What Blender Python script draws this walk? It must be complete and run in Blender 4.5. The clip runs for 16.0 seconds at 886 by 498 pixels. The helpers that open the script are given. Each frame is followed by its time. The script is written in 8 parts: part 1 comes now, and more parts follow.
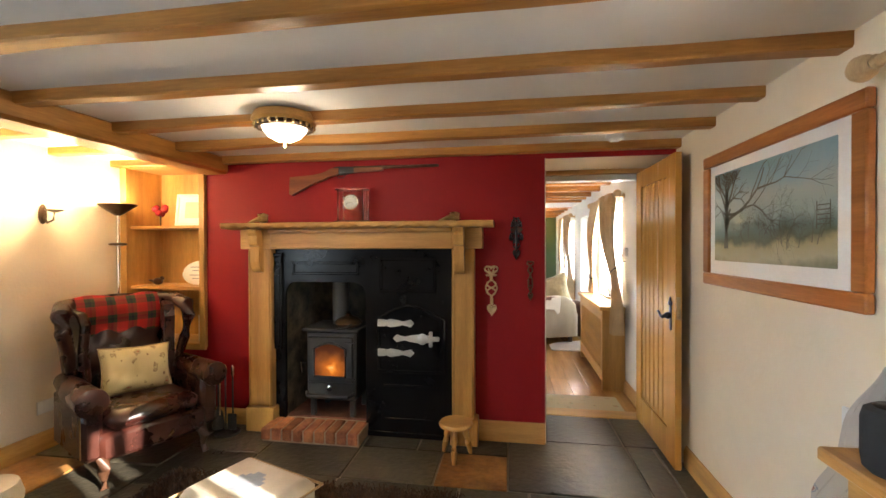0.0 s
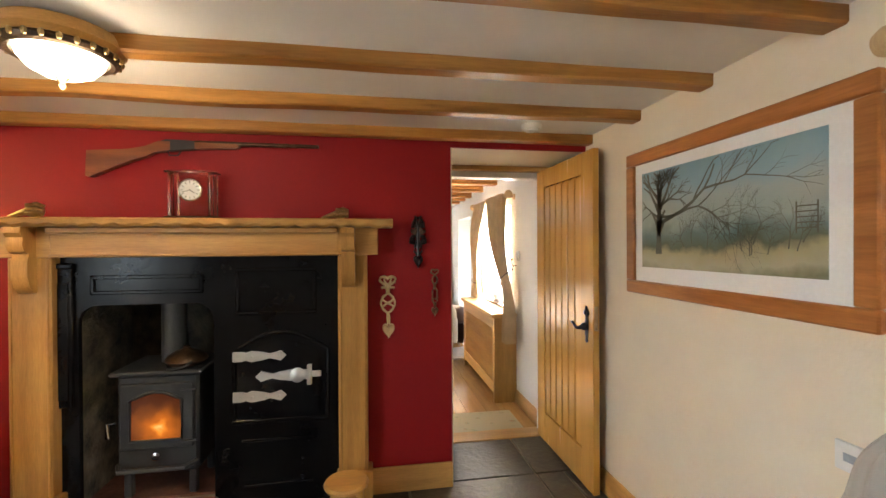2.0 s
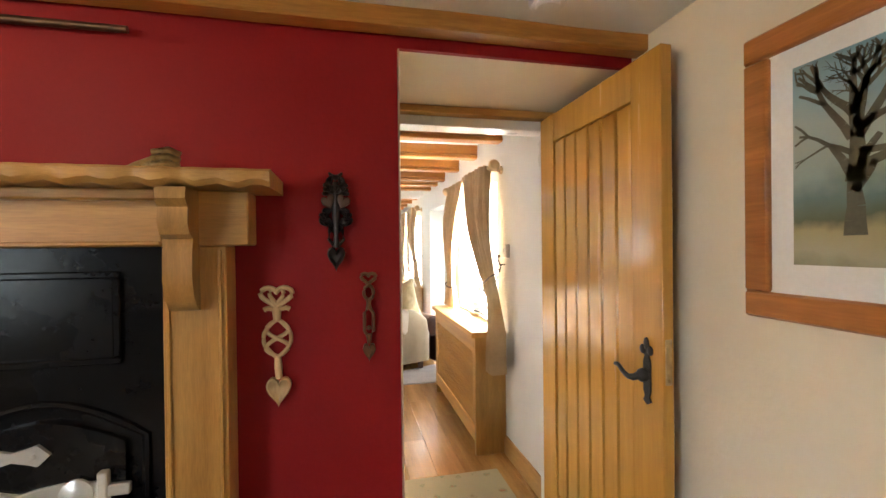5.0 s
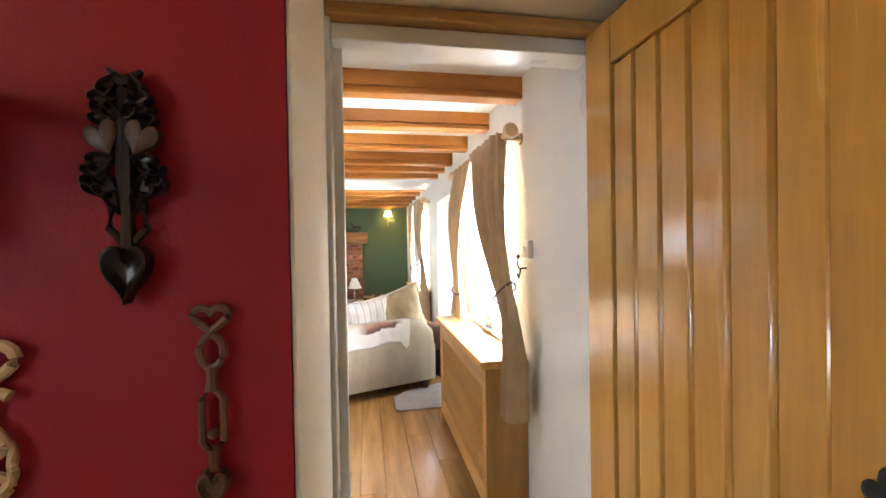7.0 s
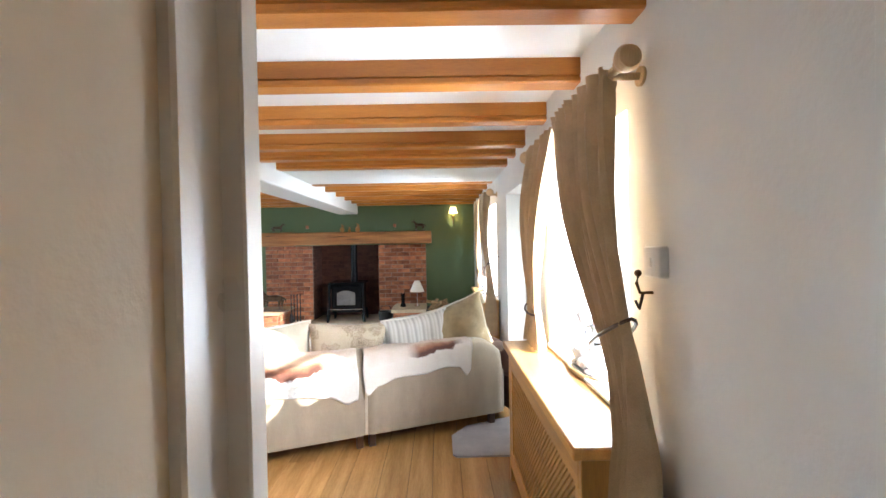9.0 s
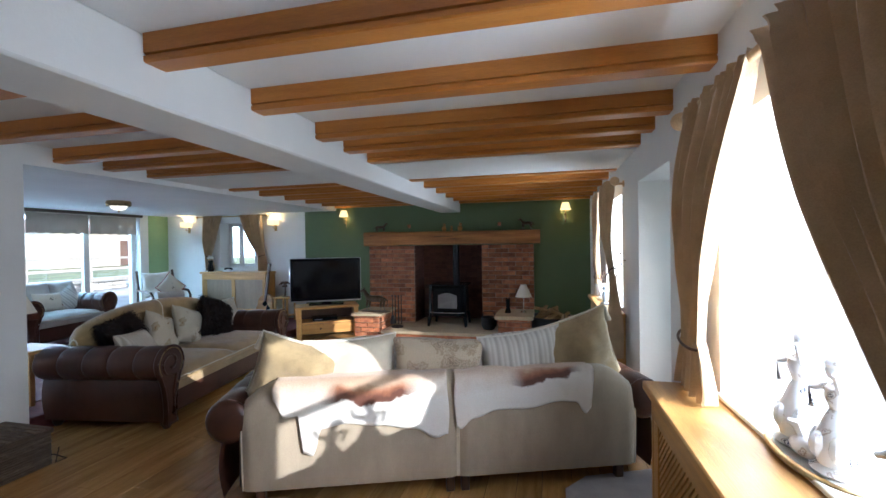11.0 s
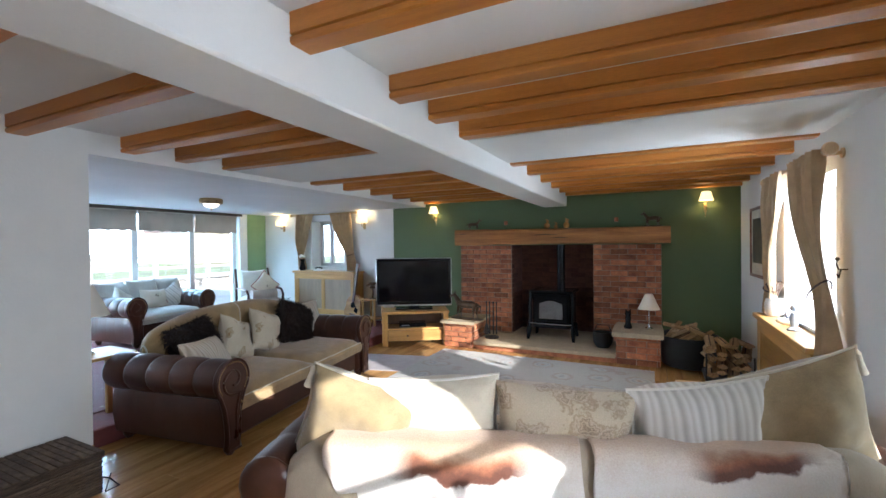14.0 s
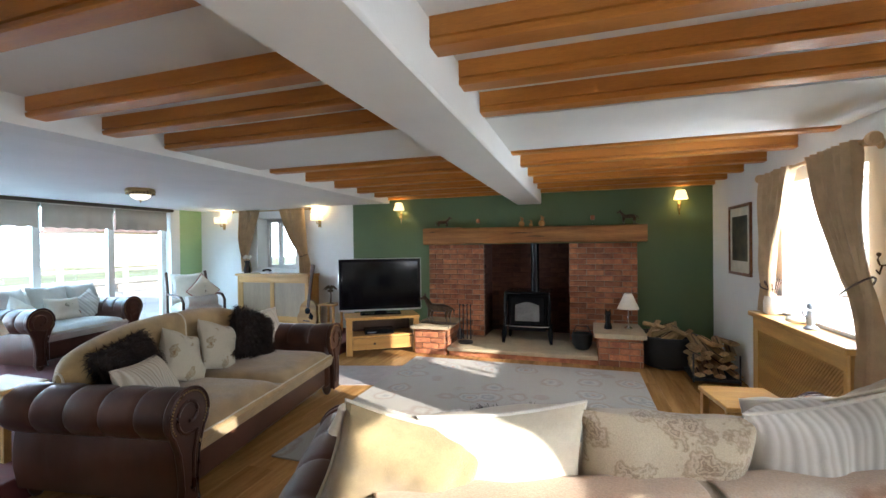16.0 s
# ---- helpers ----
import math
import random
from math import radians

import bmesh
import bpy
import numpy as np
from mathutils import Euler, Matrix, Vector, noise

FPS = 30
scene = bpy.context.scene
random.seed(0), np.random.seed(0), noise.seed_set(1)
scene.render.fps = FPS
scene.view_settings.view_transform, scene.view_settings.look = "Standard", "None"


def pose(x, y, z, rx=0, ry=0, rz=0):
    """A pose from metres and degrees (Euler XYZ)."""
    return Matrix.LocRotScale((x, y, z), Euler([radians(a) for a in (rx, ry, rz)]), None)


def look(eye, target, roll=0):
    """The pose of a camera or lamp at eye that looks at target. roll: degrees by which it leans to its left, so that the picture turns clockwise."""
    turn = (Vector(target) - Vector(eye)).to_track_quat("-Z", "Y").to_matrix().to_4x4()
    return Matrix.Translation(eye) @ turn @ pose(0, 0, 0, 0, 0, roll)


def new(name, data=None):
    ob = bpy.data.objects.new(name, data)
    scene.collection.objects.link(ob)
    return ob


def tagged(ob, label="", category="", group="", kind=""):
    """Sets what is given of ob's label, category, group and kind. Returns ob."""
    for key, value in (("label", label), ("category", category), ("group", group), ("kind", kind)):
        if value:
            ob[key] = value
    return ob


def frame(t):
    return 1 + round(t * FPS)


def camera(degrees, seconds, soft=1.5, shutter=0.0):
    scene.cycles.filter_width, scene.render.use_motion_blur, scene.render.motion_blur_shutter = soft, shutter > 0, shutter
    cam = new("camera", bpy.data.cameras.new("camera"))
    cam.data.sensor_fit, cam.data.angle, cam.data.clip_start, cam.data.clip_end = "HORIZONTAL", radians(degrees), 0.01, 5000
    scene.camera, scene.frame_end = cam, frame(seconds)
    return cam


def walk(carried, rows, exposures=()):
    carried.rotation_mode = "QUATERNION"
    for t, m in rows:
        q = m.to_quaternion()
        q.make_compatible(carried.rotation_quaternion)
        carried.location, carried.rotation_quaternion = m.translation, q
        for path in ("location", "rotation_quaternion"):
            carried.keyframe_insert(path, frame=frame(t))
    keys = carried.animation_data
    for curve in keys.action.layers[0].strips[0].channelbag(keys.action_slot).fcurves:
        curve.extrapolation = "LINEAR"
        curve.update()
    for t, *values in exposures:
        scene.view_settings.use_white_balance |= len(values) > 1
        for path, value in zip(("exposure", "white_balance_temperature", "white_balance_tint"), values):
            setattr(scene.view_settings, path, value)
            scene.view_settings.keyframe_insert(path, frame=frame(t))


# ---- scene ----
cam = camera(92.2, 16.0)
# seconds, eye x y z, yaw, pitch, roll
ROWS = [
    (0.0, 0.696, 0.977, 1.414, 8.94, -0.46, 0.18),
    (0.5, 0.625, 1.094, 1.421, 3.60, -0.39, 0.19),
    (1.0, 0.534, 1.236, 1.430, -1.90, -0.36, 0.18),
    (1.5, 0.485, 1.382, 1.433, -6.01, -0.28, 0.33),
    (2.0, 0.470, 1.565, 1.434, -9.51, -0.30, 0.32),
    (2.5, 0.483, 1.732, 1.427, -11.79, -0.32, 0.40),
    (3.0, 0.528, 1.950, 1.411, -12.41, -0.33, 0.48),
    (3.5, 0.582, 2.157, 1.397, -12.57, -0.34, 0.60),
    (4.0, 0.646, 2.348, 1.390, -12.68, -0.31, 0.62),
    (6.5, 0.981, 3.228, 1.378, -11.30, -0.60, 1.02),
    (7.0, 1.051, 3.439, 1.380, -10.05, -0.68, 0.95),
    (7.5, 1.099, 3.626, 1.380, -8.42, -0.75, 1.02),
    (8.0, 1.145, 3.833, 1.385, -6.05, -0.76, 0.96),
    (8.5, 1.178, 4.033, 1.400, -3.58, -0.75, 0.95),
    (9.0, 1.204, 4.222, 1.412, -0.48, -0.83, 1.09),
    (11.5, 1.186, 4.970, 1.412, 17.75, -0.55, 0.74),
    (12.0, 1.182, 5.119, 1.420, 21.51, -0.54, 0.69),
    (12.5, 1.139, 5.250, 1.421, 24.43, -0.54, 0.69),
    (13.0, 1.061, 5.402, 1.416, 26.12, -0.52, 0.60),
    (13.5, 0.975, 5.508, 1.416, 26.26, -0.53, 0.61),
    (14.0, 0.837, 5.619, 1.413, 26.08, -0.52, 0.59),
    (14.5, 0.709, 5.687, 1.416, 25.53, -0.57, 0.53),
    (15.0, 0.535, 5.748, 1.411, 23.64, -0.62, 0.59),
    (15.5, 0.385, 5.795, 1.394, 20.87, -0.48, 0.58),
    (16.0, 0.234, 5.863, 1.385, 17.80, -0.43, 0.67),
]
walk(cam, [(t, pose(x, y, z, 90 + pitch, roll, yaw)) for t, x, y, z, yaw, pitch, roll in ROWS],
     [(0.0, 2.55, 6300, 10), (4.0, 2.7, 6700, 10), (7.0, 2.55, 6000, 10), (9.0, 2.05, 5700, 10), (11.5, 0.62, 5300, 10), (12.5, 0.82, 5300, 10), (14.0, 1.15, 5500, 10), (16.0, 1.22, 5900, 10)])

# ---- light ----
world = bpy.data.worlds.new("sky")
scene.world = world
world.use_nodes = True
_nt = world.node_tree
_sky = _nt.nodes.new("ShaderNodeTexSky")
_sky.sky_type = "NISHITA"
_sky.sun_disc = False
SUN_DIR = Vector((-1.0, 0.47, -0.36)).normalized()
_sky.sun_elevation = math.asin(-SUN_DIR.z)
_sky.sun_rotation = math.atan2(-SUN_DIR.x, -SUN_DIR.y)
_nt.links.new(_sky.outputs[0], _nt.nodes["Background"].inputs[0])
_nt.nodes["Background"].inputs[1].default_value = 0.10

sun = new("sun", bpy.data.lights.new("sun", "SUN"))
sun.data.energy, sun.data.angle, sun.data.color = 5.0, radians(0.6), (1.0, 0.90, 0.76)
sun.matrix_world = look((0, 0, 0), SUN_DIR)


def window_lamp(x, y, z, target, sx, sz, power, color):
    lamp = new("window_light", bpy.data.lights.new("window_light", "AREA"))
    lamp.data.shape, lamp.data.size, lamp.data.size_y = "RECTANGLE", sx, sz
    lamp.data.energy, lamp.data.color = power, color
    lamp.matrix_world = look((x, y, z), target)


SKYC = (0.86, 0.93, 1.0)
window_lamp(2.16, 6.15, 1.33, (0, 6.15, 1.2), 1.05, 1.0, 22, SKYC)
window_lamp(2.20, 7.75, 0.98, (0, 7.85, 0.9), 0.5, 1.2, 1.2, (0.72, 0.92, 1.0))
window_lamp(2.16, 9.6, 1.33, (0, 9.6, 1.2), 1.1, 1.0, 20, SKYC)
window_lamp(2.12, 1.35, 1.30, (0, 1.5, 1.1), 1.2, 0.95, 3.6, SKYC)
# fill lamp added in an unseen west window to brighten the first room
window_lamp(-2.74, 0.45, 1.32, (0, 0.7, 1.2), 1.4, 0.98, 5.8, (0.74, 0.87, 1.0))
# open sky over the yard, through the patio doors
window_lamp(-7.3, 8.5, 2.6, (-4.6, 8.6, 0.4), 5.4, 1.6, 260, (0.46, 0.77, 1.0))


def bulb(x, y, z, power, color=(1.0, 0.66, 0.32), r=0.02):
    lamp = new("bulb_light", bpy.data.lights.new("bulb_light", "POINT"))
    lamp.data.energy, lamp.data.color, lamp.data.shadow_soft_size = power, color, r
    lamp.location = (x, y, z)


# ---- materials ----
def _mat(name):
    m = bpy.data.materials.new(name)
    m.use_nodes = True
    nt = m.node_tree
    return m, nt, nt.nodes["Principled BSDF"]


def _node(nt, kind, **inputs):
    n = nt.nodes.new(kind)
    for k, v in inputs.items():
        n.inputs[k.replace("_", " ")].default_value = v
    return n


def _mul(c, f):
    return (*[min(1.0, v * f) for v in c], 1)


def surface(name, base, rough=0.6, spread=0.15, scale=6.0, fine=90.0, bump=0.15, metal=0.0, stretch=None, spec=0.5, second=None, coat=0.0,
            rnd=0.0, sheen=0.0, fine_mix=0.25, emit=None, island=False):
    """Two scales of noise vary the colour, roughness and relief. stretch: scale of each axis for grain."""
    m, nt, b = _mat(name)
    L = nt.links.new
    tc = nt.nodes.new("ShaderNodeTexCoord")
    mp = nt.nodes.new("ShaderNodeMapping")
    if stretch:
        mp.inputs["Scale"].default_value = stretch
    L(tc.outputs["Object"], mp.inputs["Vector"])
    if rnd:
        oi = nt.nodes.new("ShaderNodeNewGeometry" if island else "ShaderNodeObjectInfo")
        comb = nt.nodes.new("ShaderNodeVectorMath")
        comb.operation = "MULTIPLY_ADD"
        comb.inputs[1].default_value = (17.0, 31.0, 23.0)
        rout = oi.outputs["Random Per Island" if island else "Random"]
        L(rout, comb.inputs[0])
        L(tc.outputs["Object"], comb.inputs[2])
        L(comb.outputs[0], mp.inputs["Vector"])
    n1 = _node(nt, "ShaderNodeTexNoise", Scale=scale, Detail=4.0, Roughness=0.6)
    n2 = _node(nt, "ShaderNodeTexNoise", Scale=fine, Detail=3.0, Roughness=0.6)
    L(mp.outputs[0], n1.inputs["Vector"]), L(mp.outputs[0], n2.inputs["Vector"])
    ramp = nt.nodes.new("ShaderNodeValToRGB")
    lo, hi = (_mul(base, 1 - spread), _mul(second or base, 1 + spread * (0 if second else 1)))
    ramp.color_ramp.elements[0].position, ramp.color_ramp.elements[0].color = 0.3, lo
    ramp.color_ramp.elements[1].position, ramp.color_ramp.elements[1].color = 0.7, hi
    L(n1.outputs["Fac"], ramp.inputs[0])
    mix = nt.nodes.new("ShaderNodeMix")
    mix.data_type, mix.blend_type = "RGBA", "OVERLAY"
    mix.inputs[0].default_value = fine_mix
    L(ramp.outputs[0], mix.inputs[6]), L(n2.outputs["Fac"], mix.inputs[7])
    out = mix.outputs[2]
    if rnd:
        hsv = nt.nodes.new("ShaderNodeHueSaturation")
        mr = nt.nodes.new("ShaderNodeMapRange")
        mr.inputs[3].default_value, mr.inputs[4].default_value = 1 - rnd, 1 + rnd
        L(rout, mr.inputs[0]), L(mr.outputs[0], hsv.inputs["Value"]), L(out, hsv.inputs["Color"])
        out = hsv.outputs[0]
    L(out, b.inputs["Base Color"])
    rr = nt.nodes.new("ShaderNodeMapRange")
    rr.inputs[3].default_value, rr.inputs[4].default_value = max(0.02, rough - 0.1), min(1.0, rough + 0.1)
    L(n1.outputs["Fac"], rr.inputs[0]), L(rr.outputs[0], b.inputs["Roughness"])
    b.inputs["Metallic"].default_value = metal
    b.inputs["Specular IOR Level"].default_value = spec
    b.inputs["Coat Weight"].default_value = coat
    b.inputs["Coat Roughness"].default_value = 0.12
    if sheen:
        b.inputs["Sheen Weight"].default_value = sheen
    if bump:
        add = nt.nodes.new("ShaderNodeMath")
        add.operation = "ADD"
        L(n1.outputs["Fac"], add.inputs[0]), L(n2.outputs["Fac"], add.inputs[1])
        bp = nt.nodes.new("ShaderNodeBump")
        bp.inputs["Strength"].default_value, bp.inputs["Distance"].default_value = bump, 0.01
        L(add.outputs[0], bp.inputs["Height"]), L(bp.outputs[0], b.inputs["Normal"])
    if emit:
        b.inputs["Emission Color"].default_value = (*emit[0], 1)
        b.inputs["Emission Strength"].default_value = emit[1]
    return m


def glass(name, tint=(1, 1, 1), rough=0.0):
    m, nt, b = _mat(name)
    b.inputs["Base Color"].default_value = (*tint, 1)
    b.inputs["Transmission Weight"].default_value = 1.0
    b.inputs["Roughness"].default_value = rough
    b.inputs["IOR"].default_value = 1.45
    return m


def wood(name, base, axis="x", rough=0.45, spread=0.3, rnd=0.12, coat=0.0, fine=26.0, dark=None):
    s = {"x": (0.5, 6, 6), "y": (6, 0.5, 6), "z": (6, 6, 0.5)}[axis]
    return surface(name, dark or base, rough, spread, 2.2, fine, 0.12, stretch=s, second=base, rnd=rnd, coat=coat, fine_mix=0.3)


M_WHITE = surface("white_plaster", (0.80, 0.79, 0.75), 0.85, 0.03, 2.5, 60, 0.12, fine_mix=0.05)
M_CREAM = surface("cream_plaster", (0.80, 0.71, 0.56), 0.85, 0.04, 2.5, 50, 0.15, fine_mix=0.06)
M_CEIL = surface("ceiling_paint", (0.82, 0.81, 0.78), 0.8, 0.03, 2.0, 40, 0.1, fine_mix=0.05)
M_RED = surface("red_paint", (0.285, 0.007, 0.010), 0.6, 0.06, 3, 70, 0.12, fine_mix=0.06, spec=0.3)
M_GREEN = surface("green_paint", (0.12, 0.168, 0.075), 0.7, 0.05, 3, 70, 0.12, fine_mix=0.06)
M_GREEN_PALE = surface("pale_green_paint", (0.30, 0.44, 0.22), 0.7, 0.05, 3, 70, 0.12, fine_mix=0.06)
M_GLOSSW = surface("white_gloss_paint", (0.80, 0.79, 0.75), 0.3, 0.03, 4, 80, 0.05, fine_mix=0.04)
M_PINE_X = wood("pine_beam", (0.54, 0.265, 0.06), "x", 0.4, 0.25, dark=(0.39, 0.165, 0.032))
M_PINE_Y = wood("pine_beam_long", (0.54, 0.265, 0.06), "y", 0.4, 0.25, dark=(0.39, 0.165, 0.032))
M_OAKB = wood("oak_beam", (0.60, 0.24, 0.038), "x", 0.4, 0.12, dark=(0.47, 0.165, 0.022), fine=60.0)
M_OAK_X = wood("oak_across", (0.66, 0.375, 0.115), "x", 0.38, 0.22, dark=(0.53, 0.27, 0.072), fine=40.0)
M_OAK_Y = wood("oak_deep", (0.66, 0.375, 0.115), "y", 0.38, 0.22, dark=(0.53, 0.27, 0.072), fine=40.0)
M_OAK_Z = wood("oak_upright", (0.64, 0.36, 0.105), "z", 0.36, 0.22, dark=(0.52, 0.265, 0.068), fine=40.0)
M_DOOR = surface("oak_door", (0.54, 0.265, 0.045), 0.24, 0.08, 2.2, 18, 0.03, stretch=(6, 6, 0.4), second=(0.63, 0.325, 0.06), rnd=0.06, coat=0.5, fine_mix=0.15)
M_PLANK = wood("floor_plank", (0.60, 0.335, 0.115), "y", 0.22, 0.25, rnd=0.18, coat=0.4, dark=(0.47, 0.235, 0.072), fine=40.0)
M_RUSTIC = wood("rustic_beam", (0.50, 0.22, 0.06), "x", 0.55, 0.35, dark=(0.30, 0.11, 0.028), fine=18)
M_MAHOG = wood("frame_wood", (0.50, 0.20, 0.055), "y", 0.35, 0.25, dark=(0.38, 0.13, 0.03), coat=0.2)
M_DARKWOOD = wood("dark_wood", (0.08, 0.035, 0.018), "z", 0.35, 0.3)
M_CHEST = surface("weathered_wicker", (0.085, 0.055, 0.036), 0.75, 0.4, 9, 60, 0.6, stretch=(2, 2, 9), second=(0.19, 0.13, 0.085), rnd=0.3, fine_mix=0.5)
M_STOCK = wood("gun_stock", (0.26, 0.085, 0.022), "x", 0.3, 0.3, coat=0.3, dark=(0.16, 0.045, 0.012))
M_SPOONL = wood("carved_lime_wood", (0.70, 0.48, 0.25), "z", 0.5, 0.2)
M_SPOOND = wood("carved_dark_wood", (0.022, 0.011, 0.009), "z", 0.35, 0.4, coat=0.1)
M_STOCKD = wood("dull_heart_wood", (0.10, 0.045, 0.022), "z", 0.4, 0.3)
M_SPOONM = wood("carved_brown_wood", (0.17, 0.075, 0.03), "z", 0.45, 0.3)
M_SLATE = surface("slate", (0.05, 0.047, 0.038), 0.32, 0.45, 3.2, 26, 0.5, rnd=0.35, second=(0.10, 0.083, 0.055), fine_mix=0.45)
M_RUST = surface("rust_slate", (0.20, 0.075, 0.02), 0.35, 0.3, 5, 30, 0.4, rnd=0.2, second=(0.42, 0.22, 0.07), fine_mix=0.4)
M_GROUT = surface("grout", (0.30, 0.27, 0.22), 0.9, 0.15, 12, 120, 0.3)
M_BRICK = surface("red_brick", (0.33, 0.105, 0.055), 0.85, 0.35, 9, 80, 0.5, rnd=0.42, second=(0.50, 0.20, 0.085), fine_mix=0.4)
M_BRICKS = surface("dark_brick", (0.12, 0.045, 0.028), 0.9, 0.4, 7, 70, 0.5, rnd=0.3, island=True, fine_mix=0.4)
M_MORTAR = surface("mortar", (0.34, 0.24, 0.17), 0.95, 0.15, 14, 140, 0.4)
M_STONE = surface("hearth_stone", (0.50, 0.40, 0.26), 0.7, 0.15, 5, 60, 0.3)
M_FIREBACK = surface("sooty_stone", (0.035, 0.03, 0.024), 0.9, 0.6, 9, 40, 0.8, second=(0.13, 0.105, 0.07))
M_BLACK = surface("black_enamel", (0.006, 0.006, 0.007), 0.22, 0.2, 5, 60, 0.04, spec=0.2, fine_mix=0.1)
M_IRON = surface("cast_iron", (0.022, 0.022, 0.023), 0.45, 0.3, 8, 120, 0.25, spec=0.4)
M_STOVE = surface("grey_stove_iron", (0.035, 0.038, 0.042), 0.5, 0.15, 8, 120, 0.2)
M_SILVER = surface("bright_steel", (0.72, 0.71, 0.68), 0.35, 0.1, 8, 90, 0.1, metal=0.6)
M_CHROME = surface("chrome", (0.80, 0.80, 0.80), 0.12, 0.05, 8, 90, 0.02, metal=1.0)
M_BRASS = surface("aged_brass", (0.45, 0.33, 0.16), 0.3, 0.3, 20, 90, 0.2, metal=1.0)
M_BRONZE = surface("dark_bronze", (0.10, 0.065, 0.04), 0.35, 0.4, 20, 90, 0.2, metal=0.8)
M_COPPER = surface("copper", (0.42, 0.15, 0.07), 0.35, 0.2, 9, 90, 0.05, metal=0.6)
M_LEATHER = surface("brown_leather", (0.05, 0.017, 0.010), 0.32, 0.2, 3, 220, 0.10, second=(0.10, 0.037, 0.020), fine_mix=0.12)
M_OXBLOOD = surface("oxblood_leather", (0.022, 0.006, 0.005), 0.28, 0.3, 5, 220, 0.12, second=(0.055, 0.015, 0.009), coat=0.2, fine_mix=0.15)
M_FABRIC = surface("beige_weave", (0.40, 0.33, 0.24), 0.9, 0.12, 8, 380, 0.35, sheen=0.3, stretch=(1, 1, 0.35))
M_GOLDF = surface("gold_chenille", (0.39, 0.265, 0.115), 0.8, 0.22, 7, 240, 0.3, sheen=0.5)
M_OLIVEF = surface("olive_chenille", (0.31, 0.23, 0.115), 0.8, 0.25, 9, 240, 0.3, sheen=0.5)
M_CREAMF = surface("cream_cloth", (0.62, 0.56, 0.44), 0.9, 0.12, 7, 260, 0.3, sheen=0.2)
M_WHITEF = surface("white_cloth", (0.74, 0.71, 0.64), 0.9, 0.08, 7, 260, 0.3, sheen=0.2)
M_GREYF = surface("pale_grey_cloth", (0.52, 0.50, 0.46), 0.9, 0.1, 7, 260, 0.3, sheen=0.2)
M_CURTAIN = surface("tan_curtain", (0.54, 0.38, 0.215), 0.8, 0.15, 8, 300, 0.25, sheen=0.3)
M_BLIND = surface("linen_blind", (0.56, 0.50, 0.42), 0.9, 0.05, 6, 300, 0.1)
M_FUR = surface("dark_fur", (0.018, 0.010, 0.007), 0.7, 0.4, 12, 90, 0.1, second=(0.04, 0.022, 0.014))
M_SHAG = surface("brown_shag", (0.035, 0.017, 0.010), 0.85, 0.5, 14, 90, 0.1, second=(0.09, 0.045, 0.024), rnd=0.3, island=True)
M_CARPET = surface("dark_red_carpet", (0.15, 0.035, 0.03), 0.95, 0.25, 9, 300, 0.4)
M_MAT = surface("grey_mat", (0.43, 0.38, 0.36), 0.95, 0.1, 9, 300, 0.4)
M_LOG = surface("split_log", (0.42, 0.24, 0.10), 0.8, 0.35, 6, 60, 0.5, rnd=0.35, stretch=(1, 8, 8), second=(0.58, 0.37, 0.17))
M_BARK = surface("bark", (0.10, 0.06, 0.035), 0.9, 0.4, 9, 50, 0.7)
M_PLASTIC = surface("white_plastic", (0.78, 0.78, 0.76), 0.35, 0.03, 4, 60, 0.02)
M_BLUEGREY = surface("blue_grey_plastic", (0.30, 0.34, 0.40), 0.4, 0.05, 4, 60, 0.02)
M_SPEAKER = surface("charcoal_cloth", (0.02, 0.024, 0.028), 0.85, 0.2, 8, 400, 0.4)
M_SCREEN = surface("dark_screen", (0.006, 0.006, 0.008), 0.08, 0.1, 3, 60, 0.0, fine_mix=0.02)
M_PAPER = surface("white_mount", (0.80, 0.80, 0.78), 0.8, 0.02, 4, 90, 0.05)
M_DARKART = surface("dark_print", (0.045, 0.05, 0.035), 0.6, 0.5, 7, 40, 0.0, second=(0.14, 0.11, 0.06))
M_GRAVEL = surface("pale_gravel", (0.72, 0.71, 0.68), 0.95, 0.2, 0.8, 40, 0.6)
# oak with shade put into its colour, for the extension cover's panels
M_OAK_SHADED = wood("shaded_oak_panel", (0.40, 0.29, 0.18), "z", 0.5, 0.2)
M_FENCE = wood("grey_fence_wood", (0.50, 0.47, 0.42), "y", 0.85, 0.3)
M_LAWN = surface("field_grass", (0.16, 0.18, 0.07), 0.95, 0.35, 0.4, 8, 0.5)
M_BARN = surface("barn_wall", (0.56, 0.53, 0.48), 0.9, 0.2, 0.7, 8, 0.3)
M_ROOF = surface("barn_roof", (0.16, 0.10, 0.08), 0.85, 0.25, 0.7, 8, 0.3)
M_PANE = glass("window_glass")
M_CLEAR = glass("clear_glass", (0.97, 1.0, 0.98))
M_SHADE = surface("lit_cream_shade", (0.85, 0.72, 0.48), 0.8, 0.04, 6, 200, 0.1, emit=((1.0, 0.72, 0.30), 0.85))
M_SHADEOFF = surface("cream_shade", (0.80, 0.74, 0.62), 0.8, 0.04, 6, 200, 0.1)
M_BOWL = surface("lit_frosted_bowl", (0.9, 0.88, 0.82), 0.4, 0.02, 5, 50, 0.0, emit=((1.0, 0.86, 0.62), 1.3))
M_BULB = surface("lit_bulb", (1, 0.9, 0.7), 0.4, 0.02, 5, 50, 0.0, emit=((1.0, 0.66, 0.30), 4.0))


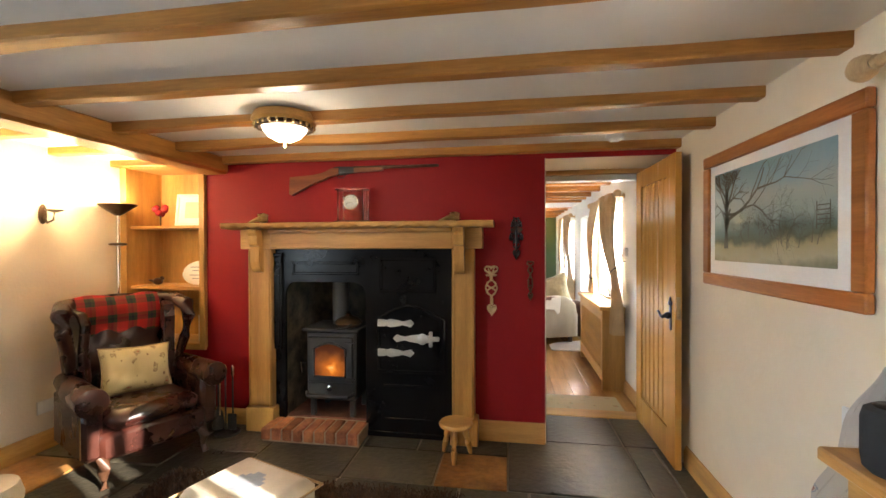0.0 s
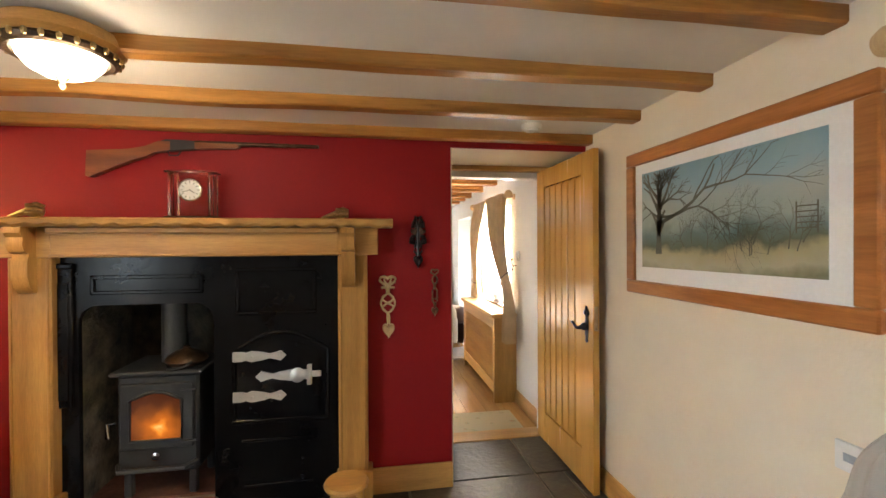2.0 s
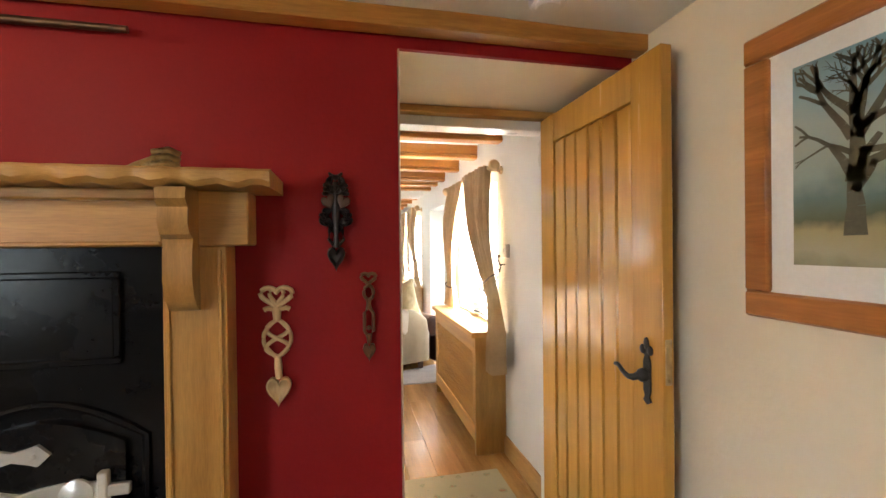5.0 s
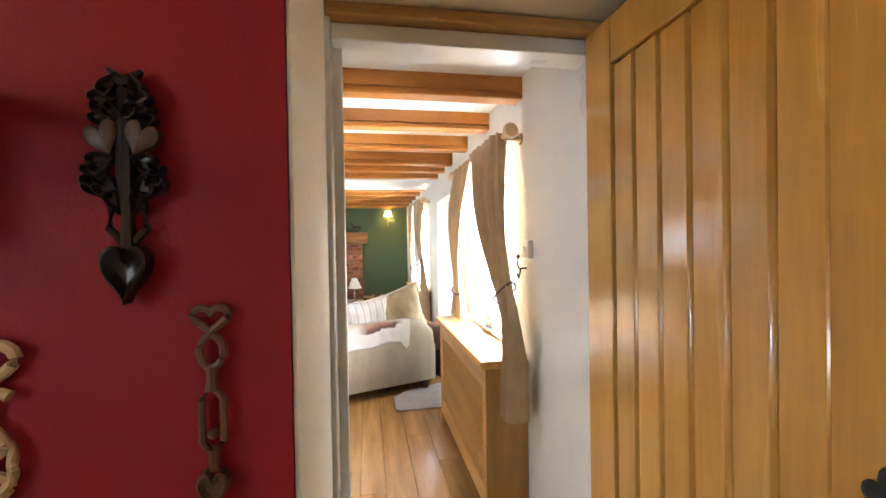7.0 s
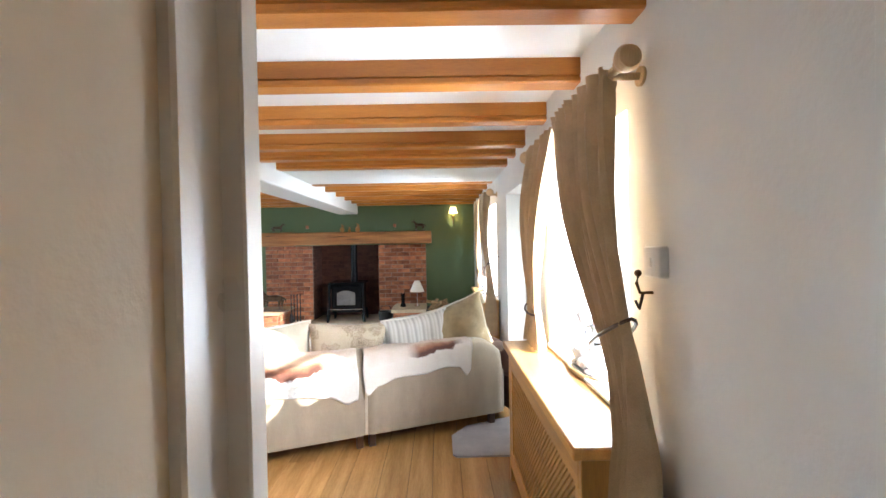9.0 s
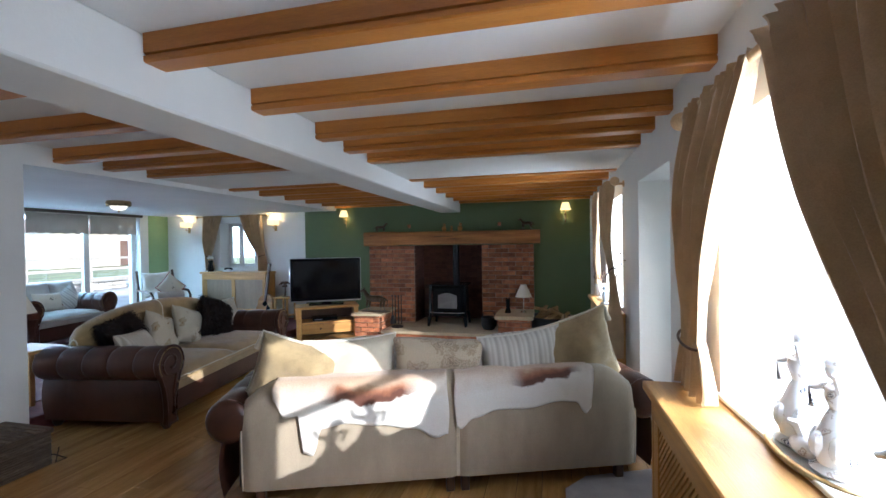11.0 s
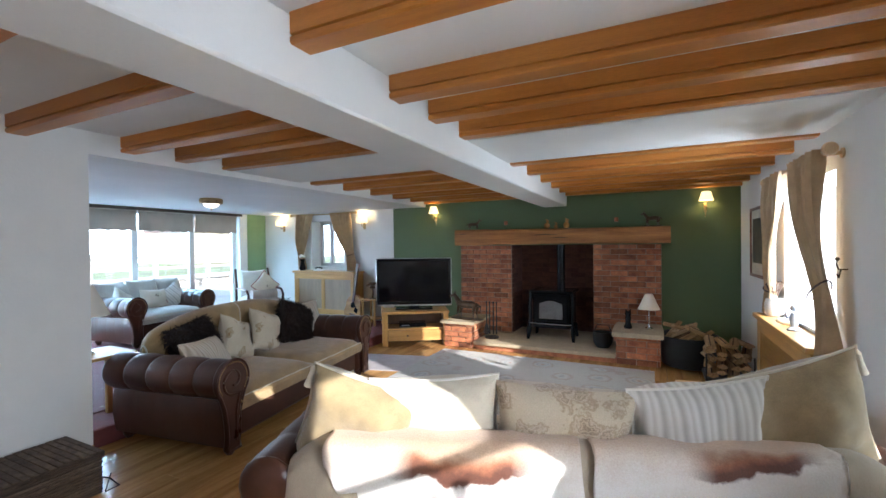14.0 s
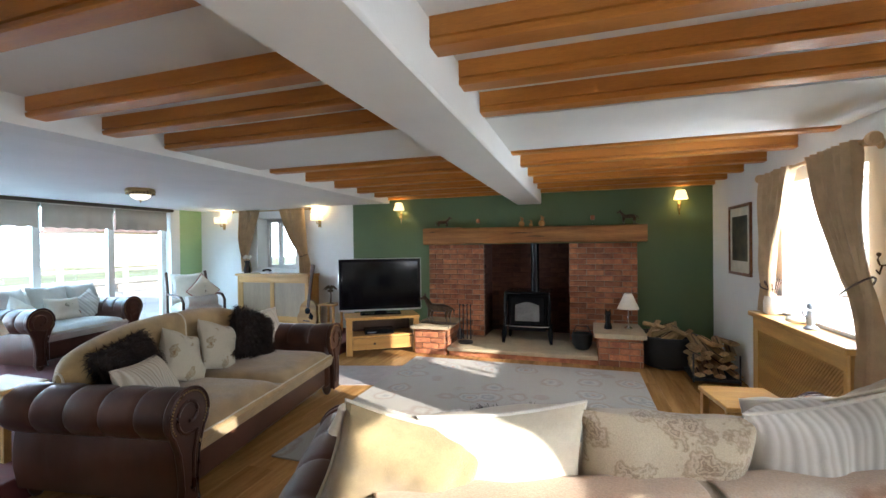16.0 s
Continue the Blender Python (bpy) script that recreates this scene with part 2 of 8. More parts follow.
def fire_glass():
    """Soot-dimmed stove glass: a low flame at the bottom, a dull orange glow above it."""
    m, nt, b = _mat("stove_fire")
    L = nt.links.new
    tc = nt.nodes.new("ShaderNodeTexCoord")
    mp = nt.nodes.new("ShaderNodeMapping")
    mp.inputs["Location"].default_value = (-0.42, 0.02, -3.35)
    mp.inputs["Scale"].default_value = (6.0, 1.0, 7.5)
    n = _node(nt, "ShaderNodeTexNoise", Scale=14.0, Detail=3.0)
    L(tc.outputs["Object"], n.inputs["Vector"])
    shift = nt.nodes.new("ShaderNodeVectorMath")
    shift.operation = "MULTIPLY_ADD"
    shift.inputs[1].default_value = (0.10, 0.0, 0.12)
    L(n.outputs["Color"], shift.inputs[0]), L(tc.outputs["Object"], shift.inputs[2]), L(shift.outputs[0], mp.inputs[0])
    g = nt.nodes.new("ShaderNodeTexGradient")
    g.gradient_type = "SPHERICAL"
    L(mp.outputs[0], g.inputs[0])
    r = nt.nodes.new("ShaderNodeValToRGB")
    e = r.color_ramp.elements
    e[0].position, e[0].color = 0.0, (0.05, 0.010, 0.002, 1)
    e[1].position, e[1].color = 1.0, (1.0, 0.62, 0.20, 1)
    for q, c in ((0.35, (0.24, 0.06, 0.008)), (0.7, (0.55, 0.13, 0.012)), (0.86, (1.0, 0.30, 0.03))):
        a = e.new(q)
        a.color = (*c, 1)
    L(g.outputs["Fac"], r.inputs[0]), L(r.outputs[0], b.inputs["Emission Color"])
    b.inputs["Emission Strength"].default_value = 0.18
    b.inputs["Base Color"].default_value = (0.05, 0.02, 0.01, 1)
    b.inputs["Roughness"].default_value = 0.2
    return m


M_FIRE = fire_glass()


def patterned(name, ground, figures, scale, rough=0.9, bump=0.3, width=0.12):
    """Woven or printed cloth: a ground with voronoi figures in several colours."""
    m, nt, b = _mat(name)
    L = nt.links.new
    tc = nt.nodes.new("ShaderNodeTexCoord")
    v = _node(nt, "ShaderNodeTexVoronoi", Scale=scale)
    n = _node(nt, "ShaderNodeTexNoise", Scale=scale * 2.3, Detail=3.0)
    L(tc.outputs["Object"], v.inputs["Vector"]), L(tc.outputs["Object"], n.inputs["Vector"])
    add = nt.nodes.new("ShaderNodeMath")
    add.operation = "MULTIPLY_ADD"
    add.inputs[1].default_value = 1.3
    L(n.outputs["Fac"], add.inputs[0]), L(v.outputs["Distance"], add.inputs[2])
    r = nt.nodes.new("ShaderNodeValToRGB")
    r.color_ramp.interpolation = "EASE"
    e = r.color_ramp.elements
    e[0].position, e[0].color = 0.0, (*ground, 1)
    e[1].position, e[1].color = 1.0, (*ground, 1)
    for i, c in enumerate(figures):
        a = r.color_ramp.elements.new(0.60 + i * width * 1.25)
        a.color = (*c, 1)
        a = r.color_ramp.elements.new(0.60 + i * width * 1.25 + width * 0.8)
        a.color = (*ground, 1)
    L(add.outputs[0], r.inputs[0]), L(r.outputs[0], b.inputs["Base Color"])
    b.inputs["Roughness"].default_value = rough
    f = _node(nt, "ShaderNodeTexNoise", Scale=260.0)
    L(tc.outputs["Object"], f.inputs["Vector"])
    bp = nt.nodes.new("ShaderNodeBump")
    bp.inputs["Strength"].default_value, bp.inputs["Distance"].default_value = bump, 0.01
    L(f.outputs["Fac"], bp.inputs["Height"]), L(bp.outputs[0], b.inputs["Normal"])
    return m


def striped(name, colors, scale, axis=0, rough=0.9):
    m, nt, b = _mat(name)
    L = nt.links.new
    tc = nt.nodes.new("ShaderNodeTexCoord")
    sp = nt.nodes.new("ShaderNodeSeparateXYZ")
    L(tc.outputs["Object"], sp.inputs[0])
    mul = nt.nodes.new("ShaderNodeMath")
    mul.operation = "MULTIPLY"
    mul.inputs[1].default_value = scale
    fr = nt.nodes.new("ShaderNodeMath")
    fr.operation = "FRACT"
    L(sp.outputs[axis], mul.inputs[0]), L(mul.outputs[0], fr.inputs[0])
    r = nt.nodes.new("ShaderNodeValToRGB")
    r.color_ramp.interpolation = "EASE"
    e = r.color_ramp.elements
    e[0].color, e[1].color, e[1].position = (*colors[0], 1), (*colors[0], 1), 1.0
    for i, c in enumerate(colors[1:]):
        a = r.color_ramp.elements.new((i + 0.6) / len(colors))
        a.color = (*c, 1)
    n = _node(nt, "ShaderNodeTexNoise", Scale=320.0)
    L(tc.outputs["Object"], n.inputs["Vector"])
    mix = nt.nodes.new("ShaderNodeMix")
    mix.data_type, mix.blend_type = "RGBA", "OVERLAY"
    mix.inputs[0].default_value = 0.2
    L(fr.outputs[0], r.inputs[0]), L(r.outputs[0], mix.inputs[6]), L(n.outputs["Fac"], mix.inputs[7])
    L(mix.outputs[2], b.inputs["Base Color"])
    bp = nt.nodes.new("ShaderNodeBump")
    bp.inputs["Strength"].default_value, bp.inputs["Distance"].default_value = 0.3, 0.01
    L(n.outputs["Fac"], bp.inputs["Height"]), L(bp.outputs[0], b.inputs["Normal"])
    b.inputs["Roughness"].default_value = rough
    return m


def rosettes(name, ground, rings, scale, warp=0.35, rough=0.9, bump=0.3, weave=260.0):
    """Woven floral figures: warped cells whose distance falls into rings of colour. rings: (distance, colour)."""
    m, nt, b = _mat(name)
    L = nt.links.new
    tc = nt.nodes.new("ShaderNodeTexCoord")
    n = _node(nt, "ShaderNodeTexNoise", Scale=scale * 1.9, Detail=3.0, Roughness=0.65)
    w = nt.nodes.new("ShaderNodeVectorMath")
    w.operation = "MULTIPLY_ADD"
    w.inputs[1].default_value = (warp / scale * 2.2,) * 3
    L(tc.outputs["Object"], n.inputs["Vector"]), L(n.outputs["Color"], w.inputs[0]), L(tc.outputs["Object"], w.inputs[2])
    v = _node(nt, "ShaderNodeTexVoronoi", Scale=scale)
    L(w.outputs[0], v.inputs["Vector"])
    r = nt.nodes.new("ShaderNodeValToRGB")
    e = r.color_ramp.elements
    e[0].position, e[0].color = 0.0, (*rings[0][1], 1)
    e[1].position, e[1].color = 1.0, (*ground, 1)
    for q, c in rings:
        a = e.new(q)
        a.color = (*(c or ground), 1)
    f = _node(nt, "ShaderNodeTexNoise", Scale=weave)
    L(tc.outputs["Object"], f.inputs["Vector"])
    mix = nt.nodes.new("ShaderNodeMix")
    mix.data_type, mix.blend_type = "RGBA", "OVERLAY"
    mix.inputs[0].default_value = 0.3
    L(v.outputs["Distance"], r.inputs[0]), L(r.outputs[0], mix.inputs[6]), L(f.outputs["Fac"], mix.inputs[7]), L(mix.outputs[2], b.inputs["Base Color"])
    b.inputs["Roughness"].default_value = rough
    b.inputs["Sheen Weight"].default_value = 0.2
    bp = nt.nodes.new("ShaderNodeBump")
    bp.inputs["Strength"].default_value, bp.inputs["Distance"].default_value = bump, 0.01
    L(f.outputs["Fac"], bp.inputs["Height"]), L(bp.outputs[0], b.inputs["Normal"])
    return m


M_RUG = rosettes("pale_patterned_rug", (0.37, 0.345, 0.295), [(0.05, (0.30, 0.20, 0.15)), (0.13, (0.43, 0.40, 0.35)), (0.2, (0.25, 0.25, 0.24)), (0.27, (0.42, 0.40, 0.35)), (0.38, (0.31, 0.25, 0.20)), (0.46, None)], 3.2, 0.2)
M_FLORAL = rosettes("floral_cloth", (0.55, 0.49, 0.37), [(0.04, (0.26, 0.15, 0.07)), (0.16, (0.36, 0.25, 0.13)), (0.22, (0.50, 0.43, 0.31)), (0.3, (0.30, 0.22, 0.12)), (0.36, None)], 7.5, 0.6)
M_DAMASK = rosettes("damask_cloth", (0.47, 0.40, 0.29), [(0.03, (0.46, 0.38, 0.28)), (0.10, (0.21, 0.155, 0.10)), (0.17, (0.45, 0.37, 0.27)), (0.25, (0.24, 0.18, 0.12)), (0.33, (0.47, 0.39, 0.29)), (0.42, (0.30, 0.23, 0.15)), (0.5, None)], 8.0, 0.55)
M_DOORMAT = patterned("floral_doormat", (0.52, 0.44, 0.26), [(0.45, 0.20, 0.10), (0.28, 0.30, 0.16)], 11.0)

M_HUNT = patterned("hunting_scene_cloth", (0.66, 0.53, 0.27), [(0.45, 0.08, 0.04), (0.16, 0.08, 0.04), (0.24, 0.13, 0.06)], 13.0)
M_POPPY = patterned("flower_print_cloth", (0.72, 0.68, 0.58), [(0.42, 0.10, 0.06), (0.15, 0.14, 0.10)], 6.0)
M_PERSIAN = patterned("dark_persian_rug", (0.13, 0.045, 0.045), [(0.06, 0.05, 0.09), (0.25, 0.17, 0.11)], 6.0)
M_BUNDLE = patterned("printed_curtain_cloth", (0.50, 0.46, 0.40), [(0.30, 0.13, 0.10), (0.24, 0.25, 0.29)], 12.0)
M_CHINA = patterned("painted_porcelain", (0.74, 0.75, 0.77), [(0.03, 0.045, 0.13), (0.02, 0.02, 0.04), (0.40, 0.36, 0.33)], 16.0, 0.18, 0.0)
M_STRIPE = striped("ticking_cloth", [(0.62, 0.56, 0.45), (0.42, 0.36, 0.27), (0.64, 0.59, 0.49), (0.52, 0.45, 0.35)], 16.0)
M_STRIPEW = striped("pale_ticking_cloth", [(0.70, 0.68, 0.64), (0.58, 0.55, 0.50), (0.72, 0.70, 0.66), (0.48, 0.46, 0.42)], 15.0)


def tartan():
    m, nt, b = _mat("tartan_wool")
    L = nt.links.new
    tc = nt.nodes.new("ShaderNodeTexCoord")
    sp = nt.nodes.new("ShaderNodeSeparateXYZ")
    L(tc.outputs["Object"], sp.inputs[0])
    cols = []
    for ax, sc, off in ((0, 7.5, 0.1), (2, 7.5, 0.3)):
        mul = nt.nodes.new("ShaderNodeMath")
        mul.operation = "MULTIPLY_ADD"
        mul.inputs[1].default_value, mul.inputs[2].default_value = sc, off
        fr = nt.nodes.new("ShaderNodeMath")
        fr.operation = "FRACT"
        r = nt.nodes.new("ShaderNodeValToRGB")
        r.color_ramp.interpolation = "CONSTANT"
        e = r.color_ramp.elements
        e[0].color, e[1].position, e[1].color = (0.34, 0.014, 0.012, 1), 0.45, (0.02, 0.035, 0.02, 1)
        for p, c in ((0.62, (0.01, 0.012, 0.02)), (0.72, (0.03, 0.05, 0.02)), (0.9, (0.36, 0.02, 0.015))):
            a = r.color_ramp.elements.new(p)
            a.color = (*c, 1)
        L(sp.outputs[ax], mul.inputs[0]), L(mul.outputs[0], fr.inputs[0]), L(fr.outputs[0], r.inputs[0])
        cols.append(r.outputs[0])
    mix = nt.nodes.new("ShaderNodeMix")
    mix.data_type = "RGBA"
    mix.inputs[0].default_value = 0.5
    L(cols[0], mix.inputs[6]), L(cols[1], mix.inputs[7]), L(mix.outputs[2], b.inputs["Base Color"])
    b.inputs["Roughness"].default_value = 0.95
    return m


M_TARTAN = tartan()


def hide():
    """Antelope hide: tan flank, dark side band, white belly, by the distance down from the spine."""
    m, nt, b = _mat("antelope_hide")
    L = nt.links.new
    at = nt.nodes.new("ShaderNodeAttribute")
    at.attribute_name = "band"
    tc = nt.nodes.new("ShaderNodeTexCoord")
    n = _node(nt, "ShaderNodeTexNoise", Scale=7.0, Detail=4.0)
    f = _node(nt, "ShaderNodeTexNoise", Scale=160.0, Detail=2.0)
    L(tc.outputs["Object"], n.inputs["Vector"]), L(tc.outputs["Object"], f.inputs["Vector"])
    add = nt.nodes.new("ShaderNodeMath")
    add.operation = "MULTIPLY_ADD"
    add.inputs[1].default_value = 0.30
    L(n.outputs["Fac"], add.inputs[0]), L(at.outputs["Fac"], add.inputs[2])
    r = nt.nodes.new("ShaderNodeValToRGB")
    e = r.color_ramp.elements
    e[0].position, e[0].color = 0.0, (0.50, 0.36, 0.25, 1)
    e[1].position, e[1].color = 1.0, (0.76, 0.74, 0.70, 1)
    for p, c in ((0.52, (0.49, 0.34, 0.23)), (0.60, (0.26, 0.10, 0.045)), (0.65, (0.10, 0.030, 0.014)), (0.70, (0.10, 0.030, 0.014)), (0.725, (0.74, 0.70, 0.65))):
        a = r.color_ramp.elements.new(p)
        a.color = (*c, 1)
    mix = nt.nodes.new("ShaderNodeMix")
    mix.data_type, mix.blend_type = "RGBA", "OVERLAY"
    mix.inputs[0].default_value = 0.3
    plain = nt.nodes.new("ShaderNodeValToRGB")
    p = plain.color_ramp.elements
    p[0].position, p[0].color = 0.45, (0.52, 0.39, 0.28, 1)
    p[1].position, p[1].color = 0.8, (0.74, 0.70, 0.65, 1)
    st_ = nt.nodes.new("ShaderNodeAttribute")
    st_.attribute_name = "stripe"
    both = nt.nodes.new("ShaderNodeMix")
    both.data_type = "RGBA"
    L(st_.outputs["Fac"], both.inputs[0]), L(plain.outputs[0], both.inputs[6]), L(r.outputs[0], both.inputs[7])
    L(add.outputs[0], plain.inputs[0])
    L(add.outputs[0], r.inputs[0]), L(both.outputs[2], mix.inputs[6]), L(f.outputs["Fac"], mix.inputs[7])
    L(mix.outputs[2], b.inputs["Base Color"])
    bp = nt.nodes.new("ShaderNodeBump")
    bp.inputs["Strength"].default_value, bp.inputs["Distance"].default_value = 0.25, 0.01
    L(f.outputs["Fac"], bp.inputs["Height"]), L(bp.outputs[0], b.inputs["Normal"])
    b.inputs["Roughness"].default_value = 0.7
    b.inputs["Sheen Weight"].default_value = 0.3
    return m


M_HIDE = hide()


def landscape():
    """A print of a winter lane: pale sky, hazy hills, dull green hedges, pale ground."""
    m, nt, b = _mat("winter_landscape_print")
    L = nt.links.new
    tc = nt.nodes.new("ShaderNodeTexCoord")
    sp = nt.nodes.new("ShaderNodeSeparateXYZ")
    n = _node(nt, "ShaderNodeTexNoise", Scale=7.0, Detail=5.0)
    L(tc.outputs["Object"], n.inputs["Vector"]), L(tc.outputs["Object"], sp.inputs[0])
    add = nt.nodes.new("ShaderNodeMath")
    add.operation = "MULTIPLY_ADD"
    add.inputs[1].default_value = 0.16
    L(n.outputs["Fac"], add.inputs[0]), L(sp.outputs[2], add.inputs[2])
    r = nt.nodes.new("ShaderNodeValToRGB")
    e = r.color_ramp.elements
    mr = nt.nodes.new("ShaderNodeMapRange")
    mr.inputs[1].default_value, mr.inputs[2].default_value = 1.33, 1.86
    L(add.outputs[0], mr.inputs[0]), L(mr.outputs[0], r.inputs[0])
    e[0].position, e[0].color = 0.0, (0.30, 0.33, 0.24, 1)
    e[1].position, e[1].color = 1.0, (0.22, 0.36, 0.42, 1)
    for p, c in ((0.12, (0.20, 0.22, 0.13)), (0.2, (0.42, 0.40, 0.27)), (0.3, (0.40, 0.36, 0.2)), (0.36, (0.12, 0.15, 0.10)), (0.46, (0.15, 0.23, 0.21)),
                 (0.56, (0.34, 0.42, 0.38)), (0.72, (0.38, 0.45, 0.42)), (0.84, (0.27, 0.41, 0.46))):
        a = r.color_ramp.elements.new(p)
        a.color = (*c, 1)
    L(r.outputs[0], b.inputs["Base Color"])
    b.inputs["Roughness"].default_value = 0.35
    b.inputs["Coat Weight"].default_value = 0.6
    b.inputs["Coat Roughness"].default_value = 0.03
    return m


M_PRINT = landscape()
M_INK = surface("print_ink", (0.105, 0.105, 0.075), 0.4, 0.2, 9, 90, 0.0)


# ---- mesh helpers ----
class Geo:
    """Gathers vertices and faces, each call under the matrix m."""

    def __init__(self, m=None):
        self.v, self.f, self.m = [], [], m or Matrix()

    def add(self, verts, faces, m=None):
        mm = self.m @ m if m else self.m
        o = len(self.v)
        self.v += [tuple(mm @ Vector(p)) for p in verts]
        self.f += [tuple(i + o for i in f) for f in faces]
        return self

    def box(self, x0, x1, y0, y1, z0, z1, r=0.0, m=None):
        if r <= 0:
            vs = [(x, y, z) for z in (z0, z1) for y in (y0, y1) for x in (x0, x1)]
            return self.add(vs, [(0, 2, 3, 1), (4, 5, 7, 6), (0, 1, 5, 4), (2, 6, 7, 3), (0, 4, 6, 2), (1, 3, 7, 5)], m)
        r = min(r, (x1 - x0) * 0.45, (y1 - y0) * 0.45, (z1 - z0) * 0.45)
        X, Y, Z = (x0, x1), (y0, y1), (z0, z1)
        vs, idx = [], {}
        for i in (0, 1):
            for j in (0, 1):
                for k in (0, 1):
                    sx, sy, sz = (r, -r)[i], (r, -r)[j], (r, -r)[k]
                    for a in range(3):
                        p = [X[i] + sx, Y[j] + sy, Z[k] + sz]
                        p[a] = (X[i], Y[j], Z[k])[a]
                        idx[i, j, k, a] = len(vs)
                        vs.append(tuple(p))
        fs = []
        for a in range(3):
            b, c = (a + 1) % 3, (a + 2) % 3
            for s in (0, 1):
                loop = []
                for u, w in ((0, 0), (1, 0), (1, 1), (0, 1)):
                    t = [0, 0, 0]
                    t[a], t[b], t[c] = s, u, w
                    loop.append(idx[(*t, a)])
                fs.append(tuple(loop if s else loop[::-1]))
            for u in (0, 1):
                for w in (0, 1):
                    t0, t1 = [0, 0, 0], [0, 0, 0]
                    t0[b], t0[c] = u, w
                    t1[b], t1[c] = u, w
                    t1[a] = 1
                    q = [idx[(*t0, b)], idx[(*t1, b)], idx[(*t1, c)], idx[(*t0, c)]]
                    fs.append(tuple(q if u != w else q[::-1]))
        for i in (0, 1):
            for j in (0, 1):
                for k in (0, 1):
                    t = [idx[i, j, k, a] for a in range(3)]
                    fs.append(tuple(t if (i + j + k) % 2 else t[::-1]))
        return self.add(vs, fs, m)

    def lathe(self, profile, n=20, m=None, cap=True):
        """profile: (radius, z) from bottom to top, turned round z."""
        vs, fs = [], []
        for r, z in profile:
            vs += [(r * math.cos(2 * math.pi * i / n), r * math.sin(2 * math.pi * i / n), z) for i in range(n)]
        for k in range(len(profile) - 1):
            for i in range(n):
                j = (i + 1) % n
                fs.append((k * n + i, k * n + j, (k + 1) * n + j, (k + 1) * n + i))
        if cap:
            fs.append(tuple(range(n - 1, -1, -1)))
            fs.append(tuple((len(profile) - 1) * n + i for i in range(n)))
        return self.add(vs, fs, m)

    def cyl(self, p0, p1, r0, r1=None, n=12):
        p0, p1 = Vector(p0), Vector(p1)
        d = p1 - p0
        m = Matrix.Translation(p0) @ d.to_track_quat("Z", "Y").to_matrix().to_4x4()
        return self.lathe([(r0, 0), (r1 if r1 is not None else r0, d.length)], n, m)

    def tube(self, pts, r, n=8, closed=False):
        """A round bar along points. r: one radius, or one for each point."""
        P = [Vector(p) for p in pts]
        R = r if isinstance(r, (list, tuple)) else [r] * len(P)
        vs, fs = [], []
        up = Vector((0, 0, 1))
        for i, p in enumerate(P):
            a = P[(i - 1) % len(P)] if (closed or i) else p
            b = P[(i + 1) % len(P)] if (closed or i < len(P) - 1) else p
            t = (b - a).normalized()
            side = t.cross(up)
            if side.length < 0.2:
                side = t.cross(Vector((1, 0, 0)))
            side.normalize()
            nrm = side.cross(t)
            vs += [tuple(p + R[i] * (math.cos(2 * math.pi * k / n) * side + math.sin(2 * math.pi * k / n) * nrm)) for k in range(n)]
        last = len(P) if closed else len(P) - 1
        for i in range(last):
            j = (i + 1) % len(P)
            for k in range(n):
                l = (k + 1) % n
                fs.append((i * n + k, i * n + l, j * n + l, j * n + k))
        if not closed:
            fs += [tuple(range(n - 1, -1, -1)), tuple((len(P) - 1) * n + k for k in range(n))]
        return self.add(vs, fs)

    def grid(self, fn, nu, nv, m=None, wrap=False):
        vs = [tuple(fn(i / nu, j / nv)) for j in range(nv + 1) for i in range(nu + 1)]
        w = nu + 1
        fs = [(j * w + i, j * w + i + 1, (j + 1) * w + i + 1, (j + 1) * w + i) for j in range(nv) for i in range(nu)]
        return self.add(vs, fs, m)

    def prism(self, outline, z0, z1, m=None):
        """An outline (x, y), counter-clockwise, from z0 to z1."""
        n = len(outline)
        vs = [(x, y, z0) for x, y in outline] + [(x, y, z1) for x, y in outline]
        fs = [tuple(range(n - 1, -1, -1)), tuple(range(n, 2 * n))] + [(i, (i + 1) % n, n + (i + 1) % n, n + i) for i in range(n)]
        return self.add(vs, fs, m)

    def ball(self, c, rx, ry=None, rz=None, n=12, k=8, m=None):
        ry, rz = ry or rx, rz or rx
        prof = [(math.sin(math.pi * (i + 0.02) / (k + 0.04)), -math.cos(math.pi * (i + 0.02) / (k + 0.04))) for i in range(k + 1)]
        mm = Matrix.Translation(c) @ Matrix.Diagonal((rx, ry, rz, 1))
        return self.lathe(prof, n, m @ mm if m else mm)


UPRIGHT = pose(0, 0, 0, 90)  # turns an outline's y into world z, and its depth towards -y


def mesh(name, g, material, smooth=True):
    me = bpy.data.meshes.new(name)
    me.from_pydata(g.v, [], g.f)
    me.materials.append(material)
    if smooth:
        me.shade_smooth()
        me.set_sharp_from_angle(angle=radians(38))
    me.update()
    return me


def part(name, g, material, parent, label="", smooth=True):
    ob = new(name, mesh(name, g, material, smooth))
    ob.parent = parent
    if label:
        tagged(ob, label)
    return ob


def thing(name, m, label, category, group="", kind=""):
    ob = new(name)
    ob.matrix_world = m
    return tagged(ob, label, category, group, kind)


def solid(name, g, material, label, category, kind="", group="", m=None, smooth=True):
    ob = new(name, mesh(name, g, material, smooth))
    if m:
        ob.matrix_world = m
    return tagged(ob, label, category, group, kind)


def structure(name, g, material, label, category=""):
    return solid(name, g, material, label, category or name.split("_")[0], "structure")


def soften(ob, w=0.01, seg=2, levels=0):
    b = ob.modifiers.new("bevel", "BEVEL")
    b.width, b.segments, b.limit_method, b.angle_limit = w, seg, "ANGLE", radians(40)
    if levels:
        s = ob.modifiers.new("smooth", "SUBSURF")
        s.levels = s.render_levels = levels
    return ob


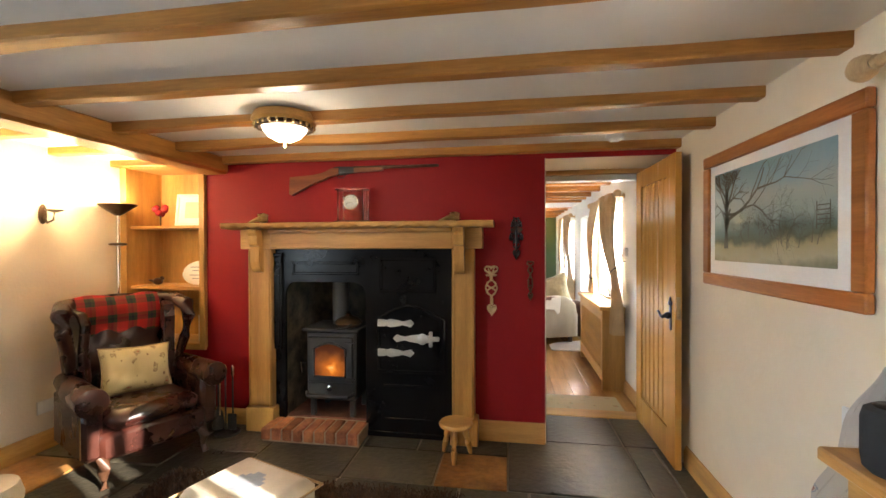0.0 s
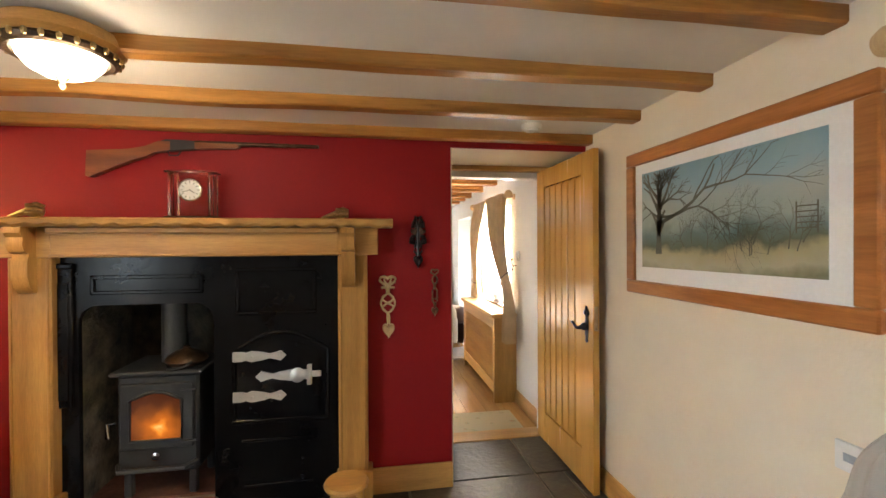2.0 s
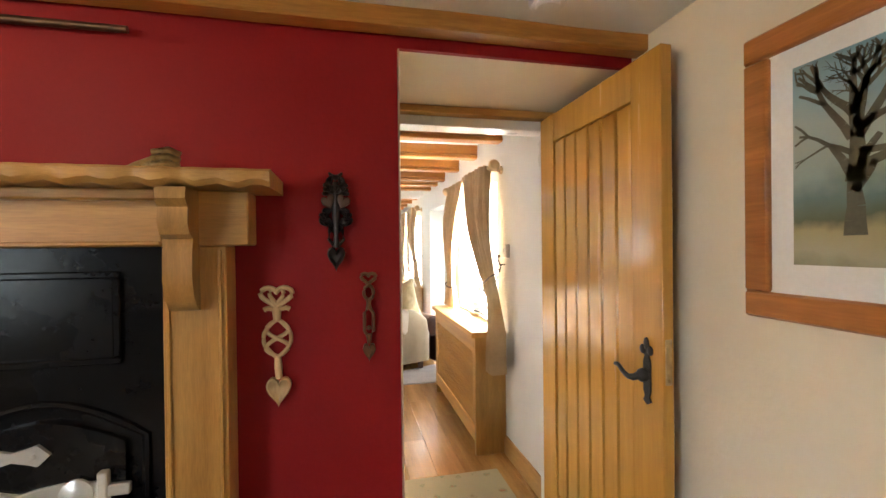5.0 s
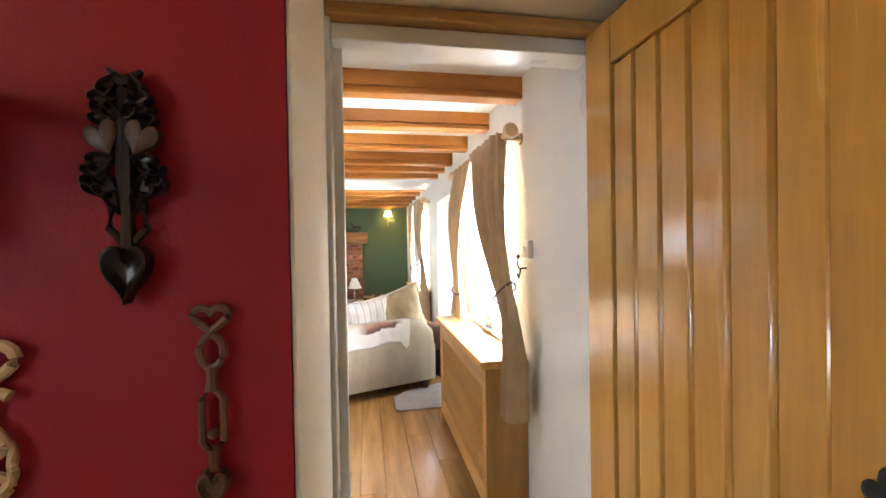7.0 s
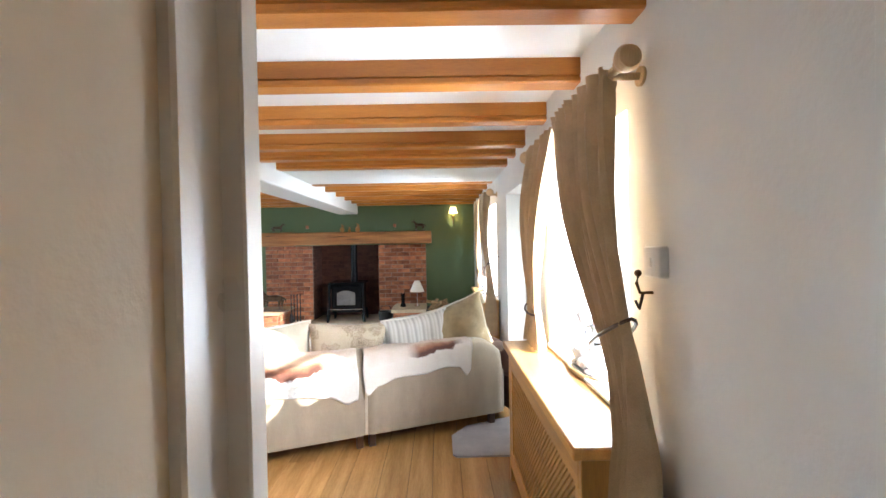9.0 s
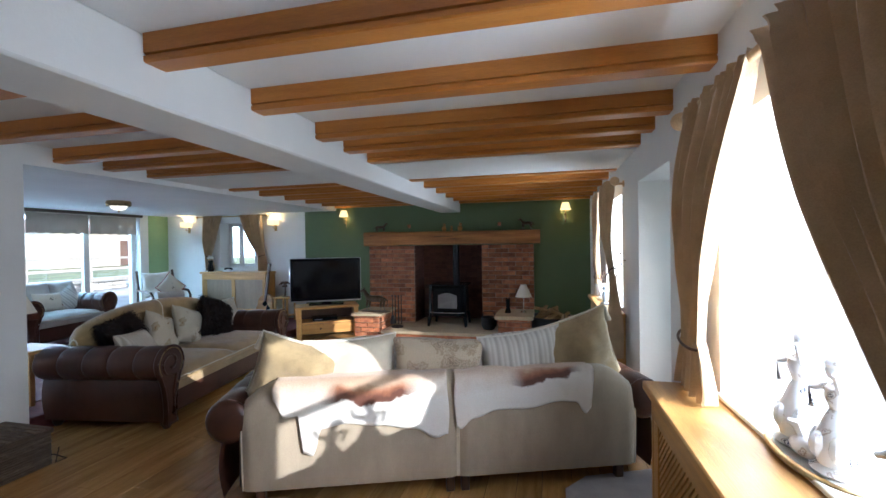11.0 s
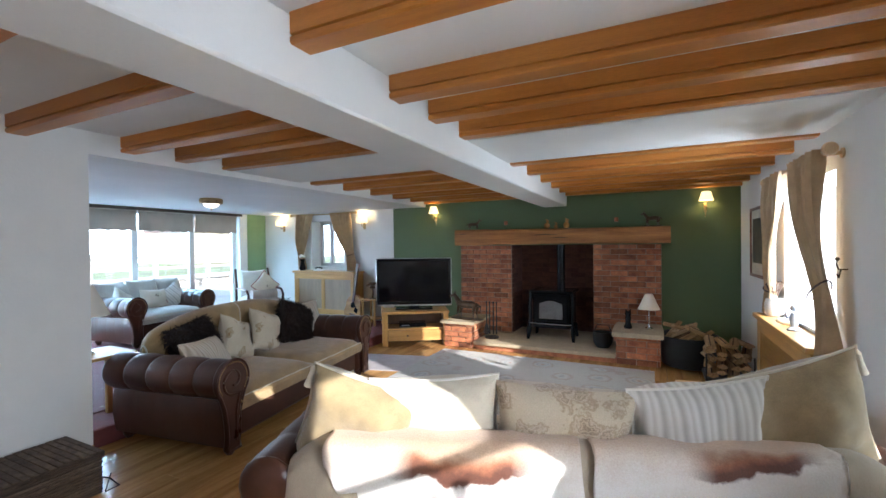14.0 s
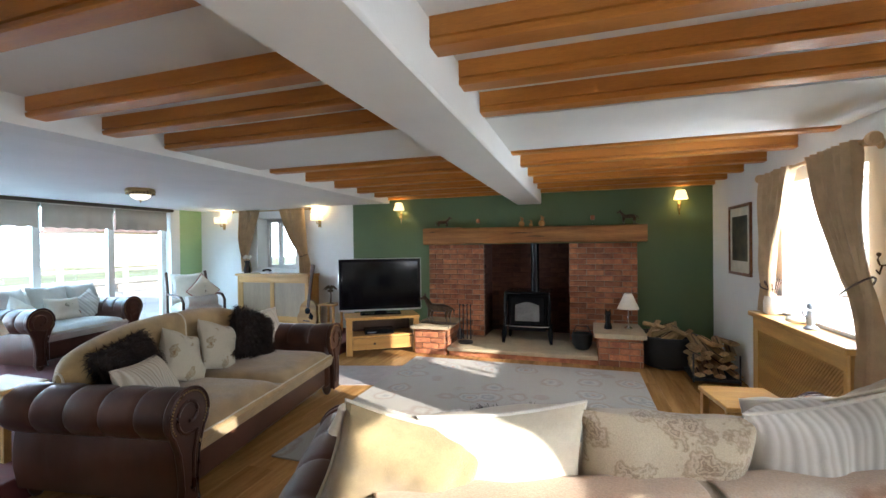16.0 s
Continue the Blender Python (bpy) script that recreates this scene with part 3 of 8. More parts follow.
def pillow(w, h, t, n=28, seed=0, wrinkle=0.02, pinch=0.11):
    """A stuffed cushion in the xz plane, its back at -y; the corners are drawn out."""
    g = Geo()
    rnd = random.Random(seed)
    off = Vector((rnd.random() * 9, rnd.random() * 9, rnd.random() * 9))
    for s in (1, -1):
        def fn(u, v):
            a, b = 2 * u - 1, 2 * v - 1
            e = (1 - abs(a) ** 3.4) * (1 - abs(b) ** 3.4)
            k = pinch * ((1 - a * a) * abs(b) ** 3 + (1 - b * b) * abs(a) ** 3)
            x, z = a * w / 2 * (1 - k * (abs(a) > 0) * 1.0), b * h / 2 * (1 - k)
            nz = noise.noise(Vector((x * 5, s * 2.0, z * 5)) + off) * wrinkle * e ** 0.3 * 2
            q = Vector((x * 4 + z * 7, s * 3.0, z * 4 - x * 9)) + off
            nz += (abs(noise.noise(q)) - 0.2) * wrinkle * 0.7 * e ** 0.25
            d = s * (t / 2 * max(0.0, e) ** 0.45 + nz)
            return (x, d if e > 1e-6 else 0, z + h / 2)
        if s > 0:
            g.grid(lambda u, v: fn(1 - u, v), n, n)
        else:
            g.grid(fn, n, n)
    return g


def piping(w, h, r=0.006, pinch=0.09, n=14):
    pts = []
    for side in range(4):
        for i in range(n):
            q = 2 * i / n - 1
            a, b = ((q, -1), (1, q), (-q, 1), (-1, -q))[side]
            k = pinch * ((1 - a * a) * abs(b) ** 3 + (1 - b * b) * abs(a) ** 3)
            pts.append((a * w / 2 * (1 - k), 0, b * h / 2 * (1 - k) + h / 2))
    return Geo().tube(pts, r, 6, True)


def cushion(m, w, h, t, material, label, seed=0, trim=None, tassel=False, group="cushions"):
    th = thing("cushion", m, label, "cushion", group)
    part("cover", pillow(w, h, t, seed=seed), material, th)
    if trim:
        part("piping", piping(w, h), trim, th)
    if tassel:
        for sx in (-1, 1):
            g = Geo().lathe([(0.004, 0), (0.022, -0.1), (0.02, -0.10), (0.012, -0.03), (0.014, -0.015), (0.004, 0.0)], 10, pose(sx * w / 2, 0, h * 0.97))
            part("tassel", g, M_CREAMF, th)
    return th


def fur_cushion(m, w, h, t, label, seed=0):
    th = thing("fur_cushion", m, label, "cushion", "cushions")
    base = pillow(w, h, t, 12, seed)
    part("cover", base, M_FUR, th)
    rnd = random.Random(seed + 5)
    g = Geo()
    for i in range(6500):
        f = rnd.choice(base.f)
        p = sum((Vector(base.v[j]) for j in f), Vector()) / 4
        c = Vector((p.x, 0, h / 2 + (p.z - h / 2) * 0.5))
        out = (p - Vector((p.x * 0.6, 0, h / 2 + (p.z - h / 2) * 0.6))).normalized()
        d = (out + Vector((rnd.uniform(-1, 1), rnd.uniform(-1, 1), rnd.uniform(-1.2, 0.6))) * 0.8).normalized()
        p = p + Vector((rnd.uniform(-1, 1), 0, rnd.uniform(-1, 1))) * 0.02
        s = d.cross(Vector((rnd.random(), rnd.random(), rnd.random()))).normalized() * 0.0022
        l = rnd.uniform(0.03, 0.065)
        mid = p + d * l * 0.6 + Vector((0, 0, -0.006))
        g.add([p + s, p - s, mid - s * 0.7, mid + s * 0.7, p + d * l + Vector((0, 0, -0.018))], [(0, 1, 2, 3), (3, 2, 4)])
    tagged(part("fur", g, M_FUR, th), kind="stuff")
    return th


# ---- structure ----
RX1, RX2 = 1.81, 1.845          # inner faces of the long outer wall
RED, FAR = 4.08, 12.07          # red chimney wall; green fireplace wall
C1, C2, C3 = 2.115, 2.225, 2.07  # ceilings: first room, long room, extension
F2, F3 = -0.067, 0.05           # floors: long room, extension
LX, SX, XL = -2.52, -2.646, -6.5
BACK = -2.6


def wall_y(x, x1, y0, y1, z0, z1, holes):
    """A wall along y between x and x1, with holes (y0, y1, z0, z1)."""
    g = Geo()
    edge = y0
    for a, b, c, d in sorted(holes):
        g.box(x, x1, edge, a, z0, z1)
        if c > z0:
            g.box(x, x1, a, b, z0, c)
        if d < z1:
            g.box(x, x1, a, b, d, z1)
        edge = b
    return g.box(x, x1, edge, y1, z0, z1)


def wall_x(y, y1, x0, x1, z0, z1, holes=()):
    g = Geo()
    edge = x0
    for a, b, c, d in sorted(holes):
        g.box(edge, a, y, y1, z0, z1)
        if c > z0:
            g.box(a, b, y, y1, z0, c)
        if d < z1:
            g.box(a, b, y, y1, d, z1)
        edge = b
    return g.box(edge, x1, y, y1, z0, z1)


W0 = (0.75, 2.0, 0.85, 1.8)
W1 = (5.66, 6.72, 0.80, 1.85)
W2 = (7.42, 8.27, F2, 1.86)
W3 = (9.0, 10.12, 0.80, 1.85)
structure("wall_east_1", wall_y(RX1, 2.3, BACK, 4.62, -0.3, C1 + 0.2, [W0]), M_CREAM, "cream plastered outer wall of the first room", "wall")
structure("wall_east_2", wall_y(RX2, 2.3, 4.624, FAR, -0.3, C2 + 0.2, [W1, W2, W3]), M_WHITE, "white plastered outer wall with deep window reveals", "wall")
structure("wall_red", wall_x(RED, 4.62, -1.72, 0.94, 0, C1, [(-1.13, 0.29, -0.05, 1.40)]), M_RED, "crimson painted chimney wall", "wall")
structure("wall_red_head", Geo().box(0.94, RX1, RED, 4.10, 2.03, C1), M_RED, "crimson painted strip above the doorway", "wall")
g = Geo().box(0.942, RX1, 4.101, 4.62, 2.031, C1).box(0.9415, 0.9475, 4.084, 4.619, 0, 2.03)
structure("doorway_reveal", g, M_CREAM, "cream plastered doorway reveal and soffit", "wall")
structure("wall_under_alcove", Geo().box(-2.52, -1.722, RED, 4.5, 0.0, 0.60), M_RED, "crimson wall below the alcove shelves", "wall")
structure("wall_chimney_back", Geo().box(-2.6, 0.94, 4.622, 4.75, -0.3, C2 + 0.2), M_WHITE, "white rear face of the chimney wall", "wall")
# unseen window opening, added only for the west fill lamp
W_UNSEEN = (-0.3, 1.2, 0.80, 1.85)
structure("wall_west_1", wall_y(-2.9, LX, BACK, 4.62, -0.3, C1 + 0.2, [W_UNSEEN]), M_CREAM, "cream plastered side wall", "wall")
structure("wall_south", Geo().box(-2.9, 2.3, BACK - 0.3, BACK, -0.3, C1 + 0.2), M_CREAM, "cream plastered wall", "wall")
structure("ceiling_1", Geo().box(-2.9, 2.3, BACK, 4.62, C1, C1 + 0.25), M_CEIL, "white painted ceiling between beams", "ceiling")
structure("ceiling_2", Geo().box(SX - 0.2, 2.3, 4.75, FAR + 0.1, C2, C2 + 0.25), M_CEIL, "white painted ceiling between oak beams", "ceiling")
structure("ceiling_threshold", Geo().box(0.9, 2.3, 4.62, 4.752, C2 + 0.002, C2 + 0.25), M_CEIL, "white ceiling strip by the doorway", "ceiling")
structure("ceiling_3", Geo().box(XL - 0.3, SX - 0.24, 4.4, FAR + 0.1, C3, C3 + 0.25), M_CEIL, "flat white ceiling of the extension", "ceiling")
structure("beam_header", Geo().box(SX - 0.25, SX + 0.0, 7.19, FAR, C3 - 0.004, C2 + 0.05), M_WHITE, "white plastered header over the wide opening", "trim")
structure("wall_west_2", Geo().box(SX - 0.32, SX, 4.75, 7.19, -0.3, C2 + 0.2), M_WHITE, "white plastered wall ending at the wide opening", "wall")
structure("wall_near_2", Geo().box(XL - 0.3, 0.9, 4.75, 4.9, -0.3, C2 + 0.2), M_WHITE, "white plastered wall", "wall")
# far wall: green with the fireplace, white in the extension with a small window
g = wall_x(FAR, FAR + 0.35, -3.30, RX2 + 0.4, -0.3, C2 + 0.2, [(-1.104, 0.09, -0.3, 1.40)])
structure("wall_green", g, M_GREEN, "sage green painted fireplace wall", "wall")
NW = (-5.22, -4.42, 1.02, 1.90)
g = wall_x(FAR + 0.003, FAR + 0.35, XL, -3.302, -0.3, C3 + 0.2, [NW])
structure("wall_north_white", g, M_WHITE, "white plastered wall with a small window", "wall")
PY0, PY1 = 5.6, 11.45
g = wall_y(XL - 0.3, XL, 4.75, 11.62, -0.3, C3 + 0.2, [(PY0, PY1, F3 + 0.02, 2.04)])
structure("wall_patio", g, M_WHITE, "white wall round the glazed patio doors", "wall")
structure("wall_pale_green", Geo().box(XL - 0.3, XL + 0.004, 11.622, FAR, -0.3, C3 + 0.2), M_GREEN_PALE, "pale green painted wall strip", "wall")
# big plastered beam and cross band
structure("beam_main", Geo().box(-0.63, -0.283, 4.75, FAR, 1.965, C2, 0.012), M_WHITE, "white plastered main ceiling beam", "beam")
structure("beam_cross", Geo().box(-0.29, RX2, 8.30, 9.20, 2.118, C2), M_WHITE, "white plastered cross band of the ceiling", "beam")
structure("beam_cross_west", Geo().box(SX, -0.62, 8.34, 9.16, 2.118, C2), M_WHITE, "white plastered cross band of the ceiling", "beam")
# floor beds
structure("floor_1", Geo().box(-2.9, 2.3, BACK, 4.62, -0.35, -0.012), M_GROUT, "grout bed of the slate floor", "floor")
structure("floor_2", Geo().box(SX - 0.25, 2.3, 4.75, FAR + 0.6, -0.4, F2 - 0.012), M_DARKWOOD, "dark bed under the oak boards", "floor")
structure("floor_3", Geo().box(XL - 0.3, -2.92, 4.9, FAR, -0.4, F3, 0.01), M_CARPET, "dark red carpeted raised floor of the extension", "floor")
structure("door_sill", Geo().box(0.94, RX2, 4.622, 4.79, -0.09, 0.0, 0.008), M_OAK_X, "oak doorway sill above a step down", "sill")

# pine beams of the first room
def beam(name, x0, x1, y0, y1, z0, z1, material, label, wob=0.006, seed=0, lip=0.0):
    g = Geo()
    n = 24
    rnd = random.Random(seed)
    o = rnd.random() * 50
    sec = [(0, 0.006), (0.012, 0), (0.988, 0), (1, 0.006)]
    ring = []
    for i in range(n + 1):
        x = x0 + (x1 - x0) * i / n
        a = noise.noise((x * 2.1 + o, 0, 0)) * wob
        b = noise.noise((x * 2.1 + o, 5, 0)) * wob
        zl = z0 + noise.noise((x * 1.7 + o, 9, 0)) * wob
        ch = 0.007
        pts = [(y0 + a, z1)]
        if lip:
            pts += [(y0 + a, zl + lip + 0.006), (y0 + a + 0.011, zl + lip + 0.002), (y0 + a + 0.011, zl + lip - 0.002), (y0 + a, zl + lip - 0.006)]
        pts += [(y0 + a, zl + ch), (y0 + a + ch, zl), (y1 + b - ch, zl), (y1 + b, zl + ch)]
        if lip:
            pts += [(y1 + b, zl + lip - 0.006), (y1 + b - 0.011, zl + lip - 0.002), (y1 + b - 0.011, zl + lip + 0.002), (y1 + b, zl + lip + 0.006)]
        pts += [(y1 + b, z1)]
        ring.append([(x, p, q) for p, q in pts])
    k = len(ring[0])
    vs = [p for r in ring for p in r]
    fs = [(i * k + j, (i + 1) * k + j, (i + 1) * k + (j + 1) % k, i * k + (j + 1) % k) for i in range(n) for j in range(k)]
    fs += [tuple(range(k)), tuple(n * k + j for j in range(k - 1, -1, -1))]
    g.add(vs, fs)
    return solid(name, g, material, label, "beam", "structure", "ceiling beams")


for i, (ya, zb) in enumerate(((1.62, 2.062), (2.10, 2.062), (2.575, 2.062), (3.06, 2.065), (3.52, 2.062), (3.99, 2.06))):
    for xa, xb in ((-1.52, RX1),):
        beam("ceiling_beam", xa, xb, ya, ya + 0.075, zb, C1 + 0.01, M_PINE_X, "honey pine ceiling beam, knotted and uneven", 0.01, i)
    beam("ceiling_beam", LX, -1.72, ya, ya + 0.075, zb, C1 + 0.01, M_PINE_X, "honey pine ceiling beam, knotted and uneven", 0.01, i + 20)
g = Geo().box(-1.73, -1.515, BACK, RED, 1.985, C1 + 0.01, 0.02)
structure("ceiling_beam_main", g, M_PINE_Y, "large honey pine main beam", "beam")

# oak beams of the long room
for i, ya in enumerate((4.95, 5.52, 6.12, 6.72, 7.34, 7.735, 8.16, 9.27, 9.84, 10.42, 10.98, 11.50, 11.96)):
    d = 0.105
    beam("ceiling_beam", -0.284, RX2, ya, ya + d, 2.115, C2 + 0.01, M_OAKB, "warm oak ceiling beam with a grooved lower edge", 0.002, 50 + i, 0.03)
    beam("ceiling_beam", SX, -0.628, ya + 0.05, ya + 0.05 + d, 2.115, C2 + 0.01, M_OAKB, "warm oak ceiling beam with a grooved lower edge", 0.002, 80 + i, 0.03)


# skirting
def skirting(name, pts, material=M_OAK_X, h=0.13, t=0.02, base=0.0):
    """pts: floor points along a wall; the board stands to the left of the way."""
    g = Geo()
    for (xa, ya), (xb, yb) in zip(pts, pts[1:]):
        d = Vector((xb - xa, yb - ya, 0))
        m = Matrix.Translation((xa, ya, base)) @ Matrix.Rotation(math.atan2(d.y, d.x), 4, "Z")
        g.prism([(0, 0), (t, 0), (t, h - 0.03), (t * 0.6, h - 0.018), (t * 0.45, h), (0, h)], 0, d.length, m @ Matrix(((0, 0, 1, 0), (1, 0, 0, 0), (0, 1, 0, 0), (0, 0, 0, 1))))
    return structure(name, g, material, "oak skirting board", "skirting")


skirting("baseboard_red", [(0.46, RED), (0.94, RED)][::-1], h=0.145)
skirting("baseboard_red_left", [(-2.52, RED), (-1.30, RED)][::-1], h=0.12)
skirting("baseboard_west", [(LX, RED), (LX, BACK)], M_OAK_Y)
skirting("baseboard_east", [(RX1, BACK), (RX1, 3.9)], M_OAK_Y)
skirting("baseboard_east_2", [(RX2, 4.792), (RX2, 5.5)], M_OAK_Y, base=F2, h=0.12)
skirting("baseboard_east_3", [(RX2, 6.86), (RX2, 7.42)], M_OAK_Y, base=F2, h=0.12)
skirting("baseboard_west_2", [(SX, 7.19), (SX, 4.9)], M_OAK_Y, base=F2, h=0.12)

# door frame
g = Geo().box(0.921, 0.962, 4.62, 4.75, 0, 2.0, 0.004).box(0.94, 0.988, 4.70, 4.745, 0.0, 1.95, 0.003).box(1.745, RX1 - 0.002, 4.64, 4.75, 0, 2.0, 0.004)
g.box(0.962, 1.745, 4.64, 4.75, 1.945, 1.992, 0.004)
structure("door_frame", g, M_GLOSSW, "white painted door frame", "frame")
structure("door_head_trim", Geo().box(0.95, 1.80, 4.60, 4.75, 1.994, 2.029, 0.004), M_OAK_X, "oak strip above the door frame", "trim")

# windows in the outer wall: white frames with panes
def window_y(name, x, y0, y1, z0, z1, bars_y=1, transom=0.0, board=True):
    th = tagged(new(name), "white painted window with glass panes in a deep reveal", "window", kind="structure")
    f = 0.05
    g = Geo().box(x, x + 0.06, y0, y0 + f, z0, z1).box(x, x + 0.06, y1 - f, y1, z0, z1).box(x, x + 0.06, y0 + f, y1 - f, z0, z0 + f).box(x, x + 0.06, y0 + f, y1 - f, z1 - f, z1)
    part("window_frame", g, M_GLOSSW, th)
    for i in range(bars_y):
        yc = y0 + (y1 - y0) * (i + 1) / (bars_y + 1)
        part("mullion", Geo().box(x, x + 0.06, yc - 0.025, yc + 0.025, z0 + f, z1 - f), M_GLOSSW, th)
    if transom:
        part("transom", Geo().box(x + 0.002, x + 0.058, y0 + f, y1 - f, transom - 0.016, transom + 0.016), M_GLOSSW, th)
    n = bars_y + 1
    for i in range(n):
        ya, yb = y0 + (y1 - y0) * i / n + 0.026, y0 + (y1 - y0) * (i + 1) / n - 0.026
        p = part("pane", Geo().box(x + 0.026, x + 0.032, max(ya, y0 + f), min(yb, y1 - f), z0 + f, z1 - f), M_PANE, th)
        p.visible_shadow = False
    if board:
        part("window_sill", Geo().box(RX2 - 0.02, x, y0 + 0.002, y1 - 0.002, z0 - 0.006, z0 + 0.012, 0.004), M_GLOSSW, th)
    return th


window_y("window_1", 2.2, *W0)
# this west window is unseen, added round the fill lamp
window_y("window_7", -2.82, *W_UNSEEN, board=False)
window_y("window_2", 2.2, *W1, 0, 1.34)
th = tagged(new("door_2"), "white painted outer door with one tall glass pane in a deep recess", "door", kind="structure")
dx, dy0, dy1, dz0, dz1 = 2.22, W2[0], W2[1], F2, W2[3]
part("stile", Geo().box(dx, dx + 0.06, dy0, 7.58, dz0, dz1, 0.004), M_GLOSSW, th)
part("stile", Geo().box(dx, dx + 0.06, 7.92, dy1, dz0, dz1, 0.004), M_GLOSSW, th)
part("rail", Geo().box(dx, dx + 0.06, 7.58, 7.92, dz1 - 0.08, dz1, 0.004), M_GLOSSW, th)
part("kick_panel", Geo().box(dx + 0.005, dx + 0.055, 7.58, 7.92, dz0, 0.36, 0.004), M_GLOSSW, th)
p = part("pane", Geo().box(dx + 0.026, dx + 0.032, 7.58, 7.92, 0.36, dz1 - 0.08), M_PANE, th)
p.visible_shadow = False
window_y("window_4", 2.2, *W3, 1, 1.34)
# patio doors
th = tagged(new("window_5"), "white framed patio doors with tall glass panes", "window", kind="structure")
x = XL - 0.2
for yc in (5.62, 6.60, 7.60, 8.58, 9.60, 10.55, 11.42):
    part("mullion", Geo().box(x, x + 0.07, yc - 0.045, yc + 0.045, F3 + 0.02, 2.04, 0.004), M_GLOSSW, th)
for z in (F3 + 0.02, 1.97):
    part("window_rail", Geo().box(x, x + 0.07, PY0, PY1, z, z + 0.07), M_GLOSSW, th)
for ya, yb in ((5.67, 6.55), (6.65, 7.55), (7.65, 8.53), (8.63, 9.55), (9.65, 10.5), (10.6, 11.37)):
    p = part("pane", Geo().box(x + 0.03, x + 0.038, ya, yb, F3 + 0.09, 1.97), M_PANE, th)
    p.visible_shadow = False
th = tagged(new("window_6"), "small white casement window in a deep reveal", "window", kind="structure")
y = FAR + 0.25
for xa, xb, za, zb in ((NW[0], NW[0] + 0.06, NW[2], NW[3]), (NW[1] - 0.06, NW[1], NW[2], NW[3]), (NW[0], NW[1], NW[2], NW[2] + 0.06), (NW[0], NW[1], NW[3] - 0.06, NW[3]),
                       (-4.98, -4.90, NW[2], NW[3])):
    part("window_frame", Geo().box(xa, xb, y, y + 0.06, za, zb, 0.004), M_GLOSSW, th)
p = part("pane", Geo().box(NW[0] + 0.06, NW[1] - 0.06, y + 0.02, y + 0.028, NW[2] + 0.06, NW[3] - 0.06), M_PANE, th)
p.visible_shadow = False

# outside
structure("ground", Geo().box(-400, 400, -400, 400, -0.9, -0.42), M_LAWN, "rough grass field reaching the horizon", "ground")
structure("pavement", Geo().box(-22, XL - 0.3, 0, 24, -0.42, -0.06), M_GRAVEL, "pale gravel yard outside the patio doors", "pavement")
# glowing sheet added beyond the field, its emission brightens yard and extension
M_GLOW_BACKDROP = surface("glowing_backdrop", (0.6, 0.7, 0.8), 0.9, 0.03, 0.05, 0.2, 0.0, emit=((0.72, 0.86, 1.0), 5.0))
structure("backdrop", Geo().box(-58.2, -58, -70, 90, -0.5, 26), M_GLOW_BACKDROP, "glowing pale blue backdrop sheet standing in for the bright distance", "backdrop")
structure("pavement_east", Geo().box(2.3, 14, -12, 24, -0.42, -0.12), M_GRAVEL, "pale gravel yard", "pavement")


# ---- first room ----
# batten door, folded back against the outer wall
door = thing("door_1", pose(0, 0, 0), "open oak ledged door of grooved vertical boards with a black latch", "door")
DX0, DX1, DY0, DY1 = 1.705, 1.745, 3.805, 4.63
part("stile", Geo().box(DX0, DX1, DY0, DY0 + 0.142, 0.012, 1.99, 0.003), M_DOOR, door)
part("stile", Geo().box(DX0, DX1, DY1 - 0.13, DY1, 0.012, 1.99, 0.003), M_DOOR, door)
part("rail", Geo().box(DX0 + 0.001, DX1 - 0.001, DY0 + 0.142, DY1 - 0.13, 1.86, 1.989, 0.003), M_DOOR, door)
part("rail", Geo().box(DX0 + 0.001, DX1 - 0.001, DY0 + 0.142, DY1 - 0.13, 0.013, 0.22, 0.003), M_DOOR, door)
nb = 6
for i in range(nb):
    a = DY0 + 0.142 + (DY1 - DY0 - 0.272) * i / nb
    b = DY0 + 0.142 + (DY1 - DY0 - 0.272) * (i + 1) / nb
    part("board", Geo().box(DX0 + 0.007, DX1 - 0.007, a + 0.0015, b - 0.0015, 0.22, 1.86, 0.008), M_DOOR, door)
g = Geo()
plate = [(0.0, -0.115), (0.022, -0.10), (0.012, -0.085), (0.02, -0.06), (0.02, 0.05), (0.012, 0.075), (0.024, 0.095), (0.0, 0.125), (-0.024, 0.095), (-0.012, 0.075),
         (-0.02, 0.05), (-0.02, -0.06), (-0.012, -0.085), (-0.022, -0.10)]
mh = Matrix.Translation((DX0 - 0.001, 3.872, 0.965)) @ Matrix.Scale(0.82, 4) @ Matrix(((0, 0, -1, 0), (1, 0, 0, 0), (0, 1, 0, 0), (0, 0, 0, 1)))
g.prism(plate, 0.0, 0.006, mh @ Matrix(((-1, 0, 0, 0), (0, 1, 0, 0), (0, 0, 1, 0), (0, 0, 0, 1))))
handle = part("door_handle", g, M_IRON, door, "black iron latch plate with a curled lever")
part("lever", Geo().tube([(DX0, 3.872, 0.968), (DX0 - 0.035, 3.872, 0.966), (DX0 - 0.046, 3.884, 0.958), (DX0 - 0.048, 3.905, 0.955), (DX0 - 0.048, 3.93, 0.962), (DX0 - 0.047, 3.952, 0.975), (DX0 - 0.046, 3.966, 0.979), (DX0 - 0.046, 3.978, 0.977)],
                        [0.013, 0.012, 0.011, 0.009, 0.0075, 0.007, 0.0075, 0.006], 10).ball((DX0 - 0.02, 3.872, 0.966), 0.022, 0.02, 0.022, 14, 8), M_IRON, handle)
part("plate_crest", Geo().ball((DX0 - 0.006, 3.855, 1.045), 0.006, 0.014, 0.016, 10, 6).ball((DX0 - 0.006, 3.889, 1.045), 0.006, 0.014, 0.016, 10, 6).ball((DX0 - 0.006, 3.872, 1.066), 0.006, 0.012, 0.02, 10, 6), M_IRON, handle)
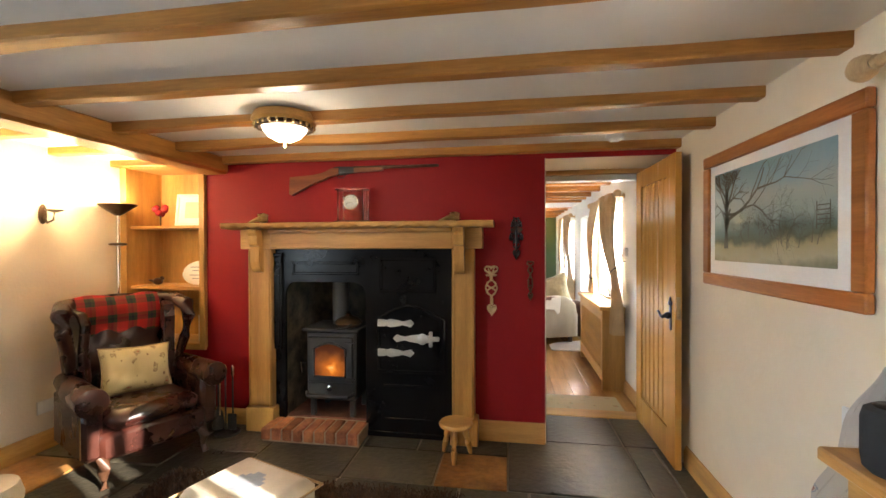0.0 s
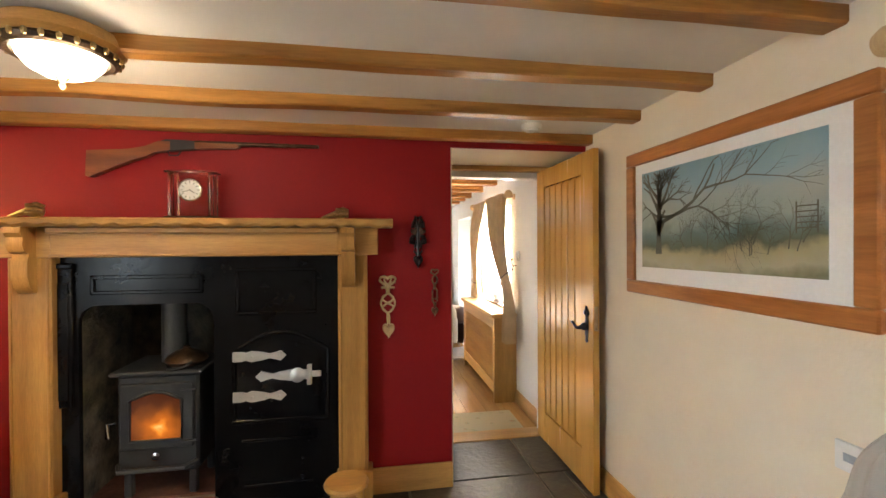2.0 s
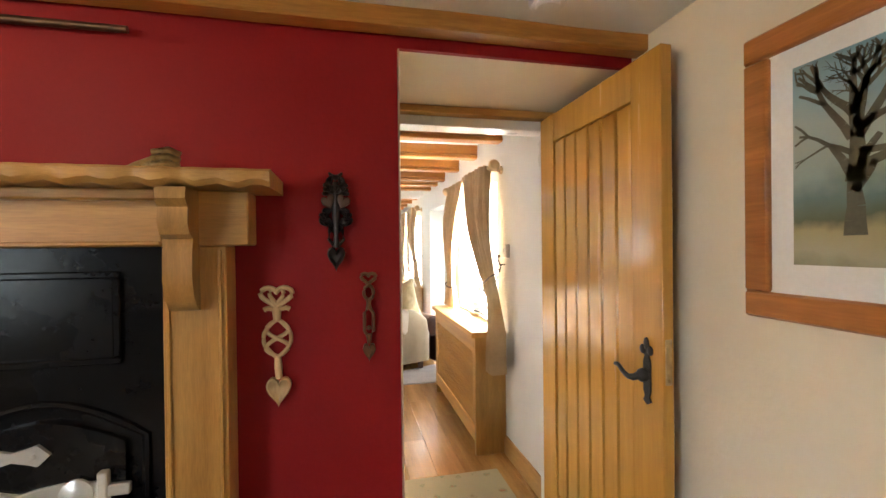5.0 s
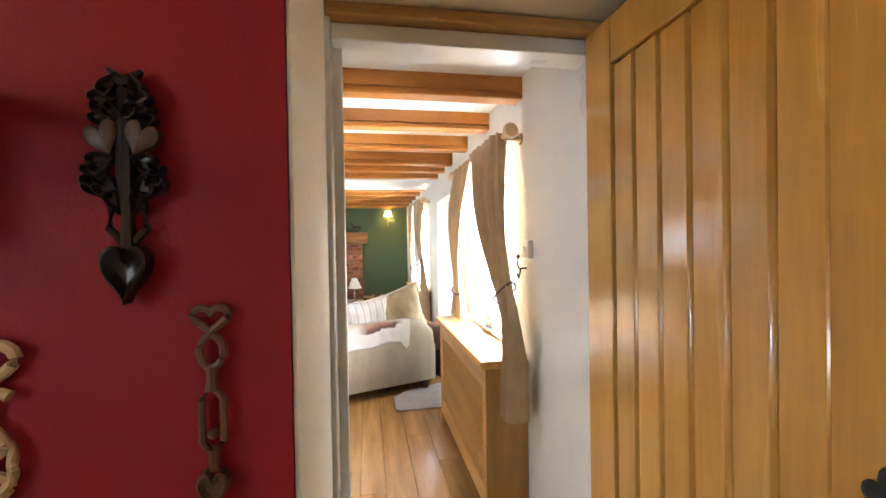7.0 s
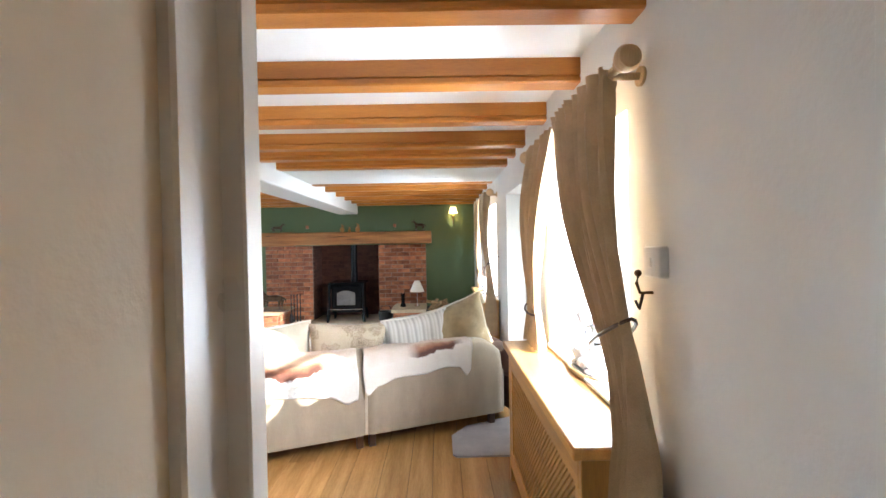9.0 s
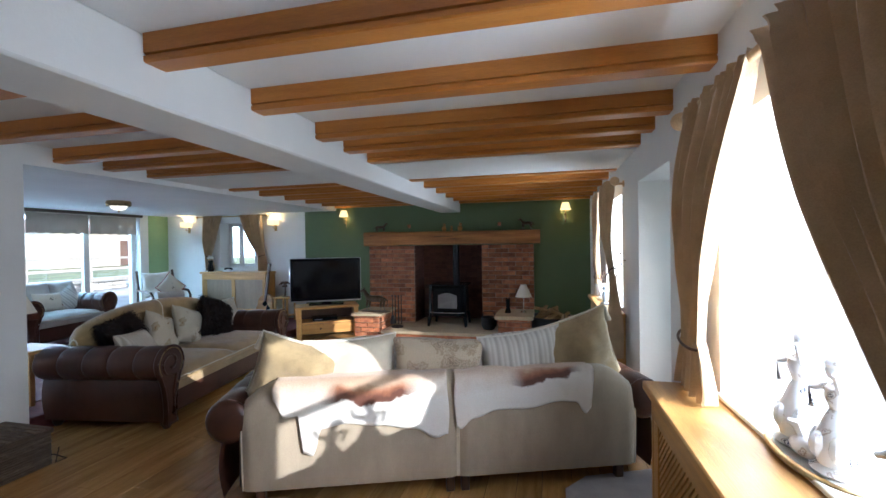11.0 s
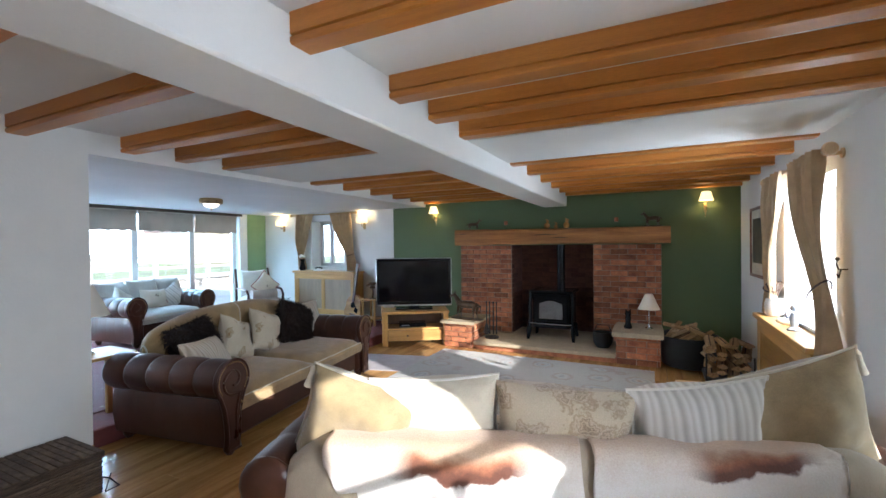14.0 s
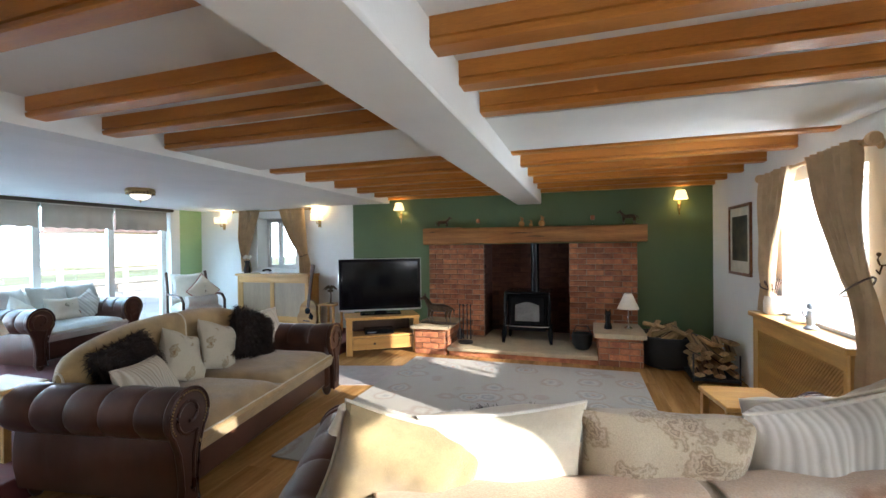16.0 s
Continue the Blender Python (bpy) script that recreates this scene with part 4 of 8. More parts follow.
part("latch_plate", Geo().box(DX0 + 0.008, DX1 - 0.008, DY0 - 0.002, DY0 + 0.002, 0.95, 1.09, 0.001), M_BRASS, door)
for z in (0.3, 1.7):
    part("hinge", Geo().cyl((DX1 - 0.002, DY1 + 0.006, z), (DX1 - 0.002, DY1 + 0.006, z + 0.09), 0.006), M_IRON, door)

# fire surround
fs = thing("fire_surround", pose(0, 0, 0), "light oak fire surround with corbels and a long mantel shelf", "mantelpiece")


def scallop_shelf():
    g = Geo()
    n = 80
    x0, x1 = -1.432, 0.583
    rings = []
    for i in range(n + 1):
        x = x0 + (x1 - x0) * i / n
        w = 0.006 * math.sin(i * 1.7) + 0.004 * noise.noise((x * 9, 0, 0))
        yf = 3.845 + w * 0.6
        rings.append([(x, RED - 0.002, 1.585), (x, yf + 0.006, 1.585), (x, yf, 1.578), (x, yf + 0.004, 1.556 + w), (x, yf + 0.02, 1.543 + w), (x, RED - 0.002, 1.543)])
    k = 6
    g.add([p for r in rings for p in r], [(i * k + j, i * k + (j + 1) % k, (i + 1) * k + (j + 1) % k, (i + 1) * k + j) for i in range(n) for j in range(k)]
          + [tuple(range(k - 1, -1, -1)), tuple(n * k + j for j in range(k))])
    return g


part("mantel_shelf", scallop_shelf(), M_OAK_X, fs)
part("frieze", Geo().box(-1.10, 0.29, 3.965, RED - 0.002, 1.39, 1.543, 0.004), M_OAK_X, fs)
part("frieze_bead", Geo().box(-1.10, 0.29, 3.95, 3.964, 1.392, 1.405, 0.004), M_OAK_X, fs)
part("shelf_moulding", Geo().box(-1.10, 0.29, 3.93, 3.964, 1.51, 1.541, 0.006), M_OAK_X, fs)
for xa, xb in ((-1.29, -1.10), (0.285, 0.445)):
    part("post", Geo().box(xa, xb, 3.975, RED - 0.002, 0.19, 1.39, 0.004), M_OAK_Z, fs)
    for xm in (xa + 0.01, xb - 0.02):
        part("post_bead", Geo().box(xm, xm + 0.01, 3.968, 3.974, 0.2, 1.38, 0.002), M_OAK_Z, fs)
    part("plinth_block", Geo().box(xa - 0.012, xb + 0.025, 3.95, RED - 0.002, 0, 0.188, 0.006), M_OAK_Z, fs)
    part("frieze_end", Geo().box(xa - 0.06, xb + 0.06 if xa > 0 else xb, 3.968, RED - 0.003, 1.391, 1.542, 0.004), M_OAK_X, fs)
    xc = (xa + xb) / 2 - (0.02 if xa > 0 else 0.0)
    prof = [(0, 0), (0.10, 0.0), (0.105, -0.03), (0.085, -0.05), (0.09, -0.09), (0.075, -0.12), (0.05, -0.13), (0.06, -0.17), (0.062, -0.24), (0.045, -0.29), (0.02, -0.32), (0, -0.325)]
    mc = Matrix.Translation((xc - 0.035, 3.972, 1.54)) @ Matrix(((0, 0, 1, 0), (-1, 0, 0, 0), (0, 1, 0, 0), (0, 0, 0, 1)))
    part("corbel", Geo().prism(prof[::-1], 0, 0.07, mc), M_OAK_Z, fs)

# black range with a stove in its opening
rg = thing("cooking_range", pose(0, 0, 0), "black enamelled range front with oven door and silver strap hinges", "range")
YR = 4.035


def arch_plate(x0, x1, z0, z1, y0, y1, ox0, ox1, oz0, oz1, cut):
    """A plate with an opening whose upper corners are cut."""
    g = Geo().box(x0, ox0, y0, y1, z0, z1).box(ox1, x1, y0, y1, z0, z1).box(ox0, ox1, y0, y1, oz1, z1)
    for s, xo in ((1, ox0), (-1, ox1)):
        o = [(xo, oz1 + 0.001), (xo, oz1 - cut)] + [(xo + s * cut * (1 - math.cos(t * math.pi / 8)), oz1 - cut * (1 - math.sin(t * math.pi / 8)) ** 1.0) for t in range(1, 4)] + [(xo + s * cut, oz1 + 0.001)]
        if s < 0:
            o = o[::-1]
        g.prism(o, -y1, -y0, UPRIGHT)
    return g


part("left_plate", arch_plate(-1.128, -0.36, 0.0, 1.398, YR, YR + 0.03, -1.02, -0.372, 0.09, 1.14, 0.09), M_BLACK, rg)
part("moulding", Geo().box(-0.96, -0.42, YR - 0.012, YR, 1.275, 1.295, 0.004).box(-0.96, -0.42, YR - 0.012, YR, 1.195, 1.215, 0.004).box(-0.96, -0.94, YR - 0.012, YR, 1.195, 1.295, 0.004).box(-0.44, -0.42, YR - 0.012, YR, 1.195, 1.295, 0.004), M_BLACK, rg)
part("pilaster", Geo().box(-1.115, -1.035, YR - 0.02, YR, 0.62, 1.34, 0.006).box(-1.10, -1.05, YR - 0.028, YR - 0.02, 0.66, 1.26, 0.006).box(-1.12, -1.03, YR - 0.03, YR, 1.33, 1.36, 0.006), M_BLACK, rg)
part("right_plate", Geo().box(-0.359, 0.288, YR - 0.004, YR + 0.03, 0.0, 1.398), M_BLACK, rg)


def frame_rect(x0, x1, z0, z1, y, w=0.02, d=0.014):
    return Geo().box(x0, x1, y - d, y, z1 - w, z1, 0.004).box(x0, x1, y - d, y, z0, z0 + w, 0.004).box(x0, x0 + w, y - d, y, z0 + w, z1 - w, 0.004).box(x1 - w, x1, y - d, y, z0 + w, z1 - w, 0.004)


part("upper_panel", frame_rect(-0.258, 0.165, 1.07, 1.325, YR - 0.004), M_BLACK, rg)
part("lower_ledge", Geo().box(-0.23, 0.15, YR - 0.018, YR - 0.004, 0.375, 0.392, 0.004), M_BLACK, rg)
part("lower_ledge", Geo().box(-0.22, 0.14, YR - 0.018, YR - 0.004, 0.13, 0.145, 0.004), M_BLACK, rg)
part("bottom_rail", Geo().box(-0.355, 0.286, YR - 0.02, YR - 0.004, 0.0, 0.04, 0.004), M_BLACK, rg)
arch = [(-0.27 + 0.49 * i / 16, 0.87 + 0.10 * math.sin(math.pi * i / 16)) for i in range(17)]
part("oven_surround", Geo().tube([(-0.27, YR - 0.006, 0.50)] + [(x, YR - 0.006, z) for x, z in arch] + [(0.22, YR - 0.006, 0.50)], 0.012, 8).box(-0.28, 0.23, YR - 0.02, YR - 0.004, 0.475, 0.50, 0.004), M_BLACK, rg)
odoor = [(-0.225, 0.53), (0.175, 0.53)] + [(0.175 - 0.4 * i / 12, 0.86 + 0.065 * math.sin(math.pi * i / 12)) for i in range(13)]
od = part("oven_door", Geo().prism(odoor, -(YR - 0.004), -(YR - 0.022), Matrix(((1, 0, 0, 0), (0, 0, -1, 0), (0, 1, 0, 0), (0, 0, 0, 1)))), M_BLACK, rg)


def strap(x0, x1, z, flip=False):
    L = x1 - x0
    o = [(0, -0.026), (0.05, -0.026), (0.07, -0.02), (0.10, -0.03), (0.16, -0.022), (0.20, -0.012), (0.235, -0.02), (0.26, -0.028), (0.29, 0.0)]
    o = [(u / 0.29 * L, w) for u, w in o]
    o = o + [(u, -w) for u, w in o[-2::-1]]
    if flip:
        o = [(L - u, w) for u, w in o][::-1]
    return Geo().prism([(x0 + u, z + w) for u, w in o], -(YR - 0.02), -(YR - 0.032), Matrix(((1, 0, 0, 0), (0, 0, -1, 0), (0, 1, 0, 0), (0, 0, 0, 1))))


for z in (0.846, 0.628):
    hn = part("strap_hinge", strap(-0.27, 0.005, z), M_SILVER, rg, "bright silver strap hinge")
    for x in (-0.17, -0.03):
        part("rivet", Geo().ball((x, YR - 0.034, z), 0.007, 0.004, 0.007, 8, 6), M_SILVER, hn)
lt = part("latch_bar", strap(-0.155, 0.13, 0.735, True), M_SILVER, rg, "bright silver oven latch")
part("latch_boss", Geo().lathe([(0.04, 0), (0.04, 0.008), (0.024, 0.014), (0.01, 0.018)], 20, pose(0.065, YR - 0.03, 0.735, 90)), M_SILVER, lt)
part("latch_catch", Geo().box(0.115, 0.14, YR - 0.045, YR - 0.02, 0.68, 0.79, 0.004).box(0.13, 0.19, YR - 0.04, YR - 0.02, 0.722, 0.752, 0.003), M_SILVER, lt)

# recess behind the range
g = Geo().box(-1.13, -1.024, 4.07, 4.615, 0, 1.39).box(-0.368, 0.288, 4.07, 4.615, 0, 1.39).box(-1.024, -0.368, 4.56, 4.615, 0, 1.39).box(-1.024, -0.368, 4.07, 4.56, 1.2, 1.39)
structure("hearth_recess", g, M_FIREBACK, "sooty rough stone hearth recess", "recess")
rr = random.Random(21)
hb = thing("brick_hearth", pose(0, 0, 0), "raised hearth of red bricks on edge with pale mortar", "hearth")
part("bed", Geo().box(-1.085, -0.355, 3.822, 4.066, 0, 0.088), M_MORTAR, hb)
part("base_slab", Geo().box(-1.022, -0.37, 4.068, 4.556, 0, 0.10), M_BRICKS, hb)
for i in range(9):
    xa = -1.093 + i * 0.0825
    part("brick", Geo().box(xa, xa + 0.069, 3.812, 4.03, 0.012, 0.098 + rr.uniform(-0.003, 0.004), 0.007, pose(0, 0, 0)), M_BRICK, hb)

st = thing("wood_stove", pose(-0.66, 4.06, 0.10), "small dark grey cast-iron wood stove with a fire burning", "stove")
part("body", Geo().box(-0.2, 0.2, 0.0, 0.34, 0.13, 0.66, 0.015), M_STOVE, st)
part("top_plate", Geo().box(-0.225, 0.225, -0.03, 0.36, 0.66, 0.685, 0.008), M_STOVE, st)
dr = part("stove_door", Geo().box(-0.18, 0.18, -0.022, 0.0, 0.27, 0.62, 0.008), M_STOVE, st)
o = [(-0.125, 0.32), (0.125, 0.32)] + [(0.125 - 0.25 * i / 10, 0.53 + 0.045 * math.sin(math.pi * i / 10)) for i in range(11)]
part("fire_window", Geo().prism(o, 0.0222, 0.026, Matrix(((1, 0, 0, 0), (0, 0, -1, 0), (0, 1, 0, 0), (0, 0, 0, 1)))), M_FIRE, dr, "glass lit by orange flames")
part("window_rim", Geo().tube([(x, -0.026, z) for x, z in o], 0.009, 6, True), M_STOVE, dr)
part("door_knob", Geo().tube([(-0.2, -0.02, 0.42), (-0.21, -0.06, 0.43), (-0.21, -0.065, 0.36)], 0.009, 8), M_CHROME, dr)
for z in (0.575, 0.30):
    part("hinge_bar", Geo().box(0.12, 0.2, -0.034, -0.02, z, z + 0.012, 0.003), M_STOVE, dr)
part("ash_lip", Geo().tube([(-0.19, -0.01, 0.19), (-0.16, -0.07, 0.185), (0.16, -0.07, 0.185), (0.19, -0.01, 0.19)], 0.014, 8), M_STOVE, st)
part("air_knob", Geo().lathe([(0.008, 0), (0.008, 0.02), (0.022, 0.025), (0.022, 0.035), (0.01, 0.04)], 14, pose(0.0, 0, 0.235, 90)), M_CHROME, st)
for x in (-0.18, 0.14):
    for yy in (0.02, 0.28):
        part("leg", Geo().box(x, x + 0.04, yy, yy + 0.04, 0, 0.13, 0.006), M_STOVE, st)
part("flue", Geo().cyl((0, 0.2, 0.68), (0, 0.2, 1.09), 0.065, n=18), M_STOVE, st)
kt = thing("kettle", pose(-0.56, 4.17, 0.786), "small tarnished copper kettle lying on the stove", "kettle")
part("body", Geo().lathe([(0.09, 0), (0.11, 0.025), (0.095, 0.05), (0.05, 0.075), (0.03, 0.08), (0.018, 0.09), (0.02, 0.1), (0.006, 0.105)], 18), M_BRONZE, kt)
part("handle", Geo().tube([(-0.1, -0.02, 0.02), (-0.05, -0.12, 0.0), (0.03, -0.12, 0.01), (0.06, -0.09, 0.03)], 0.007, 6), M_IRON, kt)

# things above the fireplace
gun = thing("shotgun", pose(0, RED - 0.03, 0), "old shotgun with a walnut stock hung on the wall", "shotgun")
stock = [(-0.98, 1.81), (-0.96, 1.806), (-0.83, 1.868), (-0.74, 1.905), (-0.70, 1.915), (-0.66, 1.94), (-0.58, 1.955), (-0.58, 2.0), (-0.64, 2.0), (-0.70, 1.972), (-0.78, 1.955), (-0.975, 1.942)]
part("stock", Geo().prism(stock, -0.018, 0.018, Matrix(((1, 0, 0, 0), (0, 0, -1, 0), (0, 1, 0, 0), (0, 0, 0, 1)))), M_STOCK, gun)
rec = [(-0.585, 1.95), (-0.46, 1.965), (-0.46, 2.008), (-0.60, 2.012), (-0.63, 2.0)]
part("receiver", Geo().prism(rec, -0.016, 0.016, Matrix(((1, 0, 0, 0), (0, 0, -1, 0), (0, 1, 0, 0), (0, 0, 0, 1)))).tube([(-0.6, 0, 1.955), (-0.59, 0, 1.93), (-0.55, 0, 1.93), (-0.53, 0, 1.955)], 0.004, 6), M_IRON, gun)
part("fore_end", Geo().prism([(-0.46, 1.966), (-0.25, 1.974), (-0.235, 1.985), (-0.25, 1.996), (-0.46, 2.0)], -0.016, 0.016, Matrix(((1, 0, 0, 0), (0, 0, -1, 0), (0, 1, 0, 0), (0, 0, 0, 1)))), M_STOCK, gun)
part("barrel", Geo().cyl((-0.46, 0, 2.0), (0.18, 0, 2.0), 0.013, 0.010), M_BRONZE, gun)

ck = thing("mantel_clock", pose(-0.45, 3.985, 1.585), "glass cased mantel clock with a white dial", "clock")
part("base", Geo().box(-0.128, 0.128, -0.045, 0.045, 0, 0.014, 0.003), M_CLEAR, ck)
part("top", Geo().box(-0.122, 0.122, -0.045, 0.045, 0.236, 0.25, 0.003), M_CLEAR, ck)
for x in (-0.095, 0.095):
    part("pillar", Geo().box(x - 0.016, x + 0.016, -0.035, 0.035, 0.014, 0.236, 0.004), M_CLEAR, ck)
part("back_pane", Geo().box(-0.078, 0.078, -0.004, 0.004, 0.014, 0.236), M_CLEAR, ck)
dial = part("dial", Geo().lathe([(0.052, 0), (0.052, 0.012)], 32, pose(-0.005, -0.014, 0.15, 90)), M_PAPER, ck, "white round dial")
part("bezel", Geo().tube([(-0.005 + 0.055 * math.cos(a * math.pi / 16), -0.026, 0.15 + 0.055 * math.sin(a * math.pi / 16)) for a in range(32)], 0.005, 6, True), M_CHROME, dial)
for a in range(12):
    c, s = math.cos(a * math.pi / 6), math.sin(a * math.pi / 6)
    part("hour_mark", Geo().box(-0.0015, 0.0015, -0.0285, -0.027, 0.034, 0.046, 0, Matrix.Translation((-0.005, 0, 0.15)) @ Matrix.Rotation(a * math.pi / 6, 4, "Y")), M_INK, dial)
part("pointer", Geo().box(-0.0016, 0.0016, -0.03, -0.0285, -0.005, 0.038, 0, Matrix.Translation((-0.005, 0, 0.15)) @ Matrix.Rotation(radians(-108), 4, "Y")).box(-0.002, 0.002, -0.03, -0.0285, -0.005, 0.026, 0, Matrix.Translation((-0.005, 0, 0.15)) @ Matrix.Rotation(radians(125), 4, "Y")), M_INK, dial)


def brass_hand(m, label):
    th = solid("brass_figure", Geo().ball((0, 0, 0.03), 0.035, 0.025, 0.028).tube([(-0.02, -0.02, 0.035), (0.02, -0.027, 0.04), (0.045, -0.02, 0.03)], 0.009).tube([(-0.02, -0.018, 0.052), (0.02, -0.024, 0.058), (0.045, -0.016, 0.046)], 0.009)
               .tube([(-0.02, -0.02, 0.02), (0.025, -0.028, 0.022), (0.045, -0.02, 0.015)], 0.008).tube([(-0.1, 0, 0.006), (-0.06, 0, 0.02), (-0.02, 0, 0.03)], [0.006, 0.012, 0.018]), M_BRASS, label, "ornament", m=m)
    return th


brass_hand(pose(0.30, 3.96, 1.585), "small striped brass ornament on the mantel shelf")
brass_hand(pose(-1.15, 3.95, 1.585) @ Matrix.Scale(1.15, 4), "low polished brass ornament on the mantel shelf")

# carved love spoons on the red wall
YS = RED - 0.012
def loop(cx, cz, rx, rz, y=YS, n=24):
    return [(cx + rx * math.cos(2 * math.pi * i / n), y, cz + rz * math.sin(2 * math.pi * i / n)) for i in range(n)]


def heart(cx, cz, w, h, n=28):
    """A heart outline (x, z), its point down, w wide and h high."""
    o = []
    for i in range(n):
        a = 2 * math.pi * i / n
        o.append((cx + w / 2 * math.sin(a) ** 3, cz + h / 2 * (13 * math.cos(a) - 5 * math.cos(2 * a) - 2 * math.cos(3 * a) - math.cos(4 * a)) / 15))
    return o


def dished(o, y, d, hollow=0.6):
    """A carved bowl on an outline: a rim ring, and a face that sinks to the middle."""
    n = len(o)
    cx, cz = sum(p[0] for p in o) / n, sum(p[1] for p in o) / n
    vs, fs = [], []
    for k, yy in ((1.0, y + 0.006), (1.0, y - d), (0.86, y - d - 0.002), (0.5, y - d + d * hollow), (0.12, y - d + d * hollow * 1.2)):
        vs += [(cx + (px - cx) * k, yy, cz + (pz - cz) * k) for px, pz in o]
    for r in range(4):
        fs += [(r * n + i, r * n + (i + 1) % n, (r + 1) * n + (i + 1) % n, (r + 1) * n + i) for i in range(n)]
    fs += [tuple(range(n))[::-1], tuple(4 * n + i for i in range(n))]
    return Geo().add(vs, fs)


s1 = thing("love_spoon", pose(0, 0, 0), "pale carved wooden love spoon with knotwork hung on the red wall", "love spoon", "love spoons")
part("bowl", dished(heart(0.565, 0.952, 0.072, 0.092), YS, 0.012), M_SPOONL, s1)
part("handle", Geo().tube([(0.565, YS, 0.985), (0.564, YS, 1.02), (0.562, YS, 1.055)], [0.010, 0.012, 0.009], 10), M_SPOONL, s1)
for sg in (1, -1):
    a = [(0.562 + sg * 0.036 * math.sin(2 * math.pi * k / 24) * (1 - 0.2 * abs(k / 12 - 1)), YS - 0.004 * sg * math.cos(2 * math.pi * k / 12), 1.05 + 0.115 * k / 24) for k in range(25)]
    part("knot_strand", Geo().tube(a, 0.0062, 8), M_SPOONL, s1)
    a = [(0.562 + sg * 0.040 * math.sin(math.pi * k / 24) ** 0.8, YS + 0.003 * sg * math.cos(2 * math.pi * k / 8), 1.05 + 0.115 * k / 24) for k in range(25)]
    part("knot_strand", Geo().tube(a, 0.0062, 8), M_SPOONL, s1)
    part("crown_scroll", Geo().tube([(0.562, YS, 1.195), (0.562 + sg * 0.028, YS, 1.20), (0.562 + sg * 0.037, YS, 1.195)], [0.008, 0.007, 0.008], 8), M_SPOONL, s1)
part("neck", Geo().tube([(0.562, YS, 1.16), (0.561, YS, 1.185), (0.561, YS, 1.205)], [0.010, 0.013, 0.010], 10), M_SPOONL, s1)
part("crown", Geo().tube([(x, YS, z) for x, z in heart(0.561, 1.236, 0.092, 0.066)], 0.0075, 8, True), M_SPOONL, s1)
part("crown_heart", Geo().tube([(x, YS, z) for x, z in heart(0.561, 1.238, 0.040, 0.052)], 0.0060, 8, True), M_SPOONL, s1)

s2 = thing("love_spoon", Matrix.Translation((0.74, YS, 1.313)) @ Matrix.Diagonal((0.76, 1.0, 0.88, 1.0)) @ Matrix.Translation((-0.735, -YS, -1.307)), "dark carved ornate wooden love spoon hung on the red wall", "love spoon", "love spoons")
part("bowl", dished(heart(0.735, 1.352, 0.072, 0.090), YS, 0.018), M_SPOOND, s2)
part("stem", Geo().tube([(0.735, YS, 1.385), (0.735, YS, 1.43), (0.735, YS, 1.5), (0.735, YS, 1.62)], [0.013, 0.009, 0.016, 0.012], 8), M_SPOOND, s2)
for sg in (-1, 1):
    part("side_loop", Geo().tube([(0.735 + sg * 0.010, YS, 1.395), (0.735 + sg * 0.030, YS, 1.415), (0.735 + sg * 0.026, YS, 1.445), (0.735 + sg * 0.012, YS, 1.47)], [0.007, 0.006, 0.007, 0.007], 8), M_SPOOND, s2)
    for k, (x, z, w, h, tilt) in enumerate(((0.028, 1.475, 0.034, 0.05, 60), (0.046, 1.492, 0.034, 0.05, 85), (0.034, 1.512, 0.034, 0.048, 110), (0.05, 1.475, 0.026, 0.04, 40), (0.018, 1.455, 0.022, 0.04, 20), (0.030, 1.60, 0.034, 0.046, 100),
                                            (0.036, 1.582, 0.03, 0.042, 75), (0.022, 1.625, 0.026, 0.044, 150), (0.012, 1.585, 0.024, 0.04, 60))):
        m = Matrix.Translation((0.735 + sg * x, YS - 0.006 - 0.003 * (k % 3), z)) @ Matrix.Rotation(radians(sg * tilt), 4, "Y") @ Matrix.Rotation(radians(12), 4, "X")
        part("leaf", Geo(m).add(dished(heart(0, 0, w, h, 16), 0.004, 0.007, 0.8).v, dished(heart(0, 0, w, h, 16), 0.004, 0.007, 0.8).f), M_SPOOND, s2)
    m = Matrix.Translation((0.735 + sg * 0.029, YS - 0.012, 1.548)) @ Matrix.Rotation(radians(sg * 22), 4, "Y")
    part("heart", Geo(m).add(dished(heart(0, 0, 0.054, 0.056), 0.006, 0.007, -0.4).v, dished(heart(0, 0, 0.054, 0.056), 0.006, 0.007, -0.4).f), M_STOCKD, s2, "dull brown carved heart")
part("crest", Geo().tube([(0.708, YS, 1.652), (0.722, YS, 1.638), (0.735, YS, 1.634), (0.748, YS, 1.638), (0.762, YS, 1.652)], [0.004, 0.009, 0.011, 0.009, 0.004], 8), M_SPOOND, s2)

s3 = thing("love_spoon", pose(0, 0, 0), "slim brown carved love spoon hung on the red wall", "love spoon", "love spoons")
part("bowl", dished(heart(0.838, 1.052, 0.040, 0.058), YS, 0.010), M_SPOONM, s3)
part("stem", Geo().tube([(0.838, YS, 1.075), (0.838, YS, 1.105)], [0.006, 0.010], 8), M_SPOONM, s3)
part("neck", Geo().tube([(0.838, YS, 1.185), (0.838, YS, 1.20), (0.838, YS, 1.218)], [0.010, 0.007, 0.009], 8), M_SPOONM, s3)
for sg in (-1, 1):
    part("cage_bar", Geo().tube([(0.838 + sg * 0.004, YS, 1.10), (0.838 + sg * 0.014, YS, 1.115), (0.838 + sg * 0.014, YS, 1.172), (0.838 + sg * 0.004, YS, 1.187)], 0.0052, 8), M_SPOONM, s3)
part("caged_ball", Geo().ball((0.838, YS, 1.125), 0.0075), M_SPOONM, s3)
